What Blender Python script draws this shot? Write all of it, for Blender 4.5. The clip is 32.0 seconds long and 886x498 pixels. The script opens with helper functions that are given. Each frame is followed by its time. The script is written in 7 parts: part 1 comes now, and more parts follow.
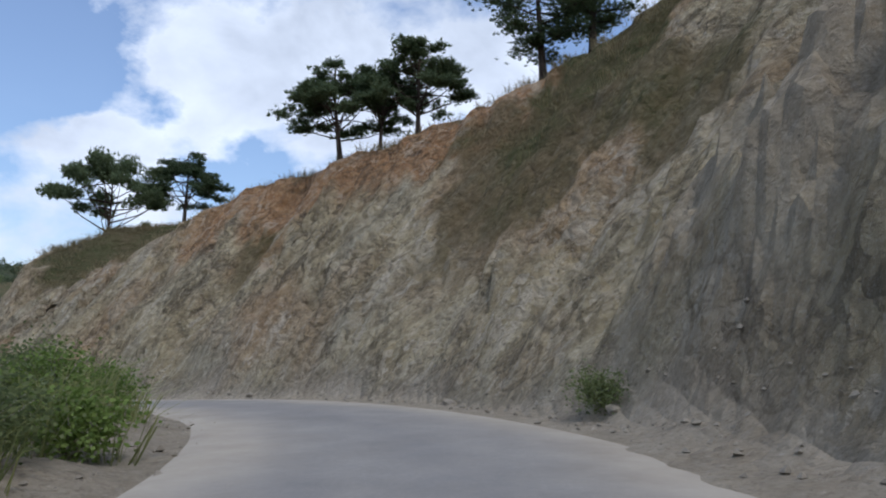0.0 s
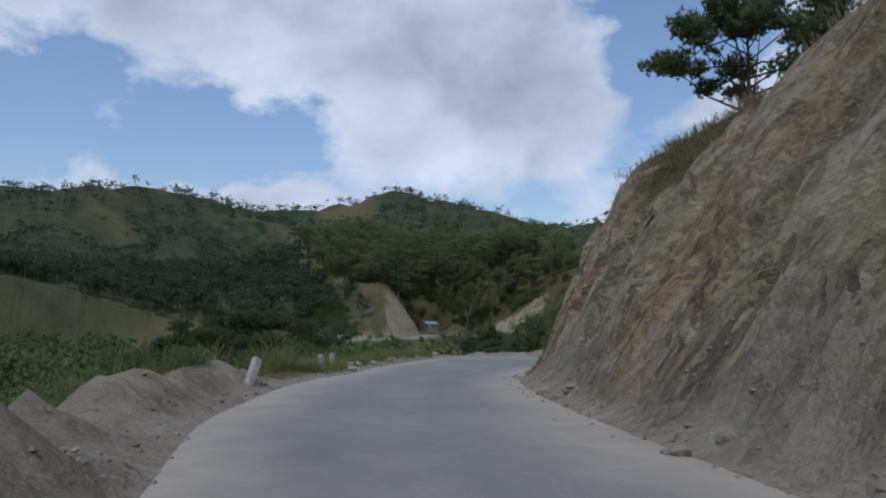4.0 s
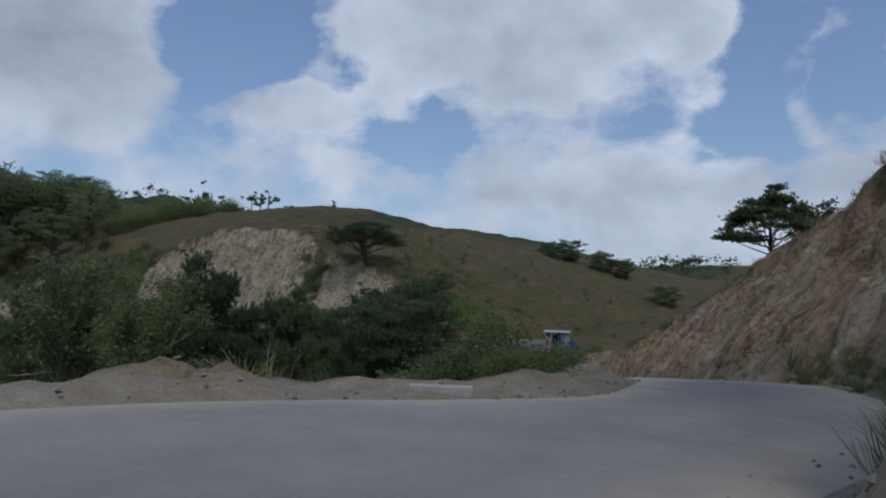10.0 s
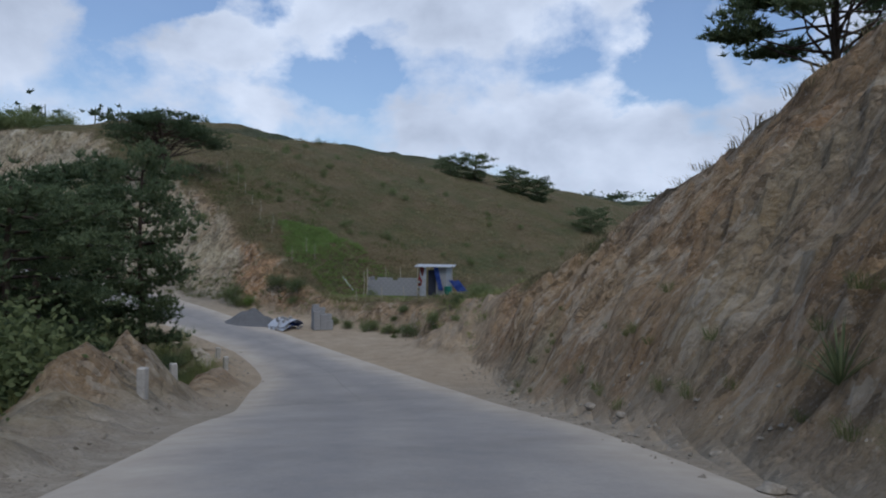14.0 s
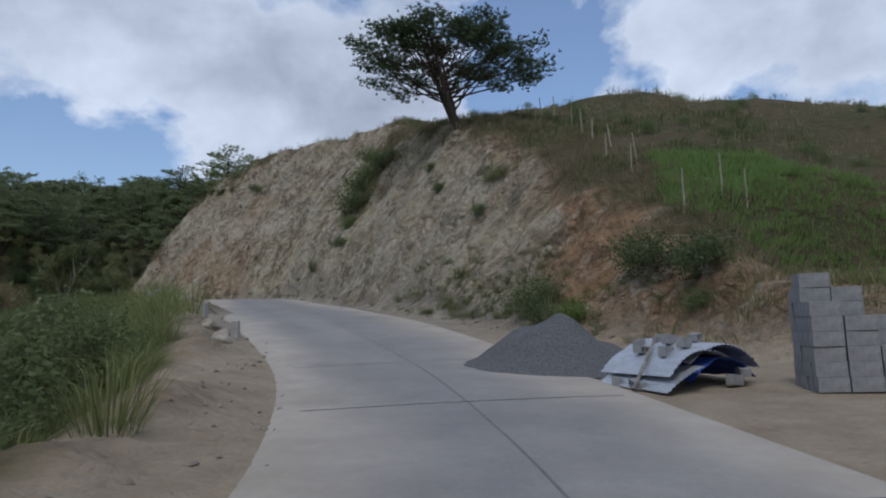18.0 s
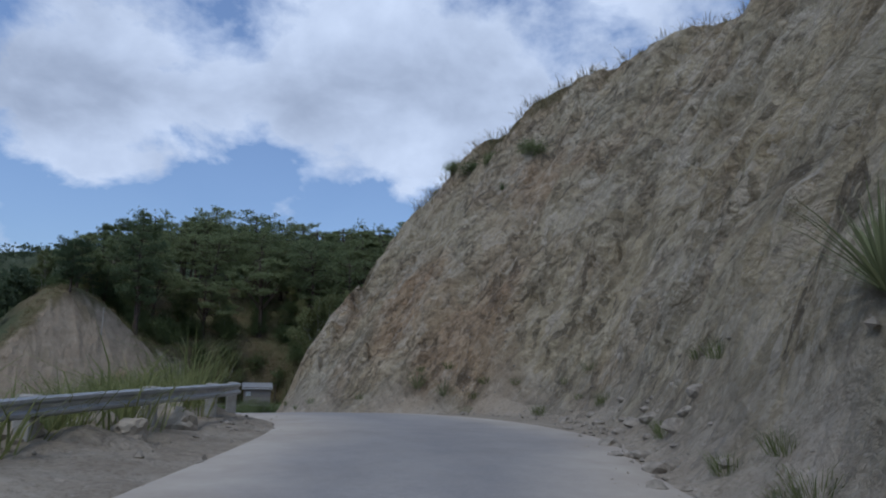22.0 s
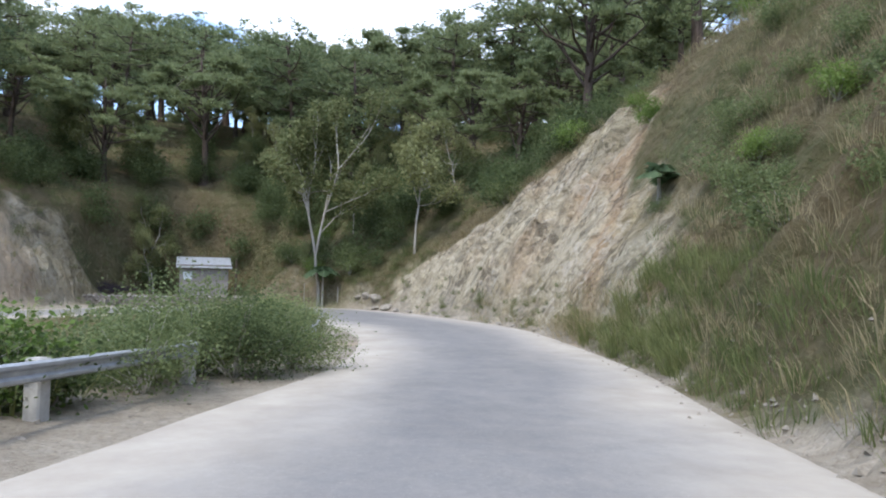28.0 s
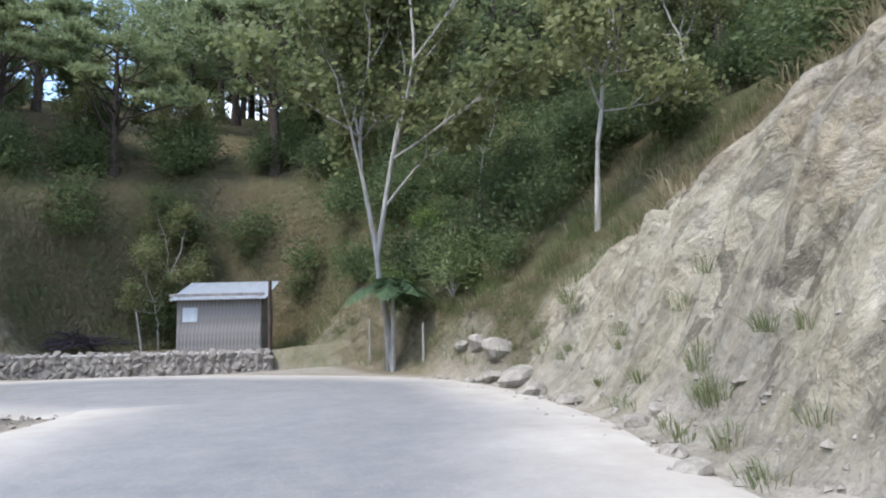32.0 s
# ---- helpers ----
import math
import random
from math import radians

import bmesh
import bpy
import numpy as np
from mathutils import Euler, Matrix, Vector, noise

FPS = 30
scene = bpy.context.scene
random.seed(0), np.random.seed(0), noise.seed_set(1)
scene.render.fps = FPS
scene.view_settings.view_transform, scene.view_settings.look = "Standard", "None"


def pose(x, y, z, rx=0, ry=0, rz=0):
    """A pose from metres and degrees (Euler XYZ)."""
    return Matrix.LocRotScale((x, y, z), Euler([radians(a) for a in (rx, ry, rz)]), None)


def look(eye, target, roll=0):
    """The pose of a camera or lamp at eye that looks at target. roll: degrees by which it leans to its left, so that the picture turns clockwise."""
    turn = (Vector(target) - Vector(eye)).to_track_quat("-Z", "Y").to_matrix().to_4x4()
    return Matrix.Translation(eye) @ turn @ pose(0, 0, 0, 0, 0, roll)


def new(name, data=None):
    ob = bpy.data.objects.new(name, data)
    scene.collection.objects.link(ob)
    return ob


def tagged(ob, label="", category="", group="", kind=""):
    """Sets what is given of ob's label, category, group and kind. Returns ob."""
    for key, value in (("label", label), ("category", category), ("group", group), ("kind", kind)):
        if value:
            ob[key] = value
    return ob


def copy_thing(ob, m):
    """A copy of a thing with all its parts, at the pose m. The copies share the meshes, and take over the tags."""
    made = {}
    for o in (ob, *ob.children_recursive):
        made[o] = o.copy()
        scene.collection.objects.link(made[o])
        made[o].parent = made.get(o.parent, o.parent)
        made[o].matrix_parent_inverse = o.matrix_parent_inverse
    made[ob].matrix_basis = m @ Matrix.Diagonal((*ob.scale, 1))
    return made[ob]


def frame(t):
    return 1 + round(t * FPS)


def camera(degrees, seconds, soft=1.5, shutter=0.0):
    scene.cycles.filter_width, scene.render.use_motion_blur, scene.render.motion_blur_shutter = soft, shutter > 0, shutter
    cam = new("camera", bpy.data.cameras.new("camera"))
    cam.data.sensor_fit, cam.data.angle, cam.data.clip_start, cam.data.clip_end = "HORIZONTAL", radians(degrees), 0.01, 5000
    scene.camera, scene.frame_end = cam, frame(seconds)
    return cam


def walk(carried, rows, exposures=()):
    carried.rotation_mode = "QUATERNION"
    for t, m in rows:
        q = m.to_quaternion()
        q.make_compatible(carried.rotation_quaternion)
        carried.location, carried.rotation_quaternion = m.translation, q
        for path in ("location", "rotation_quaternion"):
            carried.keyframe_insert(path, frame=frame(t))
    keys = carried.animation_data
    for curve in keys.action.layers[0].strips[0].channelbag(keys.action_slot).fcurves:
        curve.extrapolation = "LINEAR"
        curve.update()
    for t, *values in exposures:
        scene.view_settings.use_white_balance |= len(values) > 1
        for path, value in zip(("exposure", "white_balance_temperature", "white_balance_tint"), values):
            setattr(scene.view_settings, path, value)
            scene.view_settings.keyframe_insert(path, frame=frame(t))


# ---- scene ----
cam = camera(66.7, 32.0, soft=2.0)
PATH = [
    (0, 0.01, -0.00, 1.34, 98.68, 0.71, -0.59),
    (0.5, -0.04, 2.90, 1.42, 98.15, 1.34, 2.38),
    (1, -0.29, 5.81, 1.45, 97.87, 0.43, 7.10),
    (1.5, -0.84, 8.66, 1.47, 97.46, -0.46, 13.31),
    (2, -1.72, 11.44, 1.43, 95.57, -0.49, 21.21),
    (2.5, -3.07, 14.12, 1.36, 96.07, -0.91, 29.99),
    (3, -4.85, 16.56, 1.32, 96.16, -0.51, 38.57),
    (3.5, -6.93, 18.77, 1.24, 95.31, 0.10, 46.34),
    (4, -9.19, 20.74, 1.19, 95.21, -0.20, 52.35),
    (4.5, -11.61, 22.52, 1.11, 94.46, -0.56, 55.46),
    (5, -14.12, 24.19, 0.98, 94.16, -0.94, 57.43),
    (5.5, -16.65, 25.83, 0.85, 94.33, -1.49, 57.42),
    (6, -19.15, 27.50, 0.73, 94.62, -1.73, 55.93),
    (6.5, -21.59, 29.25, 0.63, 94.68, -1.17, 53.49),
    (7, -23.93, 31.12, 0.51, 94.49, -0.09, 50.84),
    (7.5, -26.16, 33.08, 0.37, 94.09, -0.07, 47.68),
    (8, -28.26, 35.11, 0.21, 93.80, 1.14, 44.62),
    (8.5, -30.20, 37.13, 0.02, 93.61, 0.35, 40.48),
    (9, -31.89, 39.48, -0.26, 94.31, -0.32, 34.15),
    (9.5, -33.46, 42.26, -0.38, 94.57, -1.28, 25.62),
    (10, -34.43, 45.29, -0.41, 94.89, -1.48, 14.23),
    (10.5, -34.66, 48.54, -0.48, 95.39, -1.50, 1.30),
    (11, -34.21, 51.78, -0.57, 94.59, -1.54, -8.71),
    (11.5, -33.44, 54.92, -0.65, 95.05, 0.33, -12.00),
    (12, -32.75, 58.38, -0.66, 94.08, 0.69, -11.31),
    (12.5, -32.16, 61.69, -0.69, 93.11, 1.02, -7.40),
    (13, -31.94, 65.10, -0.93, 92.20, 1.18, -1.08),
    (13.5, -32.15, 69.24, -1.27, 91.44, -0.70, 4.35),
    (14, -32.63, 73.36, -1.76, 90.11, -0.76, 8.27),
    (14.5, -33.36, 77.65, -2.37, 89.94, -0.75, 11.35),
    (15, -34.19, 81.94, -3.08, 89.23, -0.38, 14.59),
    (15.5, -35.21, 86.18, -3.83, 88.99, 0.44, 18.02),
    (16, -36.49, 90.29, -4.57, 89.68, 1.22, 21.88),
    (16.5, -38.07, 94.22, -5.18, 91.73, 1.48, 26.38),
    (17, -40.03, 97.90, -5.59, 94.52, 1.18, 30.89),
    (17.5, -42.23, 101.35, -5.85, 95.54, 1.61, 35.19),
    (18, -44.72, 104.65, -5.96, 96.62, 1.90, 40.81),
    (18.5, -47.80, 107.96, -5.86, 98.74, 0.69, 45.99),
    (19, -51.14, 111.21, -5.44, 100.18, -0.76, 50.51),
    (19.5, -54.61, 114.01, -5.32, 101.20, -0.79, 54.96),
    (20, -58.22, 116.44, -4.91, 103.15, -0.85, 58.65),
    (20.5, -61.98, 118.72, -4.41, 103.27, 0.73, 61.79),
    (21, -65.95, 120.84, -3.99, 101.86, 1.81, 63.47),
    (21.5, -69.79, 122.88, -3.67, 102.13, 0.57, 64.54),
    (22, -73.39, 124.63, -3.18, 102.06, -0.56, 65.44),
    (22.5, -76.86, 126.12, -2.84, 100.07, -0.12, 67.49),
    (23, -80.29, 127.36, -2.65, 99.58, -0.03, 70.62),
    (23.5, -83.44, 128.34, -2.49, 99.04, 0.73, 76.00),
    (24, -86.73, 128.94, -2.43, 97.81, 0.03, 82.81),
    (24.5, -90.16, 129.23, -2.43, 96.09, -0.55, 89.06),
    (25, -93.63, 129.03, -2.52, 94.62, -1.21, 93.59),
    (25.5, -97.09, 128.66, -2.68, 93.86, -2.16, 94.66),
    (26, -100.56, 128.32, -2.88, 93.72, -2.89, 92.09),
    (26.5, -104.07, 128.26, -3.07, 94.03, -2.78, 85.72),
    (27, -107.60, 128.65, -3.24, 94.37, -1.40, 77.49),
    (27.5, -111.33, 129.66, -3.46, 92.30, -0.93, 68.32),
    (28, -114.85, 131.35, -3.74, 92.85, -1.01, 60.82),
    (28.5, -118.18, 133.53, -3.97, 94.06, -0.12, 54.86),
    (29, -121.22, 135.90, -4.13, 94.54, 1.41, 53.12),
    (29.5, -124.18, 138.15, -4.21, 94.79, 1.23, 54.19),
    (30, -127.16, 140.16, -4.26, 95.00, 1.16, 57.31),
    (30.5, -130.06, 141.85, -4.25, 94.93, 0.46, 62.42),
    (31, -132.94, 143.10, -4.20, 96.20, 0.21, 67.73),
    (31.5, -136.06, 143.99, -4.19, 95.86, 0.75, 72.87),
    (32, -139.17, 144.52, -4.19, 96.32, 1.35, 79.19),
]
walk(cam, [(t, pose(*p)) for t, *p in PATH],
     exposures=[(0, 0.47, 6250, 10), (1.5, 0.42, 6250, 10), (3, 0.15, 6150, 10), (7, -0.06, 6200, 10), (9.5, -0.24, 6250, 10), (11, -0.2, 6050, 10), (12, 0.06, 6050, 10), (13, 0.08, 6050, 10), (14, 0.1, 6150, 10), (19, 0.07, 6200, 10), (21, 0.0, 5800, 10),
                (23, 0.1, 5800, 10), (24.5, 0.22, 5750, 10), (26.5, 0.35, 6200, 10), (27.0, 0.6, 6250, 10), (27.5, 1.05, 6250, 10), (28, 1.65, 6250, 10), (29, 1.95, 6200, 10), (32, 2.0, 6100, 10)])

# ---- sky and sun ----
world = bpy.data.worlds.new("sky")
scene.world = world
world.use_nodes = True
wt = world.node_tree
wt.nodes.clear()


def wnode(kind, **values):
    n = wt.nodes.new(kind)
    for key, value in values.items():
        if key in n.inputs:
            n.inputs[key].default_value = value
    return n


SUN_EL, SUN_ROT = radians(58), radians(150)
sky = wt.nodes.new("ShaderNodeTexSky")
sky.sky_type, sky.sun_disc = "NISHITA", False
sky.sun_elevation, sky.sun_rotation, sky.air_density, sky.dust_density = SUN_EL, SUN_ROT, 1.2, 1.5
coord = wt.nodes.new("ShaderNodeTexCoord")
sep = wt.nodes.new("ShaderNodeSeparateXYZ")
wt.links.new(coord.outputs["Generated"], sep.inputs[0])


def wmath(op, a, b=None, clamp=False):
    n = wt.nodes.new("ShaderNodeMath")
    n.operation, n.use_clamp = op, clamp
    for i, s in enumerate((a, b)):
        if s is None:
            continue
        if isinstance(s, (int, float)):
            n.inputs[i].default_value = s
        else:
            wt.links.new(s, n.inputs[i])
    return n.outputs[0]


# clouds: ragged noise, gathered into banks at known bearings and heights above the horizon
flat = wt.nodes.new("ShaderNodeCombineXYZ")
wt.links.new(sep.outputs[0], flat.inputs[0])
wt.links.new(sep.outputs[1], flat.inputs[1])
wt.links.new(wmath("MULTIPLY", sep.outputs[2], 1.5), flat.inputs[2])


def wnoise(scale, detail, rough, shift, distortion=0.0):
    m = wt.nodes.new("ShaderNodeMapping")
    m.inputs["Location"].default_value = shift
    m.inputs["Rotation"].default_value = (0, 0, radians(-70))
    wt.links.new(flat.outputs[0], m.inputs["Vector"])
    n = wt.nodes.new("ShaderNodeTexNoise")
    n.inputs["Scale"].default_value, n.inputs["Detail"].default_value = scale, detail
    n.inputs["Roughness"].default_value, n.inputs["Distortion"].default_value = rough, distortion
    wt.links.new(m.outputs[0], n.inputs["Vector"])
    return n.outputs["Fac"]


def wramp(fac, *stops):
    n = wt.nodes.new("ShaderNodeValToRGB")
    e = n.color_ramp.elements
    while len(e) < len(stops):
        e.new(0.5)
    for i, (at, col) in enumerate(stops):
        e[i].position, e[i].color = at, (*col, 1)
    wt.links.new(fac, n.inputs[0])
    return n.outputs[0]


bearing = wmath("MULTIPLY", wmath("ARCTAN2", wmath("MULTIPLY", sep.outputs[0], -1.0), sep.outputs[1]), 180 / math.pi)
height = wmath("MULTIPLY", wmath("ARCSINE", sep.outputs[2]), 180 / math.pi)
rough_a, rough_b = wnoise(4.5, 9, 0.56, (3.1, 1.7, 0.4), 0.2), wnoise(4.5, 9, 0.56, (7.7, 4.2, 1.4), 0.2)
plan = wt.nodes.new("ShaderNodeCombineXYZ")
wt.links.new(wmath("ADD", bearing, wmath("MULTIPLY", wmath("SUBTRACT", rough_a, 0.5), 22.0)), plan.inputs[0])
wt.links.new(wmath("ADD", height, wmath("MULTIPLY", wmath("SUBTRACT", rough_b, 0.5), 13.0)), plan.inputs[1])
# cloud banks: bearing and height of the middle, half widths, thickness (below zero: a gap of blue)
BANKS = [(8, 23, 20, 8, 1.1), (26, 15, 9, 7, 0.8), (-4, 9, 20, 6, 0.8), (-31, 20, 10, 12, 0.8), (51, 19, 20, 10, 1.1), (73, 8.5, 13, 3.2, 0.9), (68, 25, 20, 9, 1.0),
         (93, 22, 11, 8, 0.9), (115, 11, 11, 6, 1.0), (28, 22, 6, 5, -0.8), (17, 13.5, 7, 3.5, -0.8), (-11, 19, 5, 10, -0.9), (-20, 19, 6, 8, -0.6), (33, 20, 6, 7, -0.9),
         (71, 13, 11, 3.6, -0.9), (90, 14, 13, 4.0, -1.0), (82, 19, 5, 6, -0.6), (109, 19, 13, 8, -0.9)]
density = wmath("ADD", wmath("MULTIPLY", wmath("SUBTRACT", wnoise(6.5, 12, 0.60, (1.1, 0.7, 0.2), 0.15), 0.5), 1.3), 0.47)
for b0, h0, wide, tall, thick in BANKS:
    m = wt.nodes.new("ShaderNodeMapping")
    m.inputs["Location"].default_value, m.inputs["Scale"].default_value = (-b0 / wide, -h0 / tall, 0), (1 / wide, 1 / tall, 0)
    wt.links.new(plan.outputs[0], m.inputs["Vector"])
    g = wt.nodes.new("ShaderNodeTexGradient")
    g.gradient_type = "SPHERICAL"
    wt.links.new(m.outputs[0], g.inputs["Vector"])
    density = wmath("ADD", density, wmath("MULTIPLY", g.outputs["Fac"], thick * 0.75))
mask = wramp(density, (0.36, (0.06, 0.06, 0.06)), (0.50, (0.50, 0.50, 0.50)), (0.66, (1, 1, 1)))
body = wmath("ADD", wmath("MULTIPLY", wmath("MINIMUM", density, 1.2), 0.26), wnoise(5.0, 10, 0.52, (3.24, 1.88, 0.65), 0.3))
shade = wramp(body, (0.50, (0.82, 0.90, 1.05)), (0.70, (0.64, 0.715, 0.86)), (0.86, (0.49, 0.555, 0.685)), (1.0, (0.38, 0.44, 0.56)))
clouds = wt.nodes.new("ShaderNodeMixRGB")
wt.links.new(mask, clouds.inputs[0])
blue = wt.nodes.new("ShaderNodeMixRGB")
blue.blend_type = "MULTIPLY"
blue.inputs[0].default_value = 1.0
wt.links.new(sky.outputs[0], blue.inputs[1])
blue.inputs[2].default_value = (0.125, 0.135, 0.155, 1)
wt.links.new(blue.outputs[0], clouds.inputs[1])
wt.links.new(shade, clouds.inputs[2])
back = wt.nodes.new("ShaderNodeBackground")
back.inputs[1].default_value = 0.80
wt.links.new(clouds.outputs[0], back.inputs[0])
wout = wt.nodes.new("ShaderNodeOutputWorld")
wt.links.new(back.outputs[0], wout.inputs[0])

sun_data = bpy.data.lights.new("sun", "SUN")
sun_data.energy, sun_data.angle, sun_data.color = 1.0, radians(10), (1.0, 0.95, 0.87)
sun = new("sun", sun_data)
sun.matrix_basis = look((0, 0, 80), (-0.35, 0.62, 80 - 1.1))

# ---- materials ----


class Mat:
    """A small builder of node materials."""

    def __init__(self, name, rough=0.9, spec=0.2):
        self.m = bpy.data.materials.new(name)
        self.m.use_nodes = True
        self.t = self.m.node_tree
        self.b = self.t.nodes["Principled BSDF"]
        self.b.inputs["Roughness"].default_value = rough
        self.b.inputs["Specular IOR Level"].default_value = spec
        self.tc = self.t.nodes.new("ShaderNodeTexCoord")

    def link(self, a, b):
        self.t.links.new(a, b)

    def noise(self, scale, detail=4, rough=0.55, stretch=None, distortion=0.0):
        n = self.t.nodes.new("ShaderNodeTexNoise")
        n.inputs["Scale"].default_value, n.inputs["Detail"].default_value = scale, detail
        n.inputs["Roughness"].default_value, n.inputs["Distortion"].default_value = rough, distortion
        src = self.tc.outputs["Object"]
        if stretch:
            m = self.t.nodes.new("ShaderNodeMapping")
            m.inputs["Rotation"].default_value, m.inputs["Scale"].default_value = stretch
            self.link(src, m.inputs["Vector"])
            src = m.outputs[0]
        self.link(src, n.inputs["Vector"])
        return n.outputs["Fac"]

    def voronoi(self, scale, feature="F1", stretch=None):
        n = self.t.nodes.new("ShaderNodeTexVoronoi")
        n.feature = feature
        n.inputs["Scale"].default_value = scale
        src = self.tc.outputs["Object"]
        if stretch:
            m = self.t.nodes.new("ShaderNodeMapping")
            m.inputs["Rotation"].default_value, m.inputs["Scale"].default_value = stretch
            self.link(src, m.inputs["Vector"])
            src = m.outputs[0]
        self.link(src, n.inputs["Vector"])
        return n.outputs["Distance"]

    def attr(self, name):
        n = self.t.nodes.new("ShaderNodeAttribute")
        n.attribute_name = name
        return n.outputs["Fac"]

    def island(self):
        return self.t.nodes.new("ShaderNodeNewGeometry").outputs["Random Per Island"]

    def rand(self):
        return self.t.nodes.new("ShaderNodeObjectInfo").outputs["Random"]

    def ramp(self, fac, *stops):
        n = self.t.nodes.new("ShaderNodeValToRGB")
        e = n.color_ramp.elements
        while len(e) < len(stops):
            e.new(0.5)
        for i, (at, col) in enumerate(stops):
            if isinstance(col, (int, float)):
                col = (col, col, col)
            e[i].position, e[i].color = at, (*col, 1)
        self.link(fac, n.inputs[0])
        return n.outputs[0]

    def mix(self, fac, a, b, mode="MIX"):
        n = self.t.nodes.new("ShaderNodeMixRGB")
        n.blend_type = mode
        for i, s in enumerate((fac, a, b)):
            if isinstance(s, (int, float)):
                n.inputs[i].default_value = s if i == 0 else (s, s, s, 1)
            elif isinstance(s, tuple):
                n.inputs[i].default_value = (*s, 1)
            else:
                self.link(s, n.inputs[i])
        return n.outputs[0]

    def math(self, op, a, b, clamp=False):
        n = self.t.nodes.new("ShaderNodeMath")
        n.operation, n.use_clamp = op, clamp
        for i, s in enumerate((a, b)):
            if isinstance(s, (int, float)):
                n.inputs[i].default_value = s
            else:
                self.link(s, n.inputs[i])
        return n.outputs[0]

    def done(self, colour, bump=None, strength=0.5, distance=0.1):
        if isinstance(colour, tuple):
            self.b.inputs["Base Color"].default_value = (*colour, 1)
        else:
            self.link(colour, self.b.inputs["Base Color"])
        if bump is not None:
            n = self.t.nodes.new("ShaderNodeBump")
            n.inputs["Strength"].default_value, n.inputs["Distance"].default_value = strength, distance
            self.link(bump, n.inputs["Height"])
            self.link(n.outputs[0], self.b.inputs["Normal"])
        return self.m


def earth_material():
    k = Mat("earth", 0.95, 0.1)
    # streaks run down the cut, slanted against the road
    comb = k.t.nodes.new("ShaderNodeCombineXYZ")
    k.link(k.attr("run"), comb.inputs[0])
    k.link(k.math("MULTIPLY", k.attr("up"), 0.52), comb.inputs[1])

    def streak(scale, detail, rough, distortion=0.3):
        n = k.t.nodes.new("ShaderNodeTexNoise")
        n.inputs["Scale"].default_value, n.inputs["Detail"].default_value = scale, detail
        n.inputs["Roughness"].default_value, n.inputs["Distortion"].default_value = rough, distortion
        k.link(comb.outputs[0], n.inputs["Vector"])
        return n.outputs["Fac"]

    broad, rills, cracks = streak(0.30, 5, 0.6), streak(1.0, 8, 0.68, 1.2), streak(3.4, 7, 0.72, 0.9)
    coarse = k.noise(0.35, 6, 0.6)
    # broken blocks: cell edges on a warped copy of the place
    warp = k.t.nodes.new("ShaderNodeTexNoise")
    warp.inputs["Scale"].default_value, warp.inputs["Detail"].default_value = 1.3, 4
    k.link(k.tc.outputs["Object"], warp.inputs["Vector"])
    bent = k.mix(0.16, k.tc.outputs["Object"], warp.outputs["Color"], "LINEAR_LIGHT")
    stretch = k.t.nodes.new("ShaderNodeMapping")
    stretch.inputs["Rotation"].default_value, stretch.inputs["Scale"].default_value = (0.5, 0.35, 0.4), (1.0, 1.0, 0.6)
    k.link(bent, stretch.inputs["Vector"])

    def blocks(scale):
        n = k.t.nodes.new("ShaderNodeTexVoronoi")
        n.feature = "DISTANCE_TO_EDGE"
        n.inputs["Scale"].default_value = scale
        k.link(stretch.outputs[0], n.inputs["Vector"])
        return n.outputs["Distance"]

    big_blocks, small_blocks = blocks(0.8), blocks(2.4)
    # splintered rock: cells drawn out down the slope, each with its own tone
    bend = k.t.nodes.new("ShaderNodeTexNoise")
    bend.inputs["Scale"].default_value, bend.inputs["Detail"].default_value = 0.9, 5
    k.link(k.tc.outputs["Object"], bend.inputs["Vector"])
    slab = k.t.nodes.new("ShaderNodeCombineXYZ")
    k.link(k.attr("run"), slab.inputs[0])
    k.link(k.math("MULTIPLY", k.attr("up"), 0.55), slab.inputs[1])
    slab_at = k.mix(0.45, slab.outputs[0], bend.outputs["Color"], "LINEAR_LIGHT")

    def splinters(scale, turn):
        m = k.t.nodes.new("ShaderNodeMapping")
        m.inputs["Rotation"].default_value, m.inputs["Scale"].default_value = (0, 0, turn), (scale, scale * 0.8, scale)
        k.link(slab_at, m.inputs["Vector"])
        n = k.t.nodes.new("ShaderNodeTexVoronoi")
        n.inputs["Scale"].default_value = 1.0
        k.link(m.outputs[0], n.inputs["Vector"])
        return n.outputs["Color"]

    tone = k.mix(0.45, k.mix(0.5, splinters(0.7, 0.25), splinters(2.1, -0.2)), splinters(6.0, 0.3))
    fine = k.noise(5.0, 6, 0.7)
    grit = k.noise(16.0, 5, 0.75)
    knobs = k.noise(2.2, 8, 0.70, None, 0.5)
    rock = k.ramp(rills, (0.32, (0.225, 0.182, 0.112)), (0.43, (0.385, 0.315, 0.192)), (0.56, (0.48, 0.40, 0.25)), (0.68, (0.60, 0.52, 0.355)))
    grey = k.ramp(rills, (0.32, (0.185, 0.165, 0.120)), (0.48, (0.345, 0.313, 0.234)), (0.68, (0.51, 0.472, 0.372)))
    rock = k.mix(k.ramp(broad, (0.45, 0.0), (0.61, 0.7)), rock, grey)
    pale = k.ramp(rills, (0.28, (0.40, 0.338, 0.225)), (0.5, (0.50, 0.43, 0.298)), (0.75, (0.61, 0.545, 0.415)))
    rock = k.mix(k.attr("pale"), rock, pale)
    ochre = k.ramp(k.noise(1.1, 5, 0.6), (0.3, (0.30, 0.215, 0.13)), (0.7, (0.46, 0.36, 0.24)))
    rock = k.mix(k.ramp(coarse, (0.50, 0.0), (0.66, 0.55)), rock, ochre)
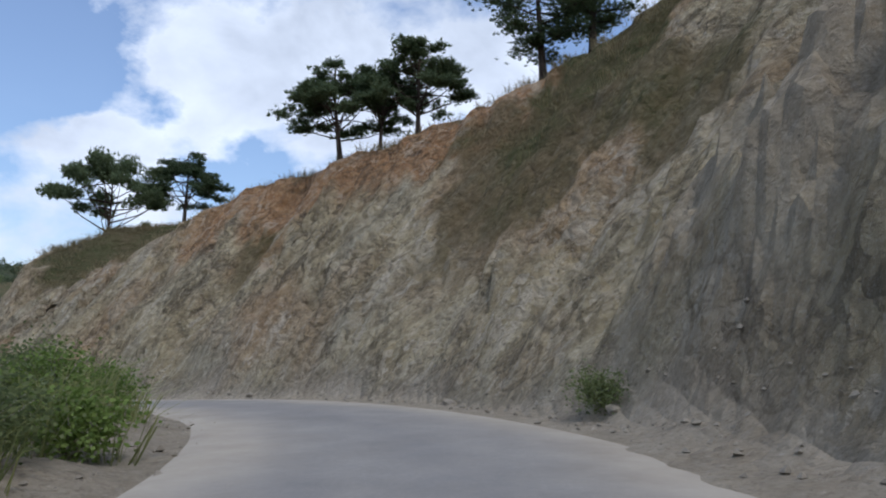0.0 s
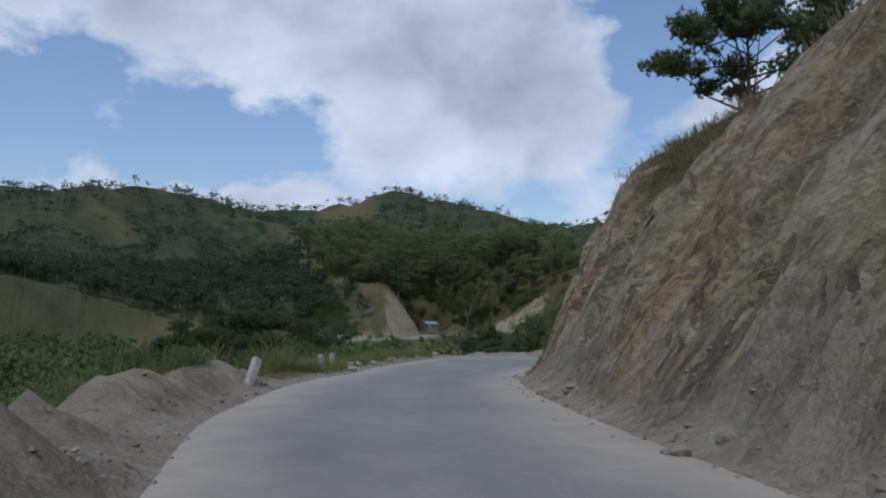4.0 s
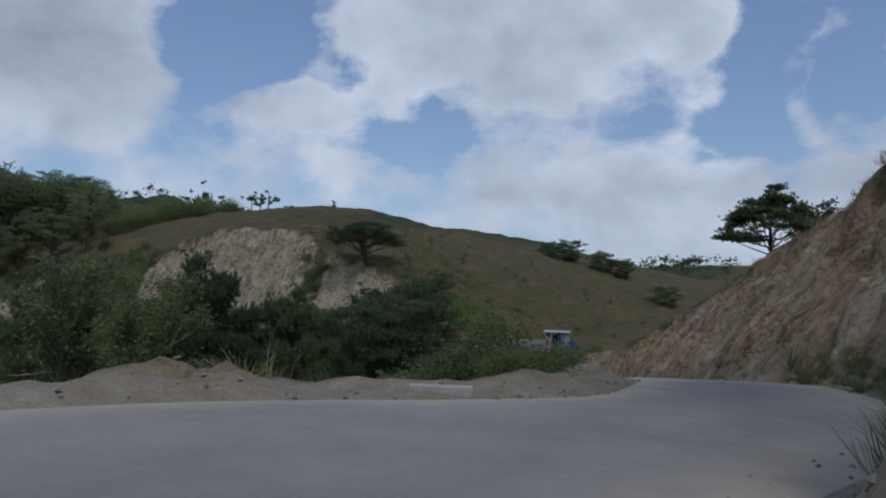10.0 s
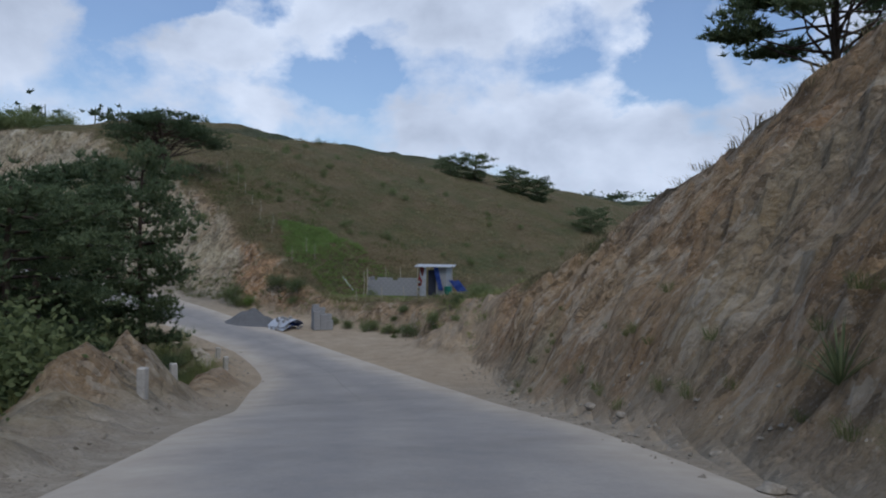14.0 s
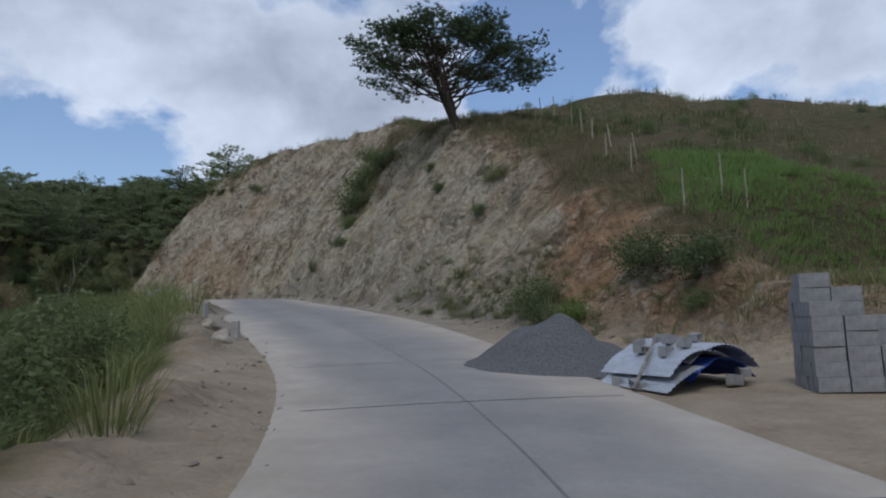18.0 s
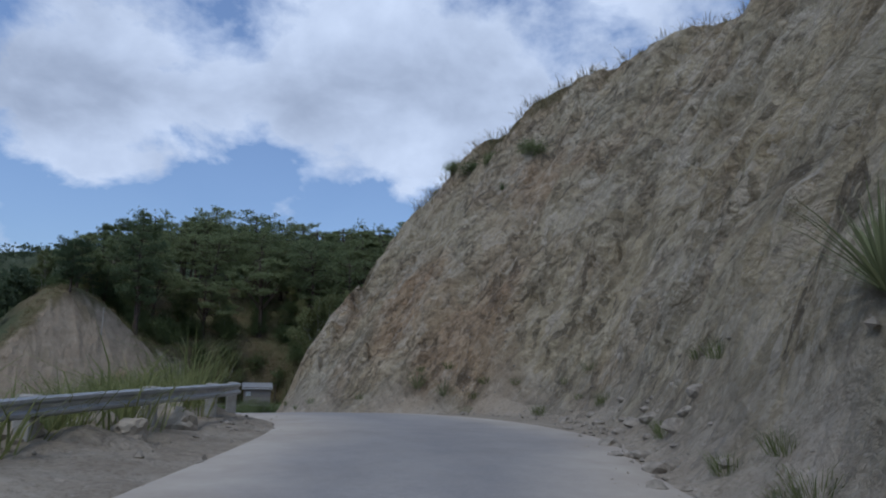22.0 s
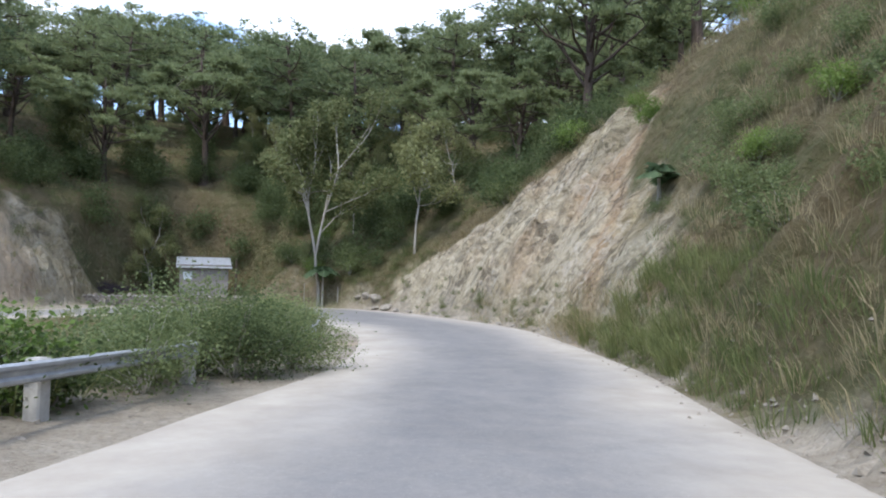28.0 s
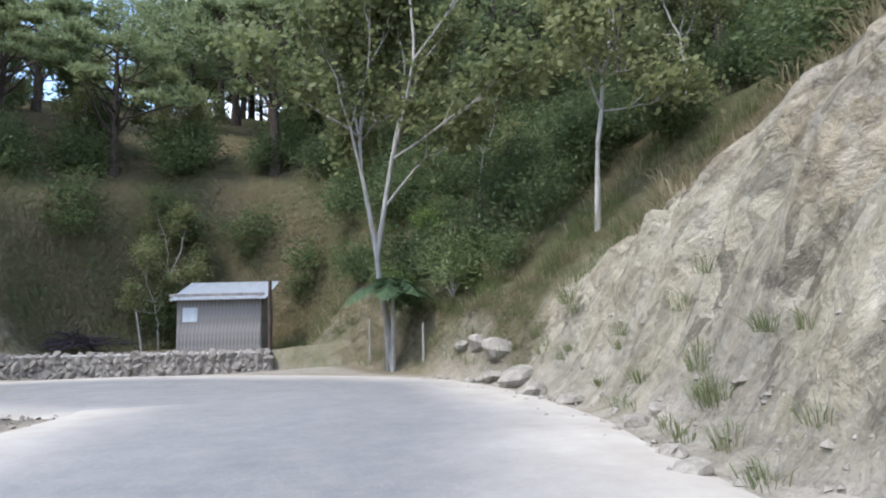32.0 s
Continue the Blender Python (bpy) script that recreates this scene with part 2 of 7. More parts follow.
    rust = k.ramp(k.noise(1.5, 5, 0.6), (0.3, (0.32, 0.165, 0.075)), (0.7, (0.50, 0.31, 0.165)))
    col = k.mix(k.attr("rust"), rock, rust)
    # shade of cracks and block edges is put into the colour, following the bump
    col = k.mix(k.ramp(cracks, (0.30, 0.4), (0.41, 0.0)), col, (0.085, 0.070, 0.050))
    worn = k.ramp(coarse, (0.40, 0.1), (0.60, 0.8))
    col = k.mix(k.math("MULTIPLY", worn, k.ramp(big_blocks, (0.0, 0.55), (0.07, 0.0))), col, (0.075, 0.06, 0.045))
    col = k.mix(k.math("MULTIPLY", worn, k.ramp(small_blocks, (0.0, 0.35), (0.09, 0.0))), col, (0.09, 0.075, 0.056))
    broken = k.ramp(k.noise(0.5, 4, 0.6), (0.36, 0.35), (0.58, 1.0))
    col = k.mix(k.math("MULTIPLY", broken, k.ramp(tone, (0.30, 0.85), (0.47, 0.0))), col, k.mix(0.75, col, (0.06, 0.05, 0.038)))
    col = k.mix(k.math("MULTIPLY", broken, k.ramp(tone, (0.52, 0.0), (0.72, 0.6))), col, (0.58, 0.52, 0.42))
    # hollows between knobs and grains also get their shade as darker colour
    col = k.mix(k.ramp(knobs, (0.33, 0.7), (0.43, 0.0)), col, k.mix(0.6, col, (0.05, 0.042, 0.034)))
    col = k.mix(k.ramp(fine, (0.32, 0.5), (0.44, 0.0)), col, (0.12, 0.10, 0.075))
    col = k.mix(k.ramp(grit, (0.53, 0.0), (0.68, 0.5)), col, (0.56, 0.52, 0.45))
    sand = k.ramp(k.noise(1.6, 7, 0.65), (0.3, (0.23, 0.195, 0.148)), (0.7, (0.37, 0.33, 0.265)))
    sand = k.mix(k.ramp(coarse, (0.42, 0.0), (0.60, 0.5)), sand, k.ramp(fine, (0.35, (0.20, 0.165, 0.12)), (0.65, (0.33, 0.285, 0.22))))
    sand = k.mix(k.ramp(grit, (0.38, 0.6), (0.5, 0.0)), sand, (0.17, 0.14, 0.10))
    sand = k.mix(k.ramp(k.noise(9.0, 6, 0.8), (0.56, 0.0), (0.68, 0.6)), sand, (0.46, 0.42, 0.36))
    sand = k.mix(k.math("MULTIPLY", k.attr("rust"), 0.75), sand, ochre)
    col = k.mix(k.attr("sand"), col, sand)
    green = k.ramp(k.noise(0.25, 5, 0.6), (0.40, (0.14, 0.112, 0.062)), (0.54, (0.105, 0.10, 0.046)), (0.68, (0.07, 0.09, 0.034)))
    green = k.mix(k.ramp(k.noise(3.5, 5, 0.7), (0.35, 0.0), (0.7, 0.6)), green, (0.165, 0.135, 0.08))
    # wooded ground, its colour lifted for haze and sun on the hills
    green = k.mix(k.attr("wood"), green, k.ramp(k.noise(0.12, 6, 0.7), (0.35, (0.030, 0.044, 0.026)), (0.65, (0.080, 0.096, 0.052))))
    cover = k.math("ADD", k.attr("cover"), k.math("MULTIPLY", k.math("SUBTRACT", k.noise(2.5, 5, 0.7), 0.5), 0.9), True)
    cover = k.math("MULTIPLY", cover, k.ramp(k.attr("cover"), (0.02, 0.0), (0.2, 1.0)))
    col = k.mix(cover, col, green)
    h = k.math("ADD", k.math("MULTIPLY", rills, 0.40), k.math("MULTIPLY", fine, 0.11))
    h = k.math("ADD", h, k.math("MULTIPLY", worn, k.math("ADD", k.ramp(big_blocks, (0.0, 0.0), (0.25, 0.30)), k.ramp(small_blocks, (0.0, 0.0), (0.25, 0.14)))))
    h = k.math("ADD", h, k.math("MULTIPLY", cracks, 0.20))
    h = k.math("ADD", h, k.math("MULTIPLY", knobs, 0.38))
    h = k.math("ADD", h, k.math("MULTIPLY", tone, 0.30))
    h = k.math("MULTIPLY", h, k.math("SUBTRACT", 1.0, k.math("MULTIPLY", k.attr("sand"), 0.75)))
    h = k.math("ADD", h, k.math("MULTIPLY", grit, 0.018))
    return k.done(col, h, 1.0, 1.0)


def road_material():
    k = Mat("road_surface", 0.85, 0.25)
    wear = k.noise(0.35, 5, 0.6)
    fine = k.noise(14.0, 5, 0.7)
    patch = k.noise(0.9, 6, 0.65)
    grey = k.ramp(k.mix(0.35, wear, patch), (0.36, (0.205, 0.197, 0.188)), (0.50, (0.245, 0.235, 0.222)), (0.64, (0.29, 0.275, 0.255)))
    grey = k.mix(k.ramp(fine, (0.35, 0.25), (0.6, 0.0)), grey, (0.14, 0.135, 0.13))
    track = k.mix(k.attr("track"), grey, k.mix(0.5, grey, (0.17, 0.17, 0.175)))
    # dark worn lane; the last bend's tree shade is also painted into it
    tar = k.math("MULTIPLY", k.attr("tar"), k.ramp(patch, (0.3, 0.75), (0.7, 1.0)))
    track = k.mix(tar, track, k.ramp(k.mix(0.5, wear, fine), (0.35, (0.085, 0.083, 0.082)), (0.65, (0.14, 0.135, 0.13))))
    dust = k.ramp(k.noise(0.9, 6, 0.65), (0.3, (0.315, 0.275, 0.222)), (0.7, (0.425, 0.382, 0.32)))
    dusty = k.math("ADD", k.attr("dust"), k.math("MULTIPLY", k.math("SUBTRACT", k.noise(2.2, 7, 0.7), 0.5), 0.6), True)
    col = k.mix(dusty, track, dust)
    col = k.mix(k.ramp(k.noise(38.0, 3, 0.7), (0.60, 0.0), (0.74, 0.5)), col, (0.42, 0.39, 0.35))
    return k.done(col, fine, 0.25, 0.02)


def bark_material(name, a, b, scale=3.0):
    k = Mat(name, 0.95, 0.1)
    n = k.noise(scale, 5, 0.65, ((0, 0, 0), (3.0, 3.0, 0.6)))
    return k.done(k.ramp(n, (0.3, a), (0.7, b)), n, 0.8, 0.05)


def leaf_material(name, dark, light, trans=0.25):
    k = Mat(name, 0.65, 0.25)
    var = k.mix(0.5, k.island(), k.rand())
    col = k.ramp(var, (0.15, dark), (0.85, light))
    m = k.done(col)
    if trans:
        t = m.node_tree.nodes.new("ShaderNodeBsdfTranslucent")
        k.link(col, t.inputs[0])
        mx = m.node_tree.nodes.new("ShaderNodeMixShader")
        mx.inputs[0].default_value = trans
        k.link(k.b.outputs[0], mx.inputs[1])
        k.link(t.outputs[0], mx.inputs[2])
        out = m.node_tree.nodes["Material Output"]
        k.link(mx.outputs[0], out.inputs[0])
    return m


def plain_material(name, a, b, scale=4.0, rough=0.85, metal=0.0, bump=0.3):
    k = Mat(name, rough, 0.3)
    k.b.inputs["Metallic"].default_value = metal
    n = k.noise(scale, 6, 0.65)
    return k.done(k.ramp(n, (0.3, a), (0.7, b)), n, bump, 0.02)


EARTH = earth_material()
ROADM = road_material()
PINE_BARK = bark_material("pine_bark", (0.035, 0.026, 0.020), (0.13, 0.10, 0.08))
PALE_BARK = bark_material("pale_bark", (0.20, 0.18, 0.15), (0.46, 0.43, 0.38))
NEEDLES = leaf_material("pine_needles", (0.066, 0.098, 0.050), (0.175, 0.22, 0.108), 0.45)
# lighter copy of the needles, with sun and glare over the wood painted in
LIT_WOOD_NEEDLES = leaf_material("lit_wood_needles", (0.125, 0.162, 0.076), (0.31, 0.345, 0.165), 0.5)
# needles of distant trees, lightened to carry haze and sunlight in their colour
HAZED_FAR_NEEDLES = leaf_material("hazed_far_needles", (0.082, 0.112, 0.064), (0.195, 0.235, 0.122), 0.45)
BROAD = leaf_material("broad_leaves", (0.135, 0.155, 0.062), (0.32, 0.325, 0.15), 0.5)
BUSH_LEAF = leaf_material("bush_leaves", (0.08, 0.11, 0.045), (0.22, 0.26, 0.11), 0.5)
BRIGHT_LEAF = leaf_material("bright_leaves", (0.09, 0.15, 0.03), (0.22, 0.30, 0.08), 0.4)
GRASS_GREEN = leaf_material("green_grass", (0.11, 0.14, 0.05), (0.29, 0.30, 0.12), 0.45)
GRASS_DRY = leaf_material("dry_grass", (0.20, 0.165, 0.09), (0.44, 0.37, 0.22), 0.45)

# ---- plan of the road: station, x, y, z of its surface under the lane ----
ROAD_A = [
    (-6.0, 0.8, -36.0, -0.9), (-4.5, 0.6, -27.0, -0.7), (-3.0, 0.4, -18.0, -0.5), (-1.5, 0.2, -9.0, -0.2),
    (0.0, 0.0, 0.0, -0.0), (1.5, -0.9, 8.9, 0.1), (3.1, -5.1, 16.8, -0.0), (4.6, -11.9, 22.7, -0.3),
    (6.0, -19.4, 27.7, -0.6), (7.6, -26.4, 33.3, -1.0), (9.1, -32.3, 40.1, -1.6), (10.5, -34.6, 48.6, -1.8),
    (11.9, -32.9, 57.5, -2.0), (13.2, -32.0, 66.4, -2.4), (14.2, -33.0, 75.3, -3.4), (15.3, -34.7, 84.1, -4.8),
    (16.3, -37.4, 92.7, -6.3), (17.4, -41.7, 100.6, -7.1), (18.4, -47.4, 107.6, -7.2), (19.4, -54.1, 113.6, -6.7),
    (20.5, -61.6, 118.5, -5.8),
]
ROAD_B = [
    (21.5, -69.6, 122.7, -5.0), (22.6, -77.8, 126.4, -4.1), (24.0, -86.4, 128.9, -3.8), (25.3, -95.4, 128.8, -3.9),
    (26.5, -104.4, 128.3, -4.4), (27.7, -113.0, 130.4, -4.9), (28.9, -120.5, 135.4, -5.4), (30.1, -127.9, 140.6, -5.6),
    (31.5, -136.2, 144.0, -5.5), (32.9, -145.1, 144.6, -5.5), (34.8, -154.1, 145.3, -5.6), (36.8, -158.2, 138.3, -5.6),
    (38.1, -154.0, 130.2, -5.6), (39.2, -148.6, 123.0, -5.6), (40.3, -144.9, 114.8, -5.7), (41.2, -145.5, 105.8, -5.7),
    (42.0, -149.1, 97.6, -5.7), (42.8, -154.4, 90.2, -5.7), (43.4, -160.4, 83.5, -5.7), (44.1, -166.9, 77.3, -5.7),
    (44.6, -173.8, 71.5, -5.7),
]
# by station: left edge, right toe of the slope, slope's angle, crest above the road, rise beyond, bank on the left, drop on the left
LEFT = [(-6, 3), (0, 3), (1.5, 2.6), (2.5, 2.0), (4.4, 1.9), (5.7, 3.3), (8.5, 4), (9.1, 5.5), (9.6, 6.8), (10.1, 8.2), (10.6, 9.5), (11, 7.5), (11.6, 3.5), (12, 2.0),
        (13, 1.9), (14.5, 3.4), (15.8, 5.5), (16.6, 4.6), (17.4, 2.6), (18.4, 1.6), (19.2, 2.0), (20.2, 2.8), (21.6, 3.4), (22.2, 3.0), (23, 2.4), (24, 1.9), (24.7, 2.0), (25.4, 2.5), (26.4, 2.9), (28, 4.2), (29, 4.9), (32, 4.8), (34, 5.4), (36, 6.6), (37.5, 5.5), (39, 3.5), (45, 3.3)]
TOE = [(-6, 4), (1.5, 4.2), (3, 4.6), (4.2, 3.6), (5.4, 3.3), (8.9, 3.1), (9.5, 2.0), (9.9, 0.9), (10.5, 0.8), (11.0, 1.7), (12, 3.9), (14, 3.2), (15, 3.8), (16.2, 4.2), (17.2, 6.5), (17.8, 9), (18.6, 10),
       (19.3, 7.5), (19.9, 5.4), (21.3, 4.2), (22, 2.6), (23, 2.6), (24.2, 5.6), (24.9, 5.2), (25.6, 2.6), (26.3, 1.9), (26.9, 2.2), (27.6, 3.2), (29, 3), (31, 2.6), (32.3, 3.2), (33.4, 3.7), (34.2, 2.9), (35, 3.2), (35.7, 6.5), (36.6, 13), (37.1, 10), (37.7, 4.8), (38.6, 4.0), (41, 3.5), (45, 3.5)]
ANGLE = [(-6, 50), (7, 52), (8.7, 51), (9.5, 57), (10.0, 64), (10.8, 64), (12, 54), (14, 52), (17, 50), (20.6, 50), (21.4, 55), (22.5, 55), (24.5, 56), (25.8, 57), (26.6, 57), (27.4, 48), (30, 48), (31, 54), (34, 52), (37.2, 50), (38.0, 58), (40.4, 60), (45, 45)]
CREST = [(-6, 20), (0, 18.5), (2, 17.5), (3, 15.6), (3.55, 13), (4.1, 11.8), (5, 11.4), (5.6, 10.2), (6.2, 8.8), (7, 8.6), (7.6, 7.8), (8.7, 6.4), (9.2, 7.2), (9.7, 9.2), (10.2, 11.2), (11, 12.2), (12, 13.6), (13, 14.4), (14, 13), (14.7, 12), (15.1, 10), (15.7, 9.2), (16.1, 8), (16.7, 6.4),
         (17.2, 4.8), (17.8, 3), (18.3, 1.6), (18.8, 1.8), (19.5, 2.4), (20.2, 4), (20.6, 6), (21.2, 7.8), (21.7, 9.7)]
CREST += [(22.6, 11.1), (23.2, 12.5), (24.3, 16.3), (25, 16.8), (25.5, 15.2), (25.9, 13), (26.3, 12.4), (26.8, 10.4), (27.5, 10), (29, 11.5), (30, 12.5), (31.5, 13.4), (32.3, 12), (32.8, 9), (33.5, 6), (34.2, 3.6), (34.8, 2.2), (35.5, 2.4), (36.5, 2.4), (37.2, 3), (37.7, 7.5), (38.4, 12.6), (39.1, 13.8), (39.7, 10.8), (40.4, 6.4), (41.5, 4.6), (45, 4.5)]
RISE = [(-6, 0.3), (4, 0.25), (6, 0.15), (9, 0.15), (11, 0.15), (12.5, 0.35), (15, 0.22), (16.5, 0.08), (18, 0.06), (19, 0.15), (20, 0.23), (22, 0.22), (24.5, 0.10), (26.5, 0.15), (28, 0.3), (30, 0.5), (34, 0.75), (36, 0.95), (37.2, 0.85), (38.2, 0.35), (40, 0.25), (45, 0.3)]
BANK = [(-6, 0.2), (3, 0.3), (3.8, 0.75), (6.5, 0.7), (7.3, 0.15), (9.3, 0.1), (10.4, 0.25), (11.8, 0.35), (12.6, 0.25), (14.5, 0.5), (15.6, 0.9), (16.8, 0.7), (17.6, 0.3), (19, 0.25), (19.6, 0.4), (20.6, 0.4), (21.4, 0.15), (24.2, 0.25), (25, 0.7), (25.8, 0.5), (26.3, 0.1), (45, 0.1)]
DROP = [(-6, 4), (3, 4), (4.5, 6), (8, 8), (11, 7), (13, 6), (16, 7), (20, 8), (25, 7), (29, 5), (33, 2.5), (36, 2.5), (40, 4), (45, 5)]


def spline(rows, step):
    """Even points along the road with smooth tangents."""
    P = np.array(rows, float)
    xyz, lab = P[:, 1:], P[:, 0]
    L = np.concatenate([[0], np.cumsum(np.linalg.norm(np.diff(xyz[:, :2], axis=0), axis=1))])
    q = np.arange(0, L[-1], step)
    m = np.gradient(xyz, L, axis=0)
    j = np.clip(np.searchsorted(L, q, side="right") - 1, 0, len(L) - 2)
    h = (L[j + 1] - L[j])[:, None]
    u = (q[:, None] - L[j][:, None]) / h
    X = (2 * u**3 - 3 * u * u + 1) * xyz[j] + (u**3 - 2 * u * u + u) * h * m[j] + (3 * u * u - 2 * u**3) * xyz[j + 1] + (u**3 - u * u) * h * m[j + 1]
    return X, np.interp(q, L, lab), q


LINE, LAB, ARC = spline(ROAD_A + ROAD_B, 1.0)
TAN = np.gradient(LINE[:, :2], axis=0)
TAN /= np.linalg.norm(TAN, axis=1)[:, None]
RIGHT = np.stack([TAN[:, 1], -TAN[:, 0]], 1)


def table(rows):
    r = np.array(rows, float)
    v = np.interp(LAB, r[:, 0], r[:, 1])
    k = np.array([1, 2, 3, 2, 1]) / 9.0
    return np.convolve(np.pad(v, 2, mode="edge"), k, "valid")


T_LEFT, T_TOE, T_ANG, T_CREST, T_RISE, T_BANK, T_DROP = (table(r) for r in (LEFT, TOE, ANGLE, CREST, RISE, BANK, DROP))
T_TAN = np.tan(np.radians(T_ANG))


def rnd(ix, iy, seed):
    h = (ix.astype(np.int64) * 374761393 + iy.astype(np.int64) * 668265263 + seed * 1442695041) & 0x7FFFFFFF
    h = ((h ^ (h >> 13)) * 1274126177) & 0x7FFFFFFF
    return ((h ^ (h >> 16)) & 0xFFFF) / 65535.0


def vnoise(x, y, seed=0):
    x, y = np.asarray(x, float), np.asarray(y, float)
    ix, iy = np.floor(x), np.floor(y)
    fx, fy = x - ix, y - iy
    fx, fy = fx * fx * (3 - 2 * fx), fy * fy * (3 - 2 * fy)
    a, b, c, d = rnd(ix, iy, seed), rnd(ix + 1, iy, seed), rnd(ix, iy + 1, seed), rnd(ix + 1, iy + 1, seed)
    return (a * (1 - fx) + b * fx) * (1 - fy) + (c * (1 - fx) + d * fx) * fy - 0.5


def fbm(x, y, seed=0, octaves=4, gain=0.5):
    out, amp = 0.0, 1.0
    for i in range(octaves):
        out = out + amp * vnoise(x, y, seed + 17 * i)
        x, y, amp = x * 2.03 + 5.1, y * 2.03 + 1.7, amp * gain
    return out


def facets(x, y, seed):
    """Broken planes: each jittered cell has its own offset and tilt."""
    ix, iy = np.floor(x), np.floor(y)
    best = np.full(x.shape, 9.0)
    out = np.zeros(x.shape)
    for di in (-1, 0, 1):
        for dj in (-1, 0, 1):
            cx_, cy_ = ix + di, iy + dj
            dx = x - cx_ - rnd(cx_, cy_, seed)
            dy = y - cy_ - rnd(cx_, cy_, seed + 1)
            d = dx * dx + dy * dy
            v = rnd(cx_, cy_, seed + 2) - 0.5 + (rnd(cx_, cy_, seed + 3) - 0.5) * dx * 1.2 + (rnd(cx_, cy_, seed + 4) - 0.5) * dy * 1.2
            out = np.where(d < best, v, out)
            best = np.minimum(best, d)
    return out


def step01(x, a, b):
    t = np.clip((x - a) / (b - a), 0, 1)
    return t * t * (3 - 2 * t)


def locate(x, y):
    """For points of the plan: station index (smooth weights), signed offset to the right, and the local road values."""
    n = len(x)
    out = np.zeros((n, 11))
    tabs = np.stack([LINE[:, 2], T_LEFT, T_TOE, T_TAN, T_CREST, T_RISE, T_BANK, T_DROP, ARC, LAB], 1)
    for a in range(0, n, 20000):
        px, py = x[a:a + 20000], y[a:a + 20000]
        dx, dy = px[:, None] - LINE[None, :, 0], py[:, None] - LINE[None, :, 1]
        d = np.sqrt(dx * dx + dy * dy)
        k = d.argmin(1)
        dm = d[np.arange(len(k)), k]
        w = np.exp(-(d - dm[:, None]) / (0.12 + 0.05 * dm[:, None]))
        w /= w.sum(1, keepdims=True)
        side = np.sign((px - LINE[k, 0]) * RIGHT[k, 0] + (py - LINE[k, 1]) * RIGHT[k, 1])
        along = (px - LINE[k, 0]) * TAN[k, 0] + (py - LINE[k, 1]) * TAN[k, 1]
        off = np.sqrt(np.maximum(dm * dm - np.clip(along, -0.5, 0.5) ** 2, 0))
        out[a:a + 20000, 0] = off * np.where(side == 0, 1, side)
        out[a:a + 20000, 1:] = w @ tabs
    return out


MID = (-90.0, 95.0)


def far_height(x, y):
    dx, dy = x - MID[0], y - MID[1]
    r = np.hypot(dx, dy)
    yaw = np.degrees(np.arctan2(-dx, dy))
    tall = np.interp(yaw, [-180, -140, -60, -20, 0, 15, 28, 40, 50, 56, 64, 75, 90, 110, 130, 160, 180],
                     [60, 50, 40, 25, 22, 50, 84, 88, 106, 112, 98, 88, 84, 76, 70, 60, 60])
    n = fbm(x / 130, y / 130, 5, 5)
    ridge = step01(r, 230, 560 + 60 * np.sin(np.radians(yaw * 3)))
    z = -14 + (tall + 10) * ridge * (0.93 + 0.28 * n) + 26 * step01(r, 120, 250) * (0.45 + 1.0 * fbm(x / 70 + 3, y / 70, 11, 3))
    return z - 40 * step01(r, 800, 1600)


# loose heaps of earth: x, y, radius, height
MOUNDS = [(5.6, 12.0, 1.5, 1.4), (5.9, 9.2, 1.8, 1.9), (6.6, 6.2, 2.0, 2.3), (-43.0, 86.6, 1.5, 1.0), (-43.8, 89.0, 1.6, 1.1), (-44.6, 91.4, 1.4, 0.8), (-40.2, 60.4, 1.4, 0.5), (-70.2, 118.7, 1.0, 0.6), (-68.6, 117.9, 0.8, 0.45), (-72.0, 119.6, 0.8, 0.45), (-37.2, 109.6, 2.0, 1.1), (-36.0, 107.4, 1.8, 1.0), (-41.4, 55.6, 1.3, 0.5), (-102.3, 124.0, 1.2, 1.5), (-103.7, 124.4, 0.9, 1.0), (-95.6, 121.9, 1.1, 0.6)]
# level ground: x, y, radius, height
PADS = [(-43.2, 125.0, 5.0, -5.55), (-169.5, 139.0, 5.0, -6.0)]


def wooded(x, y):
    """How thickly the far hills are wooded, 0 to 1."""
    r = np.hypot(x - MID[0], y - MID[1])
    yaw = np.degrees(np.arctan2(-(x - MID[0]), y - MID[1]))
    bias = np.interp(r, [100, 300, 420, 700], [0.5, 0.48, 0.40, 0.34]) * np.interp(yaw, [-30, 10, 30, 180], [0, 0.2, 1, 1])
    return step01(fbm(x / 55, y / 55, 201, 4) + bias, -0.02, 0.20)


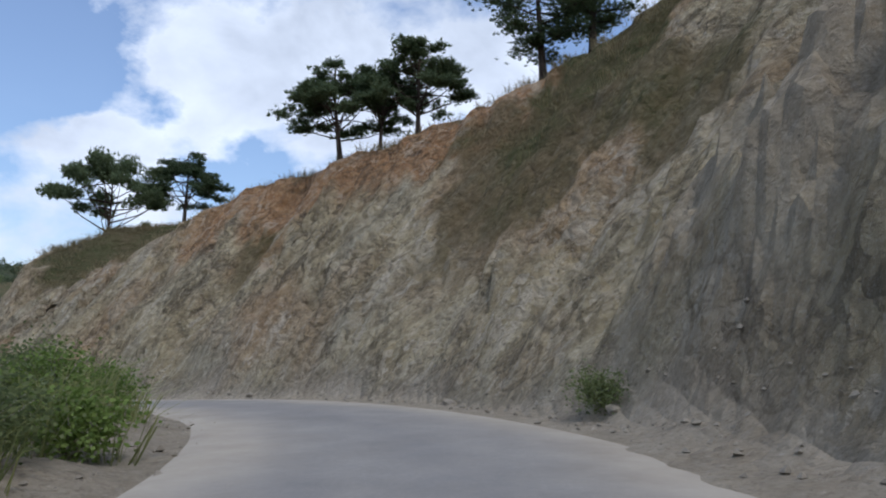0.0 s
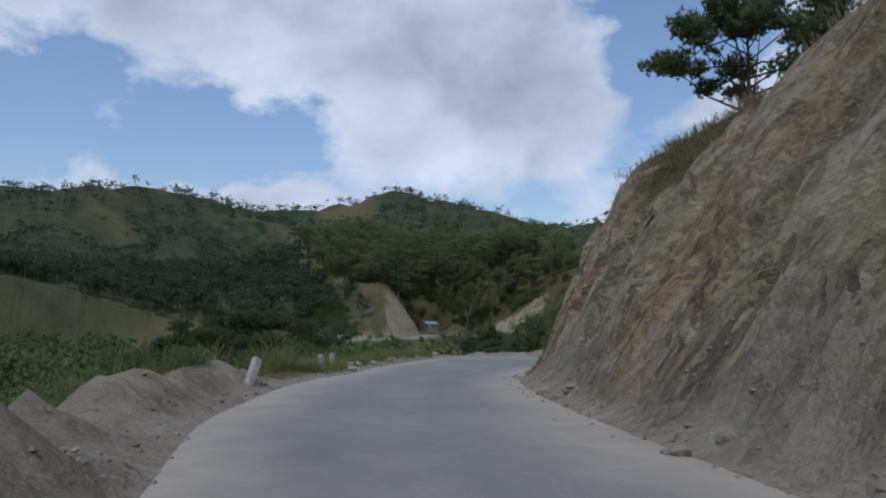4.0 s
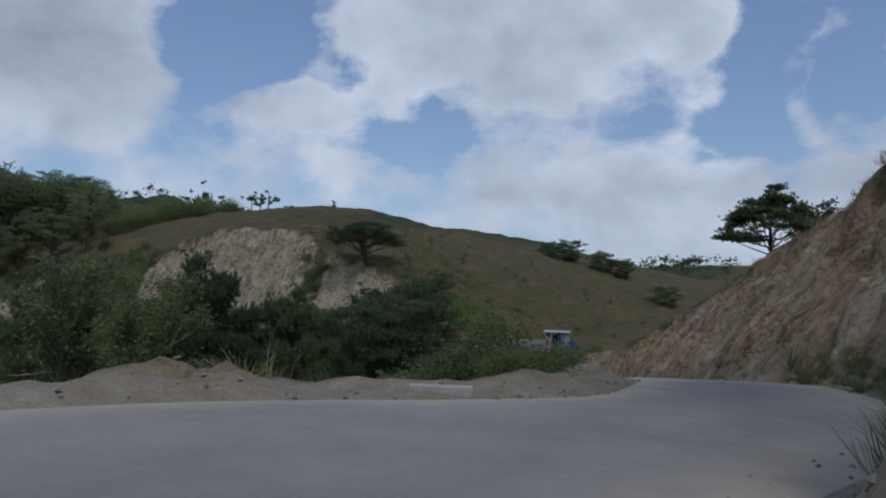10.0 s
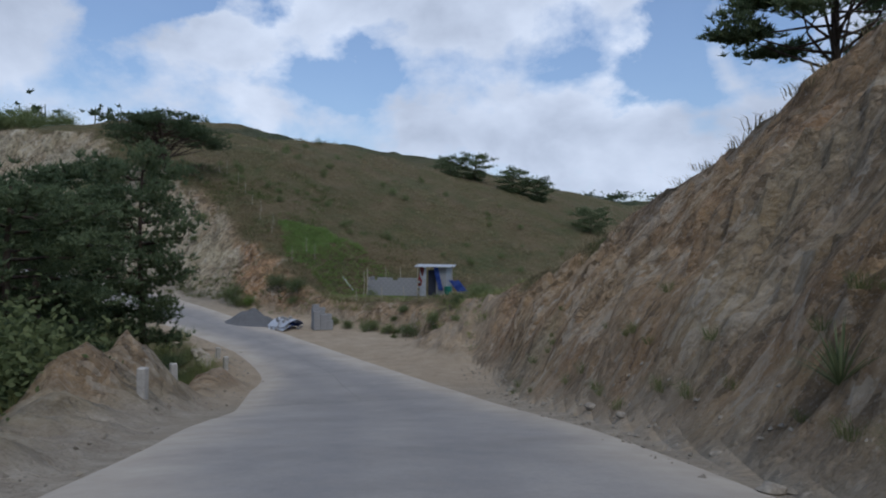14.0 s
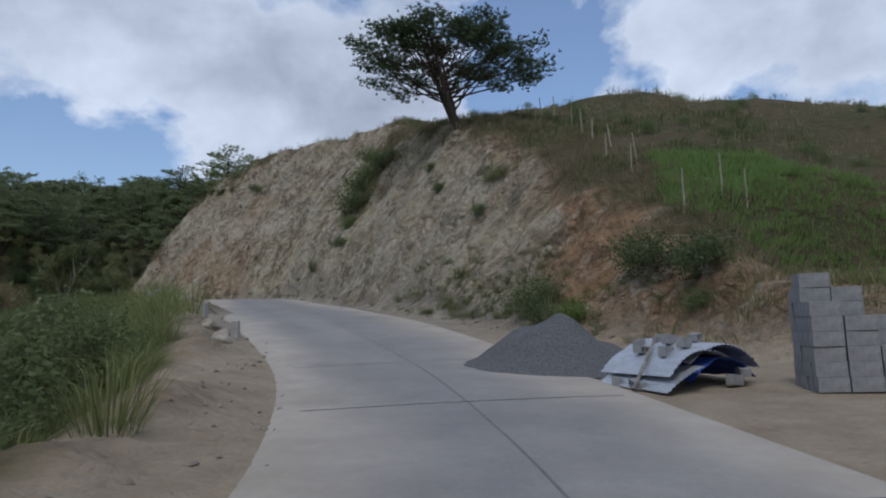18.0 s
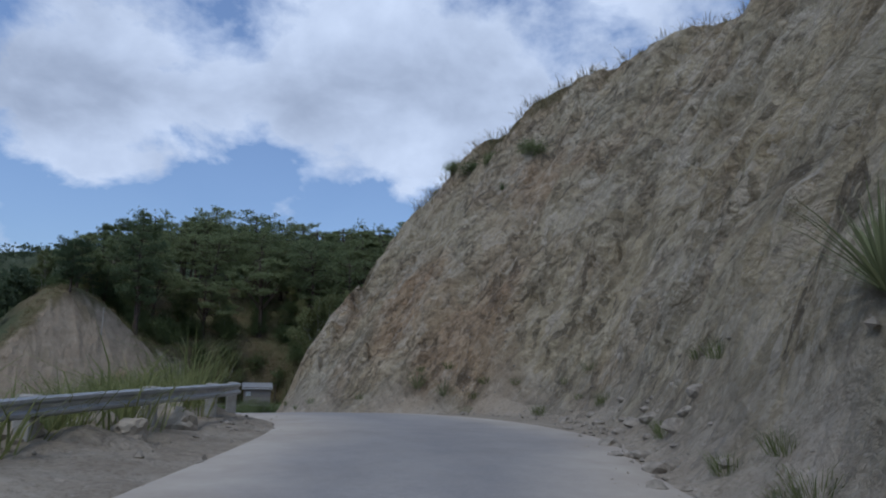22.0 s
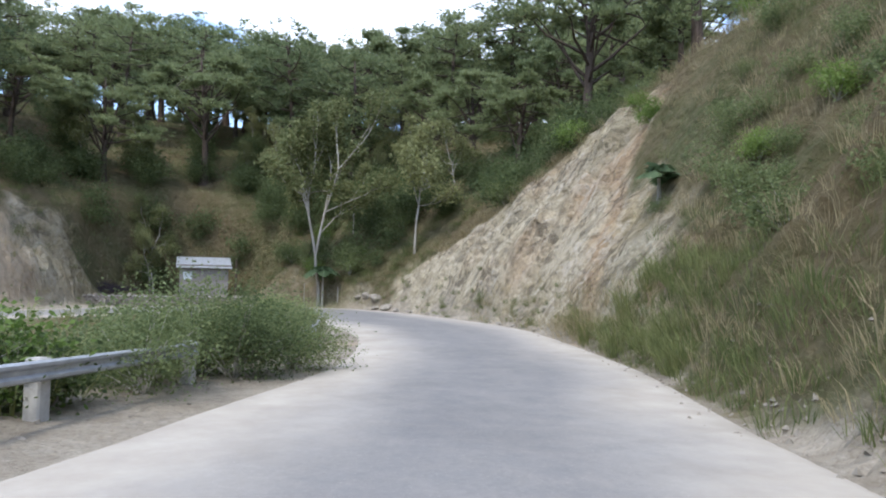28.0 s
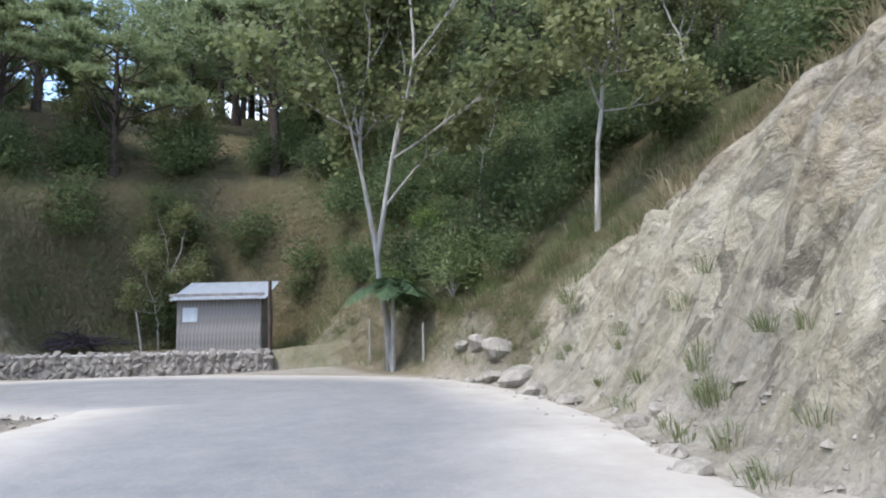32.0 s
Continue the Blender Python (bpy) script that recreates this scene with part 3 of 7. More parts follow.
def terrain(x, y, detail=True):
    q = locate(x, y)
    o, zr, wl, wr, ta, hc, g, bank, drop, arc, lab = q.T
    n1 = fbm(x / 7, y / 7, 1, 4)
    # cut on the right
    oc = np.maximum(o, 0)
    rag = 0.0
    if detail:
        slope = np.maximum(oc - wr, 0)
        earthy = np.interp(lab, [6.5, 8, 11, 11.8, 13.2, 14, 17, 19, 31.0, 31.6], [1, 0.3, 0.3, 0.4, 0.5, 0.9, 0.9, 0.5, 0.5, 0.15])
        gully = 1 - np.abs(2 * fbm(arc / 1.9, oc / 16, 3, 3))
        rill = 1 - np.abs(2 * fbm(arc / 0.75, oc / 8, 13, 2))
        block = fbm(arc / 1.1 + 0.25 * oc, oc / 1.3, 7, 4)
        lump = fbm(arc / 6 + 0.15 * oc, oc / 6, 9, 3)
        slide = arc + 0.1 * slope * ta
        ledge = facets(slide / 1.5, oc / 3.4, 23) * 1.1 + 0.75 * facets(slide / 0.7, oc / 1.3, 37)
        rag = np.interp(lab, [8.3, 8.8, 10.2, 10.6, 30.2, 30.7, 31.5, 32.0, 37.3, 37.9], [1.0, 0.85, 0.85, 1.0, 1.0, 0.5, 0.5, 1.0, 1.0, 0.3]) * step01(slope, 0.1, 2.0) * (earthy * (0.75 * (gully - 0.62) + 0.40 * (rill - 0.6)) + 0.4 * block + 0.9 * lump + (1.0 - 0.4 * earthy) * ledge)
    foot = np.maximum(oc - wr, 0)
    talus = 0.55 * foot * np.exp(-foot / 1.2)
    cut = (foot + rag * 0.75) * ta * step01(foot, -0.5, 1.5) + talus
    edge = wr + hc / ta
    over = np.maximum(oc - edge, 0)
    cap = np.interp(lab, [33.4, 35.2], [28, 26])
    hill = hc * (1 + 0.10 * n1) + cap * (1 - np.exp(-g * over / cap)) + 0.5 * fbm(x / 3, y / 3, 21, 3) * step01(over, -1, 3)
    # the grassy hill falls off towards the building site
    hill = hill - np.clip(0.13 * (x + 59), -1.0, 5.5) * step01(over, 3, 16) * step01(lab, 16.8, 17.8) * (1 - step01(lab, 23.0, 24.2)) * step01(120 - oc, 0, 50)
    s = 0.35
    right = -s * np.logaddexp(-cut / s, -hill / s)
    right = np.where(oc < wr, np.minimum(right, 0), right)
    # bank and drop on the left
    ol = np.maximum(-o - wl, 0)
    heap = bank * (0.7 + 1.3 * fbm(x / 2.2, y / 2.2, 31, 3) + 0.7 * fbm(x / 0.8, y / 0.8, 33, 3)) * np.exp(-((ol - 1.3) / 0.9) ** 2) * 1.1
    down = drop * (1 - np.exp(-np.maximum(ol - 1.8, 0) * 0.55 / drop)) * (1 + 0.25 * n1)
    left = np.maximum(heap, 0) - down + 0.35 * fbm(x / 2.5, y / 2.5, 41, 3) * step01(ol, 1.5, 4)
    z = zr + np.where(o >= 0, right, left)
    flat_zone = (o < wr) & (-o < wl)
    z = np.where(flat_zone, zr, z)
    for mx, my, rad, level in PADS:
        w = 1 - step01(np.hypot(x - mx, y - my), rad, rad * 1.7)
        z = z * (1 - w) + (level + 0.15 * n1) * w
    z = z + 0.9 * step01((x + 164.6) * -0.967 + (y - 143.0) * 0.254, 0.1, 0.3) * (1 - step01(np.hypot(x + 170, y - 138), 7.5, 13)) * (o > 2)
    bare = np.zeros(len(x))
    for mx, my, rad, high in MOUNDS:
        w = np.exp(-((x - mx) ** 2 + (y - my) ** 2) / rad**2)
        z = z + high * w * (1 + 0.8 * fbm(x / 1.1, y / 1.1, 141, 4, 0.65))
        bare = np.maximum(bare, step01(w, 0.25, 0.6))
    d = np.abs(o)
    f = far_height(x, y)
    b = step01(d, 70, 170)
    z = z * (1 - b) + f * b
    # cover masks
    lip = fbm(arc / 1.5, oc / 1.5, 51, 4)
    top = step01(oc - edge + 1.6 * lip - np.interp(lab, [34.9, 35.6, 37.4, 38], [0, 1.6, 1.6, 0]), -0.5, 0.6)
    # the grass ends on a slanting line where the pale rock begins
    brow = np.interp(foot, [0, 1, 2, 4, 6, 16], [30.62, 30.95, 31.25, 31.5, 31.68, 32.3]) + 0.12 * lip
    grassy = step01(lab, 26.4, 27.2) * (1 - step01(lab, brow - 0.06, brow + 0.06)) + np.interp(lab, [34.4, 34.9, 37.0, 37.4, 40.35, 40.65], [0, 1, 1, 0, 0, 1])
    grassy = step01(grassy + 0.5 * lip, 0.25, 0.75)
    # grey weathered face under the overhanging grass
    grassy = grassy * (1 - 0.95 * step01(lab, brow - 0.95, brow - 0.75) * (lab < 33) * step01(foot + 0.6 * lip, 0.3, 0.6) * (1 - step01(foot + 2.0 * lip, 3.0, 4.4)))
    spots = step01(fbm(arc / 4, oc / 4, 61, 4), 0.30, 0.42) * step01(oc - wr, 2, 5) * np.interp(lab, [5, 8, 8.6, 10.6, 11.2, 30, 36], [0.8, 0.3, 0.6, 0.6, 0.3, 0.15, 0.5])
    # dry growth hanging down the cuts
    drape = step01(1 - ((lab - 2.98) / 0.36) ** 2 - ((foot - 9.6) / 3.6) ** 2 + 1.2 * lip, 0.0, 0.4)
    drape = np.maximum(drape, step01(0.22 - np.abs(lab - 22.25 - 0.09 * foot) + 0.12 * lip, 0.0, 0.06) * step01(foot, 3.2, 4.2) * (lab < 24.5))
    upper = foot - np.interp(lab, [10.8, 12.6, 13.15, 13.6, 14.1, 14.5, 14.9], [3.4, 3.4, 3.9, 4.7, 5.6, 6.8, 9])
    drape = np.maximum(drape, 0.85 * step01(upper + 2.0 * lip + 1.5 * fbm(arc / 3, oc / 3, 67, 3), -0.2, 0.9) * (lab > 10.8) * (lab < 15))
    spots = np.maximum(spots, drape)
    cover_r = np.maximum(np.maximum(top, grassy * step01(oc - wr + 1.2 * lip, np.interp(lab, [26.8, 27.2, 30.4, 30.7, 34.9, 35.6, 37.4, 38], [0.3, -0.3, -0.3, 0.3, 0.1, 0.8, 1.6, 0.3]), np.interp(lab, [26.8, 27.2, 30.4, 30.7, 34.9, 35.6, 37.4, 38], [1.2, 0.5, 0.5, 1.2, 1.0, 2.4, 3.2, 1.2]))), spots)
    verge = 0.5 + fbm(x / 2, y / 2, 71, 3)
    cover_l = step01(ol + 0.9 * fbm(x / 1.5, y / 1.5, 73, 3), np.interp(lab, [6.6, 7.4, 9.4, 10], [0.9, 0.2, 0.2, 0.9]) + 1.3 * np.clip(bank, 0, 1), np.interp(lab, [6.6, 7.4, 9.4, 10], [1.7, 0.8, 0.8, 1.7]) + 1.9 * np.clip(bank, 0, 1))
    cover_r = np.maximum(cover_r, 0.72 * np.interp(lab, [34.7, 35.2, 37.1, 37.4], [0, 1, 1, 0]) * step01(oc - np.minimum(0.8 * wr, 6.5) + lip, 0.0, 1.0))
    cover = np.where(o >= 0, cover_r, cover_l) * (1 - bare)
    below = edge - oc
    redness = np.interp(lab, [-6, 2.5, 3.4, 5.5, 6.2, 13, 14.5, 17.0, 19.4, 20.3, 20.9, 38, 39, 41, 45], [0.1, 0.1, 1, 1, 0.1, 0.1, 0.8, 0.5, 0.6, 1, 0.15, 0.1, 0.2, 0.2, 0.1])
    reach = np.interp(lab, [-6, 3, 5, 6, 14, 16, 18, 20, 20.6, 45], [1.0, 3.0, 5, 2, 2.0, 4, 6, 4, 1.2, 1.2])
    rust = step01(reach + 2.5 * lip - below, 0, 1.5) * np.maximum(redness, 0.25) * (oc > wr)
    rust = np.maximum(rust, 0.5 * step01(fbm(arc / 6, oc / 5, 81, 3), 0.1, 0.4) * (oc > wr) * np.interp(lab, [7.8, 8.5, 10.6, 11.2], [1, 0.15, 0.15, 1]))
    rust = np.maximum(rust, np.interp(lab, [11.5, 13, 16, 17.5, 19], [0, 0.6, 0.8, 0.7, 0]) * (0.6 + 0.9 * fbm(arc / 3, oc / 3, 83, 3)) * (oc > wr))
    pale = np.interp(lab, [-6, 8, 8.7, 10.4, 11, 17, 19.5, 24, 26.5, 30.9, 31.35, 34.8, 35.3, 38, 39, 42], [0.1, 0.1, 0.45, 0.45, 0.1, 0.15, 0.5, 0.4, 0.4, 0.1, 1, 1, 0.1, 0.3, 1.0, 0.4])
    pale = np.where((lab > 29) & (lab < 33), step01(lab, brow + 0.05, brow + 0.3), pale)
    pale = np.clip(pale + 0.5 * fbm(arc / 5, oc / 5, 91, 3), 0, 1) * (oc > wr)
    rust = np.maximum(rust, 0.55 * np.exp(-((lab - brow - 0.08) / 0.09) ** 2) * (lab > 29) * (lab < 33))
    sand = np.where(o >= 0, 1 - step01(oc - wr + 0.8 * lip, 0.0, 1.0), 1 - np.interp(lab, [2, 3, 7, 8], [0.4, 0.25, 0.25, 0.6]) * step01(heap, 0.12, 0.45)) * (1 - 0.7 * bare)
    sand = np.maximum(sand, 0.86 * step01(lab, 37.3, 37.9) * (o > 0))
    rust = np.maximum(rust, 0.5 * step01(lab, 37.3, 37.9) * (lab < 42) * (oc > wr))
    rust = np.maximum(rust, 0.5 * bare * (o < 0))
    sand = np.maximum(sand, 0.75 * bare * (o > 0))
    rust = np.maximum(rust, np.interp(lab, [16.2, 17, 19.6, 20.4], [0, 0.55, 0.55, 0]) * (oc <= wr))
    rust = rust * np.interp(lab, [34.2, 34.8, 37.2, 37.8], [1, 0.25, 0.25, 1])
    far = step01(d, 60, 90)
    cover = np.maximum(cover, far)
    return z, o, lab, cover, rust * (1 - far), pale * (1 - far), sand, np.maximum(wooded(x, y) * step01(d, 40, 80), np.maximum(step01(-o, 16, 30), step01(lab, 39.6, 40.4) * step01(o, 6, 14)) * 0.8), arc + 0.08 * (z - zr), z - zr


def ground_z(x, y):
    return float(terrain(np.array([x], float), np.array([y], float))[0][0])


def sheet(name, verts, faces, attrs, material, smooth=True):
    me = bpy.data.meshes.new(name)
    me.vertices.add(len(verts))
    me.vertices.foreach_set("co", np.asarray(verts, np.float32).ravel())
    nf = len(faces)
    me.loops.add(nf * 4)
    me.loops.foreach_set("vertex_index", np.asarray(faces, np.int32).ravel())
    me.polygons.add(nf)
    me.polygons.foreach_set("loop_start", np.arange(0, nf * 4, 4, dtype=np.int32))
    me.polygons.foreach_set("loop_total", np.full(nf, 4, np.int32))
    me.polygons.foreach_set("use_smooth", np.full(nf, smooth, bool))
    for key, val in attrs.items():
        a = me.attributes.new(key, "FLOAT", "POINT")
        a.data.foreach_set("value", np.asarray(val, np.float32))
    me.update(calc_edges=True)
    me.validate()
    me.materials.append(material)
    return new(name, me)


# ---- ground: fine sheet along the road, coarser sheet around it, wide sheet to the horizon ----
BLOCK, FINE = 4.0, 0.25
X0, Y0, NX, NY = -260.0, -120.0, 96, 104
bx, by = np.meshgrid(X0 + BLOCK * (np.arange(NX) + 0.5), Y0 + BLOCK * (np.arange(NY) + 0.5), indexing="ij")
loc = locate(bx.ravel(), by.ravel())
bo = loc[:, 0].reshape(NX, NY)
bl = loc[:, 10].reshape(NX, NY)
reach = (loc[:, 3] + loc[:, 5] / loc[:, 4] + np.interp(loc[:, 10], [32.5, 34, 38, 39], [5, 14, 14, 5])).reshape(NX, NY)
near = (bo > -13) & (bo < reach) & (bl > -3) & (bl < 41.2)


def grid_part(name, mask, n, pick=None, sink=None):
    """A sheet from the masked blocks, each split n x n."""
    h = BLOCK / n
    ii, jj = np.nonzero(mask)
    W = NX * n + 1
    H = NY * n + 1
    used = np.zeros((W, H), bool)
    quads = []
    a, b = np.meshgrid(np.arange(n), np.arange(n), indexing="ij")
    gi = (ii[:, None] * n + a.ravel()[None]).ravel()
    gj = (jj[:, None] * n + b.ravel()[None]).ravel()
    for di in (0, 1):
        for dj in (0, 1):
            used[gi + di, gj + dj] = True
    ids = np.full((W, H), -1, np.int64)
    vi, vj = np.nonzero(used)
    ids[vi, vj] = np.arange(len(vi))
    x, y = X0 + vi * h, Y0 + vj * h
    z, o, lab, cover, rust, pale, sand, wood, run, up = terrain(x, y)
    if sink is not None:
        z = z - sink
    faces = np.stack([ids[gi, gj], ids[gi + 1, gj], ids[gi + 1, gj + 1], ids[gi, gj + 1]], 1)
    return np.stack([x, y, z], 1), faces, dict(cover=cover, rust=rust, pale=pale, sand=sand, wood=wood, run=run, up=up), o, lab


verts, faces, attrs, vo, vl = grid_part("ground", near, int(BLOCK / FINE + 0.5))
fo, fl = vo[faces].mean(1), vl[faces].mean(1)
ftoe = np.interp(fl, LAB, T_TOE)
STRETCH = [("cut_slope", -10, 7.4, "steep bare grey and orange earth road cut below pines"),
           ("cut_slope", 7.4, 11.2, "dark grey rocky nose of the hillside at the bend"),
           ("cut_slope", 11.2, 18.0, "brown crumbling earth road cut with grass on its crest"),
           ("cut_slope", 18.0, 26.8, "pale tan rock road cut under a grassy hill"),
           ("hillside", 26.8, 31.0, "overgrown grassy bank beside the road"),
           ("cut_slope", 31.0, 35.2, "whitish crumbling rock face among bushes"),
           ("hillside", 35.2, 37.4, "earth bank behind the wooden hut"),
           ("cut_slope", 37.4, 60, "bare tan landslip scar on a mound")]
taken = np.zeros(len(faces), bool)


def cut_out(name, sel, label, kind="structure", smooth=False):
    f = faces[sel]
    ids, inv = np.unique(f.ravel(), return_inverse=True)
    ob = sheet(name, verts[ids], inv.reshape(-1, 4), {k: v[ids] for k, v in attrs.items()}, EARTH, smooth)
    return tagged(ob, label, "ground" if name == "ground" else "slope", kind=kind)


for nm, u0, u1, text in STRETCH:
    sel = (fo > ftoe - 0.3) & (fl >= u0) & (fl < u1)
    taken |= sel
    if sel.any():
        cut_out(nm, sel, text, smooth=u0 > 37)
cut_out("ground", ~taken, "sandy road verge and overgrown valley side", smooth=True)

inner = near.copy()
for di in (-1, 0, 1):
    for dj in (-1, 0, 1):
        inner &= np.roll(np.roll(near, di, 0), dj, 1)
verts2, faces2, attrs2, _, _ = grid_part("ground", ~near, 3)
tagged(sheet("ground", verts2, faces2, attrs2, EARTH), "grassy and wooded hills round the road", "ground", kind="structure")
vs, fs, at, _, _ = grid_part("ground", near & ~inner, 3, sink=0.35)
tagged(sheet("ground", vs, fs, at, EARTH), "earth under the road verge", "ground", kind="structure")

# wide hills: square rings outwards from the inner plan
rings, seg = 70, 360
edge_x0, edge_x1, edge_y0, edge_y1 = X0, X0 + BLOCK * NX, Y0, Y0 + BLOCK * NY
ang = np.linspace(0, 2 * np.pi, seg, endpoint=False)
ca, sa = np.cos(ang), np.sin(ang)
cx, cy = (edge_x0 + edge_x1) / 2, (edge_y0 + edge_y1) / 2
hx, hy = (edge_x1 - edge_x0) / 2, (edge_y1 - edge_y0) / 2
base = 1 / np.maximum(np.abs(ca) / hx, np.abs(sa) / hy)
rr = np.concatenate([[0.985], 1 + (np.exp(np.linspace(0, 1, rings - 1) * 3.4) - 1) / (np.exp(3.4) - 1) * 17])
px = (cx + np.outer(rr, base * ca)).ravel()
py = (cy + np.outer(rr, base * sa)).ravel()
pz, _, _, pc, _, _, psd, pw, prun, pup = terrain(px, py)
pz[:seg] -= 0.4
k = np.arange(seg)
qf = np.concatenate([np.stack([r * seg + k, (r + 1) * seg + k, (r + 1) * seg + (k + 1) % seg, r * seg + (k + 1) % seg], 1) for r in range(rings - 1)])
tagged(sheet("far_hills", np.stack([px, py, pz], 1), qf, dict(cover=pc, rust=pc * 0, pale=pc * 0, sand=pc * 0, wood=pw, run=prun, up=pup), EARTH),
       "distant green and brown mountain ridges", "hills", kind="structure")

# ---- road: worn strip with dusty shoulders, a little above the ground ----
L5, _, A5 = spline(ROAD_A + ROAD_B, 0.5)
T5 = np.gradient(L5[:, :2], axis=0)
T5 /= np.linalg.norm(T5, axis=1)[:, None]
R5 = np.stack([T5[:, 1], -T5[:, 0]], 1)
wl5, wr5 = np.interp(A5, ARC, T_LEFT), np.interp(A5, ARC, T_TOE)
lab5 = np.interp(A5, ARC, LAB)
inner_l, inner_r = np.minimum(wl5 - 0.15, 3.3 + np.interp(lab5, [7.6, 8.4, 11.2, 12, 31, 33], [0.5, 0.92, 0.92, 0.5, 0.5, 1.0]) * np.maximum(wl5 - 3.3, 0)), np.minimum(wr5 - 0.1, 3.4)
across = np.linspace(0, 1, 25)
off5 = -inner_l[:, None] + (inner_l + inner_r)[:, None] * across[None]
xr = L5[:, 0, None] + R5[:, 0, None] * off5
yr = L5[:, 1, None] + R5[:, 1, None] * off5
crown = 0.03 + 0.03 * (1 - (2 * across - 1) ** 2)
zr5 = np.broadcast_to(L5[:, 2, None] + crown[None] - 0.05 * (np.abs(2 * across - 1)[None] > 0.99), xr.shape)
dist_edge = np.minimum(off5 + inner_l[:, None], inner_r[:, None] - off5)
wob = 0.5 * fbm(A5[:, None] / 3 + 0 * off5, off5 / 2, 101, 3)
wide5 = np.interp(lab5, [26.5, 28, 33, 36], [1.9, 2.7, 2.7, 2.2])[:, None]
dust5 = np.clip(1.0 - step01(dist_edge + 1.3 * wob, 0.15, wide5), 0, 1) * 0.95 + 0.1
track5 = np.exp(-((np.abs(off5 + 0.2) - 0.85) / 0.42) ** 2) * 0.8
# lane darkening of the last bend, spread over the full width as painted shade
tar_shade5 = np.interp(lab5, [27.4, 28.6, 37, 39], [0, 0.6, 0.6, 0])[:, None] * (0.55 + 0.45 * step01(dist_edge + wob, 1.2, 2.4))
nr, nc = xr.shape
gi, gj = np.meshgrid(np.arange(nr - 1), np.arange(nc - 1), indexing="ij")
qa = (gi * nc + gj).ravel()
tagged(sheet("road", np.stack([xr.ravel(), yr.ravel(), zr5.ravel()], 1), np.stack([qa, qa + 1, qa + nc + 1, qa + nc], 1),
             dict(dust=np.clip(dust5, 0, 1).ravel(), track=track5.ravel(), tar=tar_shade5.ravel()), ROADM), "pale grey worn road with dusty sandy edges", "road", kind="structure")

# ---- builders for things ----


def tri_mesh(name, verts, tris, material, smooth=False):
    me = bpy.data.meshes.new(name)
    verts, tris = np.asarray(verts, np.float32).reshape(-1, 3), np.asarray(tris, np.int32).reshape(-1, 3)
    me.vertices.add(len(verts))
    me.vertices.foreach_set("co", verts.ravel())
    n = len(tris)
    me.loops.add(n * 3)
    me.loops.foreach_set("vertex_index", tris.ravel())
    me.polygons.add(n)
    me.polygons.foreach_set("loop_start", np.arange(0, n * 3, 3, dtype=np.int32))
    me.polygons.foreach_set("loop_total", np.full(n, 3, np.int32))
    me.polygons.foreach_set("use_smooth", np.full(n, smooth, bool))
    me.update(calc_edges=True)
    me.materials.append(material)
    return me


def part(name, data, material, parent, label=""):
    """Links a mesh or bmesh as one mesh object under a thing or a part."""
    if isinstance(data, bmesh.types.BMesh):
        me = bpy.data.meshes.new(name)
        data.to_mesh(me)
        data.free()
        me.materials.append(material)
        data = me
    ob = new(name, data)
    ob.parent = parent
    return tagged(ob, label)


def thing(name, at, label, category, group="", rz=0.0, kind=""):
    ob = new(name)
    ob.empty_display_size = 0.2
    ob.matrix_basis = Matrix.LocRotScale(Vector(at), Euler((0, 0, rz)), None)
    return tagged(ob, label, category, group, kind)


def box(bm, size, at=(0, 0, 0), rot=(0, 0, 0), bevel=0.0):
    m = Matrix.LocRotScale(Vector(at), Euler(rot), Vector(size))
    made = bmesh.ops.create_cube(bm, size=1.0, matrix=m)
    if bevel:
        edges = list({e for v in made["verts"] for e in v.link_edges})
        bmesh.ops.bevel(bm, geom=edges, offset=bevel, segments=1, affect="EDGES")
    return bm


def box_mesh(name, size, material, bevel=0.0, jitter=0.0, rng=None):
    bm = bmesh.new()
    box(bm, size, bevel=bevel)
    if jitter:
        for v in bm.verts:
            v.co += Vector([rng.uniform(-jitter, jitter) for _ in range(3)])
    me = bpy.data.meshes.new(name)
    bm.to_mesh(me)
    bm.free()
    me.materials.append(material)
    return me


def tube(points, radii, sides=6):
    """Vertices and triangles of a tapered tube along points."""
    P = np.asarray(points, float)
    n = len(P)
    V, T = [], []
    up = np.array([0.13, 0.31, 0.94])
    for i in range(n):
        d = P[min(i + 1, n - 1)] - P[max(i - 1, 0)]
        d /= np.linalg.norm(d) + 1e-9
        a = np.cross(d, up)
        if np.linalg.norm(a) < 0.2:
            a = np.cross(d, [1, 0, 0])
        a /= np.linalg.norm(a)
        b = np.cross(d, a)
        for k in range(sides):
            w = 2 * math.pi * k / sides
            V.append(P[i] + radii[i] * (a * math.cos(w) + b * math.sin(w)))
    for i in range(n - 1):
        for k in range(sides):
            p, q = i * sides + k, i * sides + (k + 1) % sides
            T += [(p, q, p + sides), (q, q + sides, p + sides)]
    return np.array(V), np.array(T)


class Soup:
    """Collects triangles."""

    def __init__(self):
        self.v, self.t, self.n = [], [], 0

    def add(self, v, t):
        v, t = np.asarray(v, float).reshape(-1, 3), np.asarray(t, int).reshape(-1, 3)
        self.v.append(v)
        self.t.append(t + self.n)
        self.n += len(v)

    def mesh(self, name, material, smooth=False):
        return tri_mesh(name, np.concatenate(self.v), np.concatenate(self.t), material, smooth)


def unit(v):
    return v / (np.linalg.norm(v, axis=-1, keepdims=True) + 1e-9)


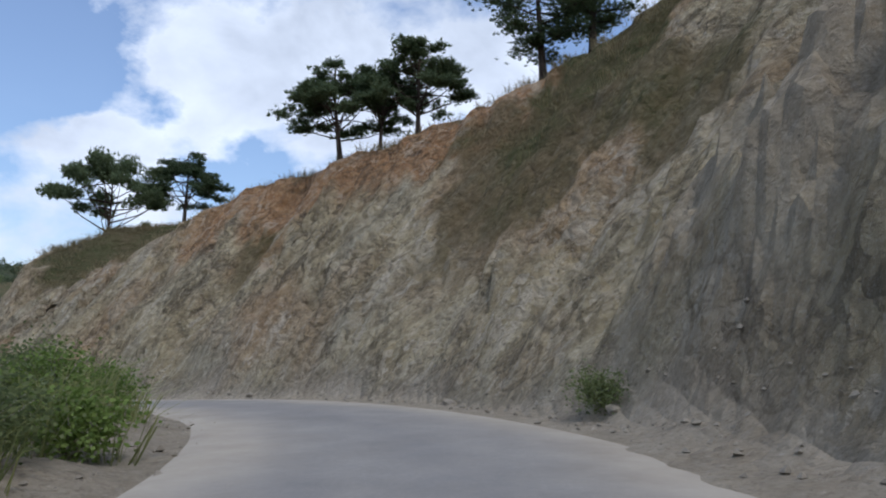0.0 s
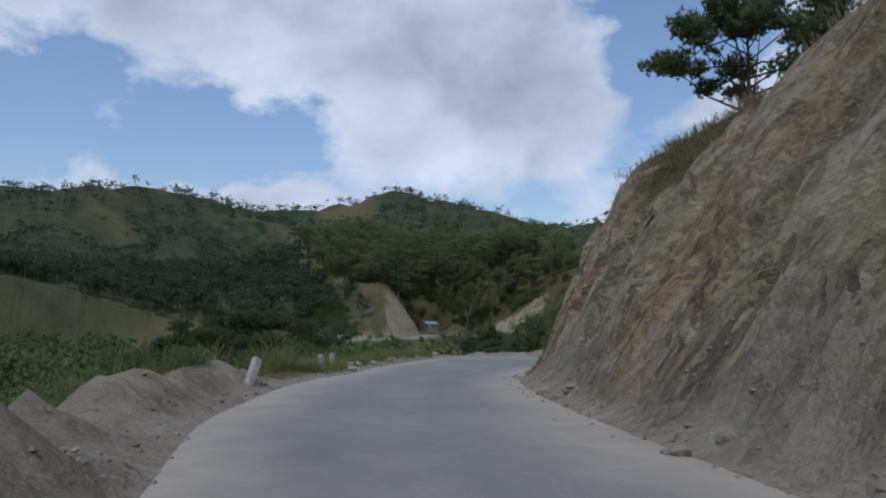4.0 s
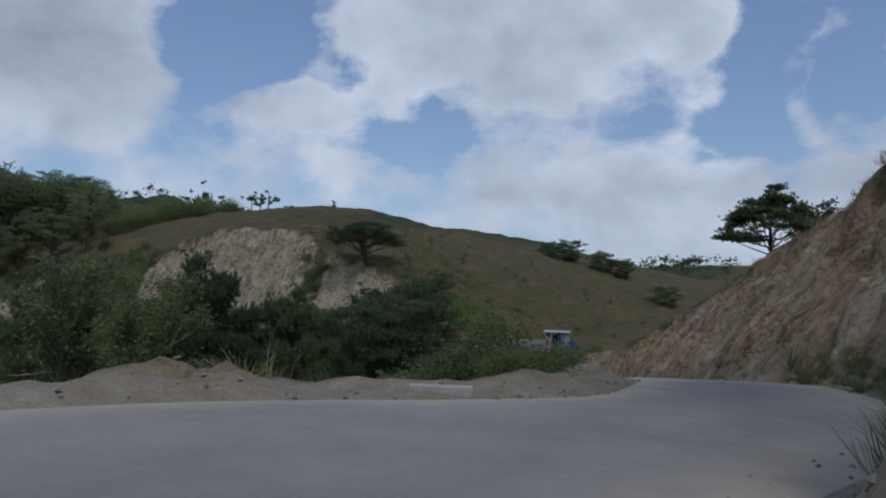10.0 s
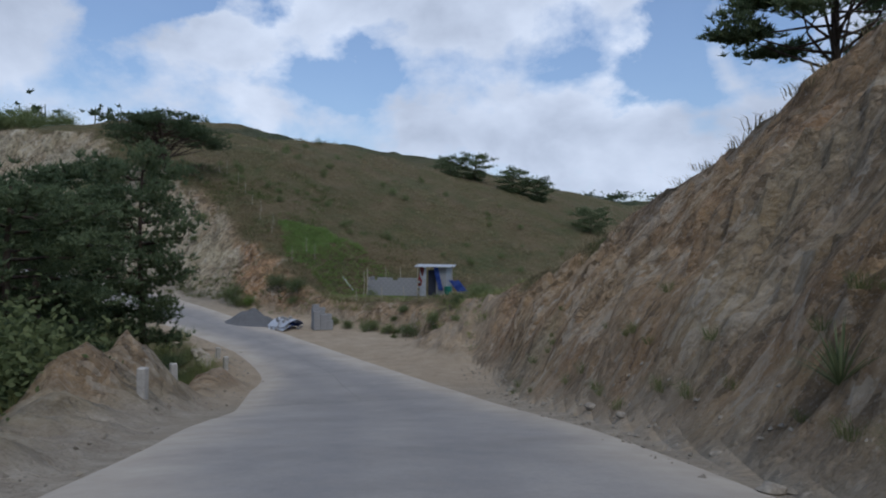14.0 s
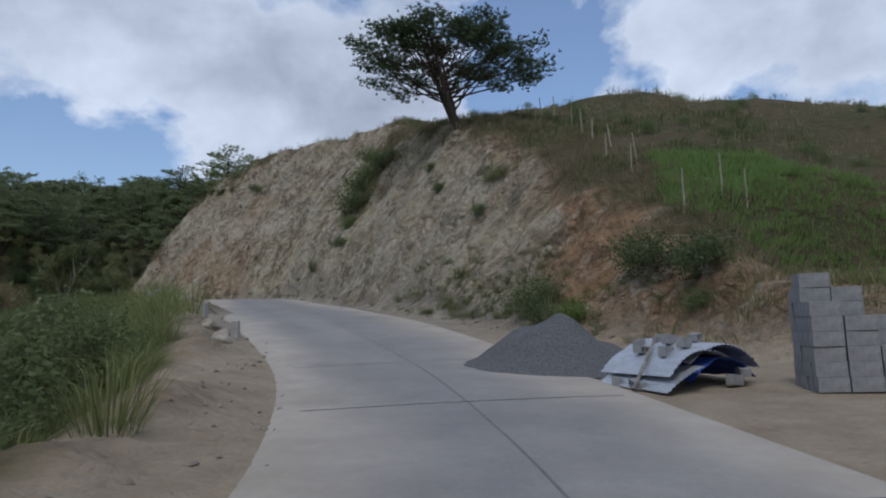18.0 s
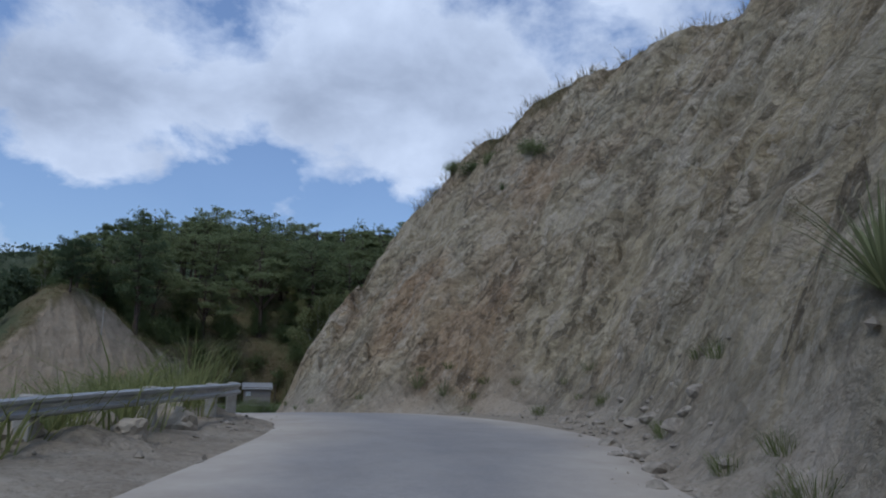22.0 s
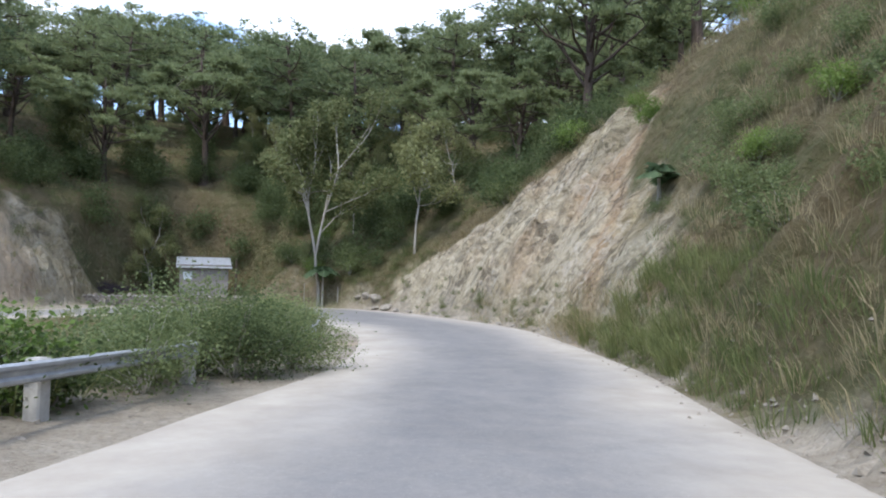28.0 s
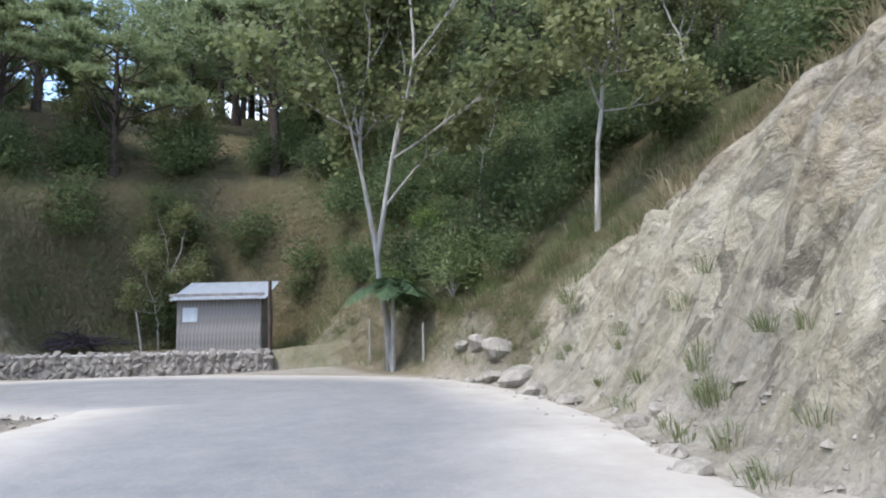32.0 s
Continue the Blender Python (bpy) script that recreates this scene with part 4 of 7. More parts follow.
def needles(rng, centres, length, width, count, lift=0.55):
    """Tufts of narrow triangles that radiate from each centre."""
    n = len(centres)
    c = np.repeat(centres, count, 0)
    d = rng.normal(size=(n * count, 3))
    d[:, 2] = np.abs(d[:, 2]) * 0.9 + lift - 0.45
    d = unit(d)
    side = unit(np.cross(d, rng.normal(size=d.shape)))
    ln = length * rng.uniform(0.6, 1.2, (n * count, 1))
    w = width * rng.uniform(0.7, 1.3, (n * count, 1))
    a, b, tip = c - side * w, c + side * w, c + d * ln
    v = np.stack([a, b, tip], 1).reshape(-1, 3)
    return v, np.arange(len(v)).reshape(-1, 3)


def leaves(rng, centres, length, width, droop=0.0):
    """One bent leaf of four triangles' area (two triangles) at each centre."""
    n = len(centres)
    d = rng.normal(size=(n, 3))
    d[:, 2] = d[:, 2] * 0.6 - droop
    d = unit(d)
    side = unit(np.cross(d, rng.normal(size=d.shape)))
    ln = length * rng.uniform(0.6, 1.3, (n, 1))
    w = width * rng.uniform(0.7, 1.3, (n, 1))
    mid = centres + d * ln * 0.5
    v = np.stack([centres, mid + side * w, centres + d * ln, mid - side * w], 1).reshape(-1, 3)
    k = np.arange(n)[:, None] * 4
    return v, np.concatenate([k + [0, 1, 2], k + [0, 2, 3]])


def pine(h, w, seed, bare=0.40, clumps=(5, 10), blade=0.34, limbs=20, forks=1, thick=0.028, per=10, lean=0.0, dome=0.0, leaf=None):
    """Trunk with limbs, and a crown of needle tufts gathered in layered clumps. Meshes only."""
    rng = np.random.default_rng(seed)
    wood, crown = Soup(), []
    for f in range(forks):
        turn = rng.uniform(0, 6.28)
        spread = (0.22 * w if forks > 1 else 0.04 * w)
        sx, sy = math.cos(turn + f * 2.4) * spread, math.sin(turn + f * 2.4) * spread
        s = np.linspace(0, 1, 8)
        bend = np.sin(s * 3.0 + rng.uniform(0, 3)) * 0.04 * h
        trunk = np.stack([sx * s**0.8 + bend * s + lean * s, sy * s**0.8 + bend * 0.6 * s, s * h * (0.96 - 0.06 * f)], 1)
        wood.add(*tube(trunk, (thick * h) * (1 - 0.82 * s) * (1.35 - 0.35 * np.minimum(s * 6, 1)), 7))
        m = max(6, limbs // forks)
        for i in range(m):
            q = bare + (0.97 - bare) * (i + rng.uniform(0, 0.8)) / m
            j = min(q * 7, 6.99)
            a = trunk[int(j)] * (1 - j % 1) + trunk[int(j) + 1] * (j % 1)
            th = i * 2.4 + rng.uniform(-0.5, 0.5)
            rel = (q - bare) / (1 - bare)
            prof = (0.35 + 1.0 * rel) if rel < 0.5 else 0.85 * math.sqrt(max(1 - ((rel - 0.5) / 0.56) ** 2, 0.02))
            ln = 0.5 * w * min(prof, 1.0) * rng.uniform(0.75, 1.12)
            u = np.linspace(0, 1, 5)
            rise = (0.10 + 0.30 * rel) * ln
            dx, dy = math.cos(th), math.sin(th)
            wig = rng.normal(size=(5, 3)) * 0.05 * ln * u[:, None]
            if dome:
                ln = 0.5 * w * math.sqrt(rng.uniform(0.06, 1.0))
                top = h * (1.0 - dome * (2 * ln / w) ** 2.2) * rng.uniform(0.82, 1.0)
                limb = a + np.stack([dx * ln * u - a[0] * u * 0.5, dy * ln * u - a[1] * u * 0.5, (top - a[2]) * u**1.2], 1) + wig
            else:
                limb = a + np.stack([dx * ln * u, dy * ln * u, rise * u**1.6 - 0.10 * ln * u], 1) + wig
            wood.add(*tube(limb, thick * h * 0.36 * (1 - 0.85 * u) * (1 - 0.5 * rel), 4))
            for k in range(clumps[0]):
                t = rng.uniform(0.78 if dome else 0.45, 1.02)
                t = min(t, 1.0)
                j2 = min(t * 4, 3.999)
                p = limb[int(j2)] * (1 - j2 % 1) + limb[int(j2) + 1] * (j2 % 1)
                off = rng.normal(size=3) * np.array([0.13, 0.13, 0.03]) * (0.4 * ln + 0.3 if dome else ln)
                c = p + off
                if k % 2 == 0:
                    wood.add(*tube(np.stack([p, c]), [thick * h * 0.10, thick * h * 0.05], 3))
                r = (0.042 if dome else 0.062) * w * rng.uniform(0.7, 1.3)
                pts = np.clip(rng.normal(size=(clumps[1], 3)), -1.6, 1.6) * np.array([r, r, r * 0.30]) + c + np.array([0, 0, 0.12 * r])
                crown.append(pts)
    C = np.concatenate(crown)
    lv, lt = needles(rng, C, blade, blade * 0.12, per)
    return wood.mesh("trunk", PINE_BARK, True), tri_mesh("crown", lv, lt, leaf or NEEDLES)


def tree_thing(name, meshes, label, category="pine tree", group=""):
    ob = thing(name, (0, 0, 0), label, category, group)
    for nm, me in meshes:
        part(nm, me, None, ob)
    return ob


def place_copy(src, x, y, z, rz=0.0, scale=1.0, tilt=0.0, label="", group=""):
    m = Matrix.LocRotScale(Vector((x, y, z)), Euler((tilt, 0, rz)), Vector((scale, scale, scale)) if isinstance(scale, (int, float)) else Vector(scale))
    ob = copy_thing(src, m)
    if label:
        ob["label"] = label
    if group:
        ob["group"] = group
    return ob


def discard(ob):
    for o in (*ob.children_recursive, ob):
        bpy.data.objects.remove(o)


def at_station(u, o):
    """Place on the plan at a station and an offset to the right."""
    i = np.interp(u, LAB, np.arange(len(LAB)))
    k = int(round(i))
    return float(LINE[k, 0] + RIGHT[k, 0] * o), float(LINE[k, 1] + RIGHT[k, 1] * o)


def heights(x, y):
    return terrain(np.asarray(x, float), np.asarray(y, float))[0]


# ---- pines ----
PINES = [pine(6.0, 10.5, 3, bare=0.22, limbs=34, clumps=(9, 13), blade=0.28, dome=0.4), pine(6.2, 7.0, 5, bare=0.24, limbs=24, clumps=(8, 11), blade=0.28),
         pine(8.0, 6.4, 8, bare=0.28, limbs=24, clumps=(9, 14), blade=0.22), pine(7.3, 12.5, 12, bare=0.26, limbs=66, clumps=(8, 13), forks=3, thick=0.034, blade=0.24, dome=0.36),
         pine(6.2, 6.6, 63, bare=0.26, limbs=44, clumps=(8, 13), blade=0.24, dome=0.62)]
WOODS = [pine(11, 9.5, 21, bare=0.30, limbs=34, clumps=(8, 8), blade=0.42, per=6, leaf=LIT_WOOD_NEEDLES, dome=0.45), pine(12.5, 9.0, 22, bare=0.40, limbs=26, clumps=(7, 8), blade=0.42, per=6, leaf=LIT_WOOD_NEEDLES),
         pine(9.5, 9.0, 23, bare=0.22, limbs=34, clumps=(8, 8), blade=0.42, per=6, leaf=LIT_WOOD_NEEDLES, dome=0.55), pine(11.5, 8.5, 24, bare=0.32, limbs=26, clumps=(7, 8), blade=0.42, per=6, leaf=LIT_WOOD_NEEDLES)]


def pine_at(k, x, y, rz, scale, label, group="", sink=0.1):
    ob = tree_thing("pine_tree", (("trunk", PINES[k][0]), ("crown", PINES[k][1])), label, "pine tree", group)
    z = ground_z(x, y)
    ob.matrix_basis = Matrix.LocRotScale(Vector((x, y, z - sink)), Euler((0, 0, rz)), Vector(scale) if not isinstance(scale, (int, float)) else Vector((scale,) * 3))
    return ob


CRESTP = "pines on the crest of the road cut"
pine_at(0, -25.8, 52.2, 0.4, (0.86, 0.86, 1.5), "broad flat-topped green pine on the nose of the cut", CRESTP)
pine_at(4, -20.6, 54.6, 1.9, (1.0, 1.0, 1.05), "smaller spreading pine beside a larger one", CRESTP)
for u, o, k, rz, sc in ((4.75, 13.6, 4, 0.2, (0.96, 0.96, 0.9)), (4.45, 14.0, 4, 2.2, (0.62, 0.62, 0.82)), (4.05, 14.4, 4, 4.0, (0.84, 0.84, 0.90))):
    pine_at(k, *at_station(u, o), rz, sc, "dark green pine standing on the crest of the orange cut", CRESTP)
for u, o, k, rz, sc in ((3.42, 16.8, 2, 0.9, (1.0, 1.0, 0.85)), (3.22, 18.0, 2, 3.1, (0.95, 0.95, 0.9)), (2.75, 19.5, 2, 5.0, (1.0, 1.0, 1.0))):
    pine_at(k, *at_station(u, o), rz, sc, "tall pine with drooping lower branches above the cut", CRESTP)
pine_at(4, -24.2, 94.4, 0.7, (1.0, 1.0, 1.05), "rounded dark pine behind the crest of the brown cut", CRESTP, 0.8)
pine_at(1, -20.8, 97.5, 3.7, (0.6, 0.6, 0.9), "slim young pine behind the crest", CRESTP)
pine_at(3, -67.3, 132.9, 2.0, (0.86, 0.86, 0.88), "old many-trunked umbrella pine on the grassy hill", "")
for px0, py0, up, rz in ((-45.8, 171.4, 1.5, 0), (-42.4, 171.7, 2.4, 1), (-37.0, 172.3, 2.0, 2), (-33.4, 172.5, 1.8, 3), (-26.4, 158.7, 1.7, 4)):
    pine_at(1, px0, py0, rz, (0.85, 0.85, 0.8), "distant pine beyond the edge of the grassy hill", "pines on the hill's far edge", 3.7 - up)
pine_at(2, -53.6, 99.4, 1.3, (1.2, 1.2, 1.35), "dense dark pine on the valley side", "roadside pines")
pine_at(2, -48.5, 98.7, 0.3, (0.88, 0.88, 1.36), "tall dark pine at the road's valley edge", "roadside pines")
pine_at(2, -50.6, 95.0, 2.9, (1.35, 1.35, 1.4), "dense dark pine on the valley side", "roadside pines")
pine_at(2, -47.8, 90.4, 5.1, (1.15, 1.15, 1.1), "dense dark pine on the valley side", "roadside pines")
pine_at(2, -56.5, 97.0, 2.3, (1.5, 1.5, 1.35), "dense dark pine on the valley side", "roadside pines")
pine_at(2, -61.0, 102.0, 4.3, (1.4, 1.4, 1.3), "dense dark pine on the valley side", "roadside pines")
for x, y, k, sc, rz in ((-43.0, 34.6, 0, (0.72, 0.72, 0.85), 1.0), (-41.6, 31.2, 0, (0.62, 0.62, 0.8), 2.0), (-63, 91, 0, (1.2, 1.2, 1.9), 0), (-69, 94, 0, (1.1, 1.1, 1.75), 2), (-58, 88, 1, (1.3, 1.3, 1.5), 3),
                        (-79.5, 60, 1, (0.8, 0.8, 1.35), 1), (-88, 71, 1, (1.0, 1.0, 1.2), 2), (-74, 84, 0, (0.8, 0.8, 1.3), 3), (-97, 98, 0, (0.9, 0.9, 1.4), 4), (-56.3, 69.5, 0, (0.72, 0.72, 1.5), 5), (-52.6, 72.3, 0, (0.62, 0.62, 1.55), 2.5), (-49.6, 74.6, 0, (0.5, 0.5, 1.3), 4.1), (-52.3, 84.2, 0, (0.55, 0.55, 1.45), 0.6), (-49.4, 88.0, 2, (1.2, 1.2, 1.1), 3.6), (-90, 108, 1, (1, 1, 1.1), 1)):
    pine_at(k, x, y, rz, sc, "dark spreading pine growing in the valley", "valley pines")

# woods on the slopes behind the hut and over the last bend
rng = np.random.default_rng(77)
wood_src = []
for k, (tm, cm) in enumerate(WOODS):
    wood_src.append(tree_thing("pine_tree", (("trunk", tm), ("crown", cm)), "tall straight dark green pine in the wood", "pine tree", "pine wood"))
cand = np.stack([rng.uniform(-235, -95, 2600), rng.uniform(100, 235, 2600)], 1)
q = locate(cand[:, 0], cand[:, 1])
zc = heights(cand[:, 0], cand[:, 1])
kept = []
for (x, y), row, z in zip(cand, q, zc):
    o, lab = row[0], row[10]
    lo = np.interp(lab, [24, 30.4, 30.8, 31.6, 32.4, 33, 34.2, 35.3, 36.2, 37.2, 38.2, 39.2, 41], [200, 200, 60, 34, 20, 15, 11, 12, 17, 19, 16, 14, 16])
    if o < lo or o > 75 or math.atan2(-(x + 38), y - 72) < 0.82 or lab < 28 or lab > 38.7:
        continue
    gap = 6.0 if o < lo + 14 else 4.2
    if 96 < math.degrees(math.atan2(-(x + 139.2), y - 144.5)) < 113 and rng.uniform() < 0.72:
        continue
    if any((x - a) ** 2 + (y - b) ** 2 < gap * gap for a, b, _ in kept):
        continue
    kept.append((x, y, z))
kept.sort(key=lambda p: (p[0] + 140) ** 2 + (p[1] - 145) ** 2)
NEAR_WOOD = 240
for i, (x, y, z) in enumerate(kept[:NEAR_WOOD]):
    low = float(np.interp(math.degrees(math.atan2(-(x + 86.7), y - 128.9)), [90, 93, 99], [1.0, 0.85, 0.55]))
    place_copy(wood_src[i % 4], x, y, z - 0.2, rng.uniform(0, 6.28), rng.uniform(0.85, 1.3) * low, rng.uniform(-0.05, 0.05))
for s in wood_src:
    discard(s)
pine_at(2, -164.7, 124.6, 1.0, (1.25, 1.25, 1.90), "tall lone pine on top of the bare mound", "pines on the mound")
pine_at(1, -159.5, 117.5, 2.0, (0.7, 0.7, 1.0), "small pine beside the tall one on the mound", "pines on the mound")
pine_at(1, -171.0, 120.5, 3.0, (0.8, 0.8, 0.9), "pine on the back of the bare mound", "pines on the mound")


def low_tree(rng, h, w, n, count=10, blade=0.22):
    """Rough far tree: trunk and a lumpy crown of triangles."""
    s = Soup()
    s.add(*tube([(0, 0, 0), (0.1, 0, h * 0.5), (0, 0.1, h * 0.85)], [0.03 * h, 0.022 * h, 0.008 * h], 4))
    c = rng.normal(size=(n, 3)) * np.array([0.22 * w, 0.22 * w, 0.15 * h]) + np.array([0, 0, 0.62 * h])
    s.add(*needles(rng, c, blade * w, blade * 0.3 * w, count, 0.4))
    return np.concatenate(s.v), np.concatenate(s.t)


def forest(name, spots, variants, label, material, lo=0.7, hi=1.25):
    rng = np.random.default_rng(len(spots))
    S = Soup()
    for i, (x, y, z) in enumerate(spots):
        v, t = variants[i % len(variants)]
        a, sc = rng.uniform(0, 6.28), rng.uniform(lo, hi)
        r = np.array([[math.cos(a), -math.sin(a), 0], [math.sin(a), math.cos(a), 0], [0, 0, 1]]) * sc
        S.add(v @ r.T + np.array([x, y, z - 0.2]), t)
    return tagged(new(name, S.mesh(name, material)), label, "wood", kind="stuff")


rng = np.random.default_rng(5)
MIDV = [low_tree(rng, 10, 7, 32, 8, 0.17) for _ in range(5)]
if len(kept) > NEAR_WOOD:
    forest("pine_wood", kept[NEAR_WOOD:], MIDV, "dark pine wood high on the hillside", HAZED_FAR_NEEDLES)
FARV = [low_tree(rng, 8, 8, 12, 8, 0.16) for _ in range(5)]
n = 7000
r_, th_ = 120 + 560 * rng.uniform(0, 1, n) ** 0.9, np.radians(rng.uniform(-20, 150, n))
fx, fy = MID[0] - r_ * np.sin(th_), MID[1] + r_ * np.cos(th_)
fz, fo, flb = terrain(fx, fy)[:3]
ok = (np.abs(fo) > 66) & ~((fo > 0) & (flb > 17) & (flb < 29.5) & (r_ < 380)) & (wooded(fx, fy) > rng.uniform(-0.03, 1.0, n))
forest("far_wood", list(zip(fx[ok], fy[ok], fz[ok])), FARV, "far dark woods scattered over the mountains", HAZED_FAR_NEEDLES, 0.6, 1.1)

vx, vy = rng.uniform(-250, -45, 1500), rng.uniform(-20, 128, 1500)
vz, vo_, vl_ = terrain(vx, vy)[:3]
ok = (vo_ < -20) & (fbm(vx / 22, vy / 22, 77, 3) > rng.uniform(-0.35, 0.15, len(vx)))
px_, py_ = rng.uniform(-340, -90, 5200), rng.uniform(-70, 150, 5200)
pz_, po_, pl_ = terrain(px_, py_)[:3]
ok2 = ((po_ > 15) | ((po_ > 7) & (pl_ > 41.3)) | ((po_ > 4.4) & (pl_ > 42.2))) & (pl_ > 39.9)
forest("bend_wood", list(zip(px_[ok2], py_[ok2], pz_[ok2])), MIDV, "dark trees on the hill beyond the last bend", HAZED_FAR_NEEDLES, 0.35, 0.75)
forest("valley_wood", list(zip(vx[ok], vy[ok], vz[ok])), MIDV, "dark green trees filling the valley floor", BUSH_LEAF, 0.35, 0.7)

# ---- broad-leaved trees, bushes, grass ----


def broad_tree(h, seed, forks, spread, n_leaf, bark, leaf, size=0.16):
    rng = np.random.default_rng(seed)
    wood, spots = Soup(), []

    def grow(p, d, ln, r, depth):
        s = np.linspace(0, 1, 5)
        wig = np.cumsum(rng.normal(size=(5, 3)) * 0.035 * ln, 0)
        path = p + np.outer(s, d) * ln + wig * s[:, None]
        wood.add(*tube(path, r * (1 - 0.45 * s), 6 if depth < 2 else 4))
        if depth >= 2:
            for k in range(3):
                spots.append(path[rng.integers(2, 5)])
        if depth == 4:
            spots.extend(path[-1] + rng.normal(size=(6, 3)) * 0.25)
            return
        for k in range((7 if depth == 1 else 3) if depth else forks):
            t = 1.0 if k < 2 or depth == 0 else rng.uniform(0.45, 0.95)
            a = rng.normal(size=3) * (spread * (1.7 if depth == 1 and k > 1 else 1.0) if depth else spread * 0.32)
            nd = unit(d + a + np.array([0, 0, 0.22]))
            j = min(int(t * 4), 4)
            grow(path[j], nd, ln * (rng.uniform(1.5, 1.7) if depth == 0 else rng.uniform(0.40, 0.6)), r * 0.62, depth + 1)

    grow(np.zeros(3), np.array([0.02, 0.0, 1.0]), h * 0.25, 0.0105 * h, 0)
    sp = np.array(spots)
    pick = sp[rng.integers(0, len(sp), n_leaf)] + rng.normal(size=(n_leaf, 3)) * 0.28
    v, t = leaves(rng, pick, size, size * 0.32, 0.3)
    return wood.mesh("trunk", bark, True), tri_mesh("leaves", v, t, leaf)


def broad_at(meshes, x, y, z, rz, sc, label, category="tree"):
    ob = tree_thing("broadleaf_tree", (("trunk", meshes[0]), ("leaves", meshes[1])), label, category)
    ob.matrix_basis = Matrix.LocRotScale(Vector((x, y, z)), Euler((0, 0, rz)), Vector((sc,) * 3))
    return ob


Y_TREE = broad_tree(14.5, 41, 2, 0.30, 13000, PALE_BARK, BROAD, 0.26)
V_TREE = broad_tree(14.5, 44, 3, 0.34, 9000, PALE_BARK, BUSH_LEAF, 0.26)
TREE_2 = broad_tree(10.5, 46, 1, 0.40, 4200, PALE_BARK, BROAD, 0.22)
broad_at(Y_TREE, -160.6, 146.9, ground_z(-160.6, 146.9) - 0.1, 0.6, 1.0, "forked pale-trunked tree with thin yellow-green leaves")
broad_at(TREE_2, -155.9, 152.0, ground_z(-155.9, 152.0) - 0.15, 2.0, 1.0, "slender half-bare pale tree on the bank")
for x, y, sc, rz in ((-164.8, 151.0, 0.6, 1.0), (-158.5, 156.5, 0.7, 3.3)):
    broad_at(TREE_2, x, y, ground_z(x, y) - 0.1, rz, sc, "leafy young tree at the wood's edge")
tr = np.random.default_rng(15)
for i in range(40):
    x, y = at_station(tr.uniform(35.2, 38.0), tr.uniform(15, 34))
    broad_at(TREE_2, x, y, ground_z(x, y) - 0.1, tr.uniform(0, 6.28), tr.uniform(0.35, 0.75), "small yellow-green leafy tree on the slope", "tree")
for x, y, sc, rz in ((-54.5, 66, 0.6, 0.0), (-47.5, 62, 0.42, 2.0), (-60, 75, 0.65, 4.0)):
    broad_at(V_TREE, x, y, ground_z(x, y) - 0.1, rz, sc, "green leafy tree growing in the valley")


def bush(seed, h, w, n, leaf, size):
    rng = np.random.default_rng(seed)
    wood = Soup()
    tips = []
    for i in range(14):
        a = rng.uniform(0, 6.28)
        r = rng.uniform(0.1, 0.5) * w
        top = np.array([math.cos(a) * r, math.sin(a) * r, h * rng.uniform(0.45, 1.0) * (1 - 0.5 * (2 * r / w) ** 2)])
        mid = top * np.array([0.4, 0.4, 0.55]) + rng.normal(size=3) * 0.05
        wood.add(*tube(np.stack([np.zeros(3), mid, top]), [0.018, 0.012, 0.005], 4))
        tips.append((mid, top))
    pts = []
    for i in range(n):
        m, t = tips[rng.integers(len(tips))]
        f = rng.uniform(0.1, 1.05)
        pts.append(m + (t - m) * f + rng.normal(size=3) * np.array([0.13, 0.13, 0.10]) * w)
    P = np.array(pts)
    P[:, 2] = np.maximum(P[:, 2], 0.03)
    v, t = leaves(rng, P, size, size * 0.30, 0.0)
    return wood.mesh("stem", PALE_BARK), tri_mesh("leaves", v, t, leaf)


BUSHES = [bush(1, 1.5, 2.2, 2600, BUSH_LEAF, 0.105), bush(2, 1.0, 1.6, 2000, BUSH_LEAF, 0.09), bush(3, 2.0, 2.4, 2800, BUSH_LEAF, 0.115), bush(4, 1.2, 1.8, 2200, BRIGHT_LEAF, 0.10), bush(7, 1.6, 2.5, 8000, BUSH_LEAF, 0.06)]
bush_src = [tree_thing("bush", (("stem", a), ("leaves", b)), t, "bush") for (a, b), t in zip(
    BUSHES, ("dense dark green roadside bush", "low spreading grey-green roadside bush", "tall leafy green shrub", "bright green leafy bush among dry grass", "dense fine-leaved dark green bush"))]


def bush_at(k, x, y, sc=1.0, rz=0.0, group="bushes", label="", z=None):
    return place_copy(bush_src[k], x, y, (ground_z(x, y) if z is None else z) - 0.05, rz, sc, 0, label, group)


rng = np.random.default_rng(9)


def scatter_bushes(n, u0, u1, o0, o1, kinds, s0, s1, group):
    for i in range(n):
        x, y = at_station(rng.uniform(u0, u1), rng.uniform(o0, o1))
        if math.hypot(x + 168.5, y - 142.0) < 4.5:
            continue
        bush_at(int(rng.choice(kinds)), x, y, rng.uniform(s0, s1), rng.uniform(0, 6.28), group)


scrub = {}


def scatter_far(n, u0, u1, o0, o1, name):
    """Bushes that stay far from the road, kept for one joined mesh."""
    for i in range(n):
        x, y = at_station(rng.uniform(u0, u1), rng.uniform(o0, o1))
        if math.hypot(x + 168.5, y - 142.0) < 5.0:
            continue
        scrub.setdefault(name, []).append((x, y, ground_z(x, y) + 0.1))


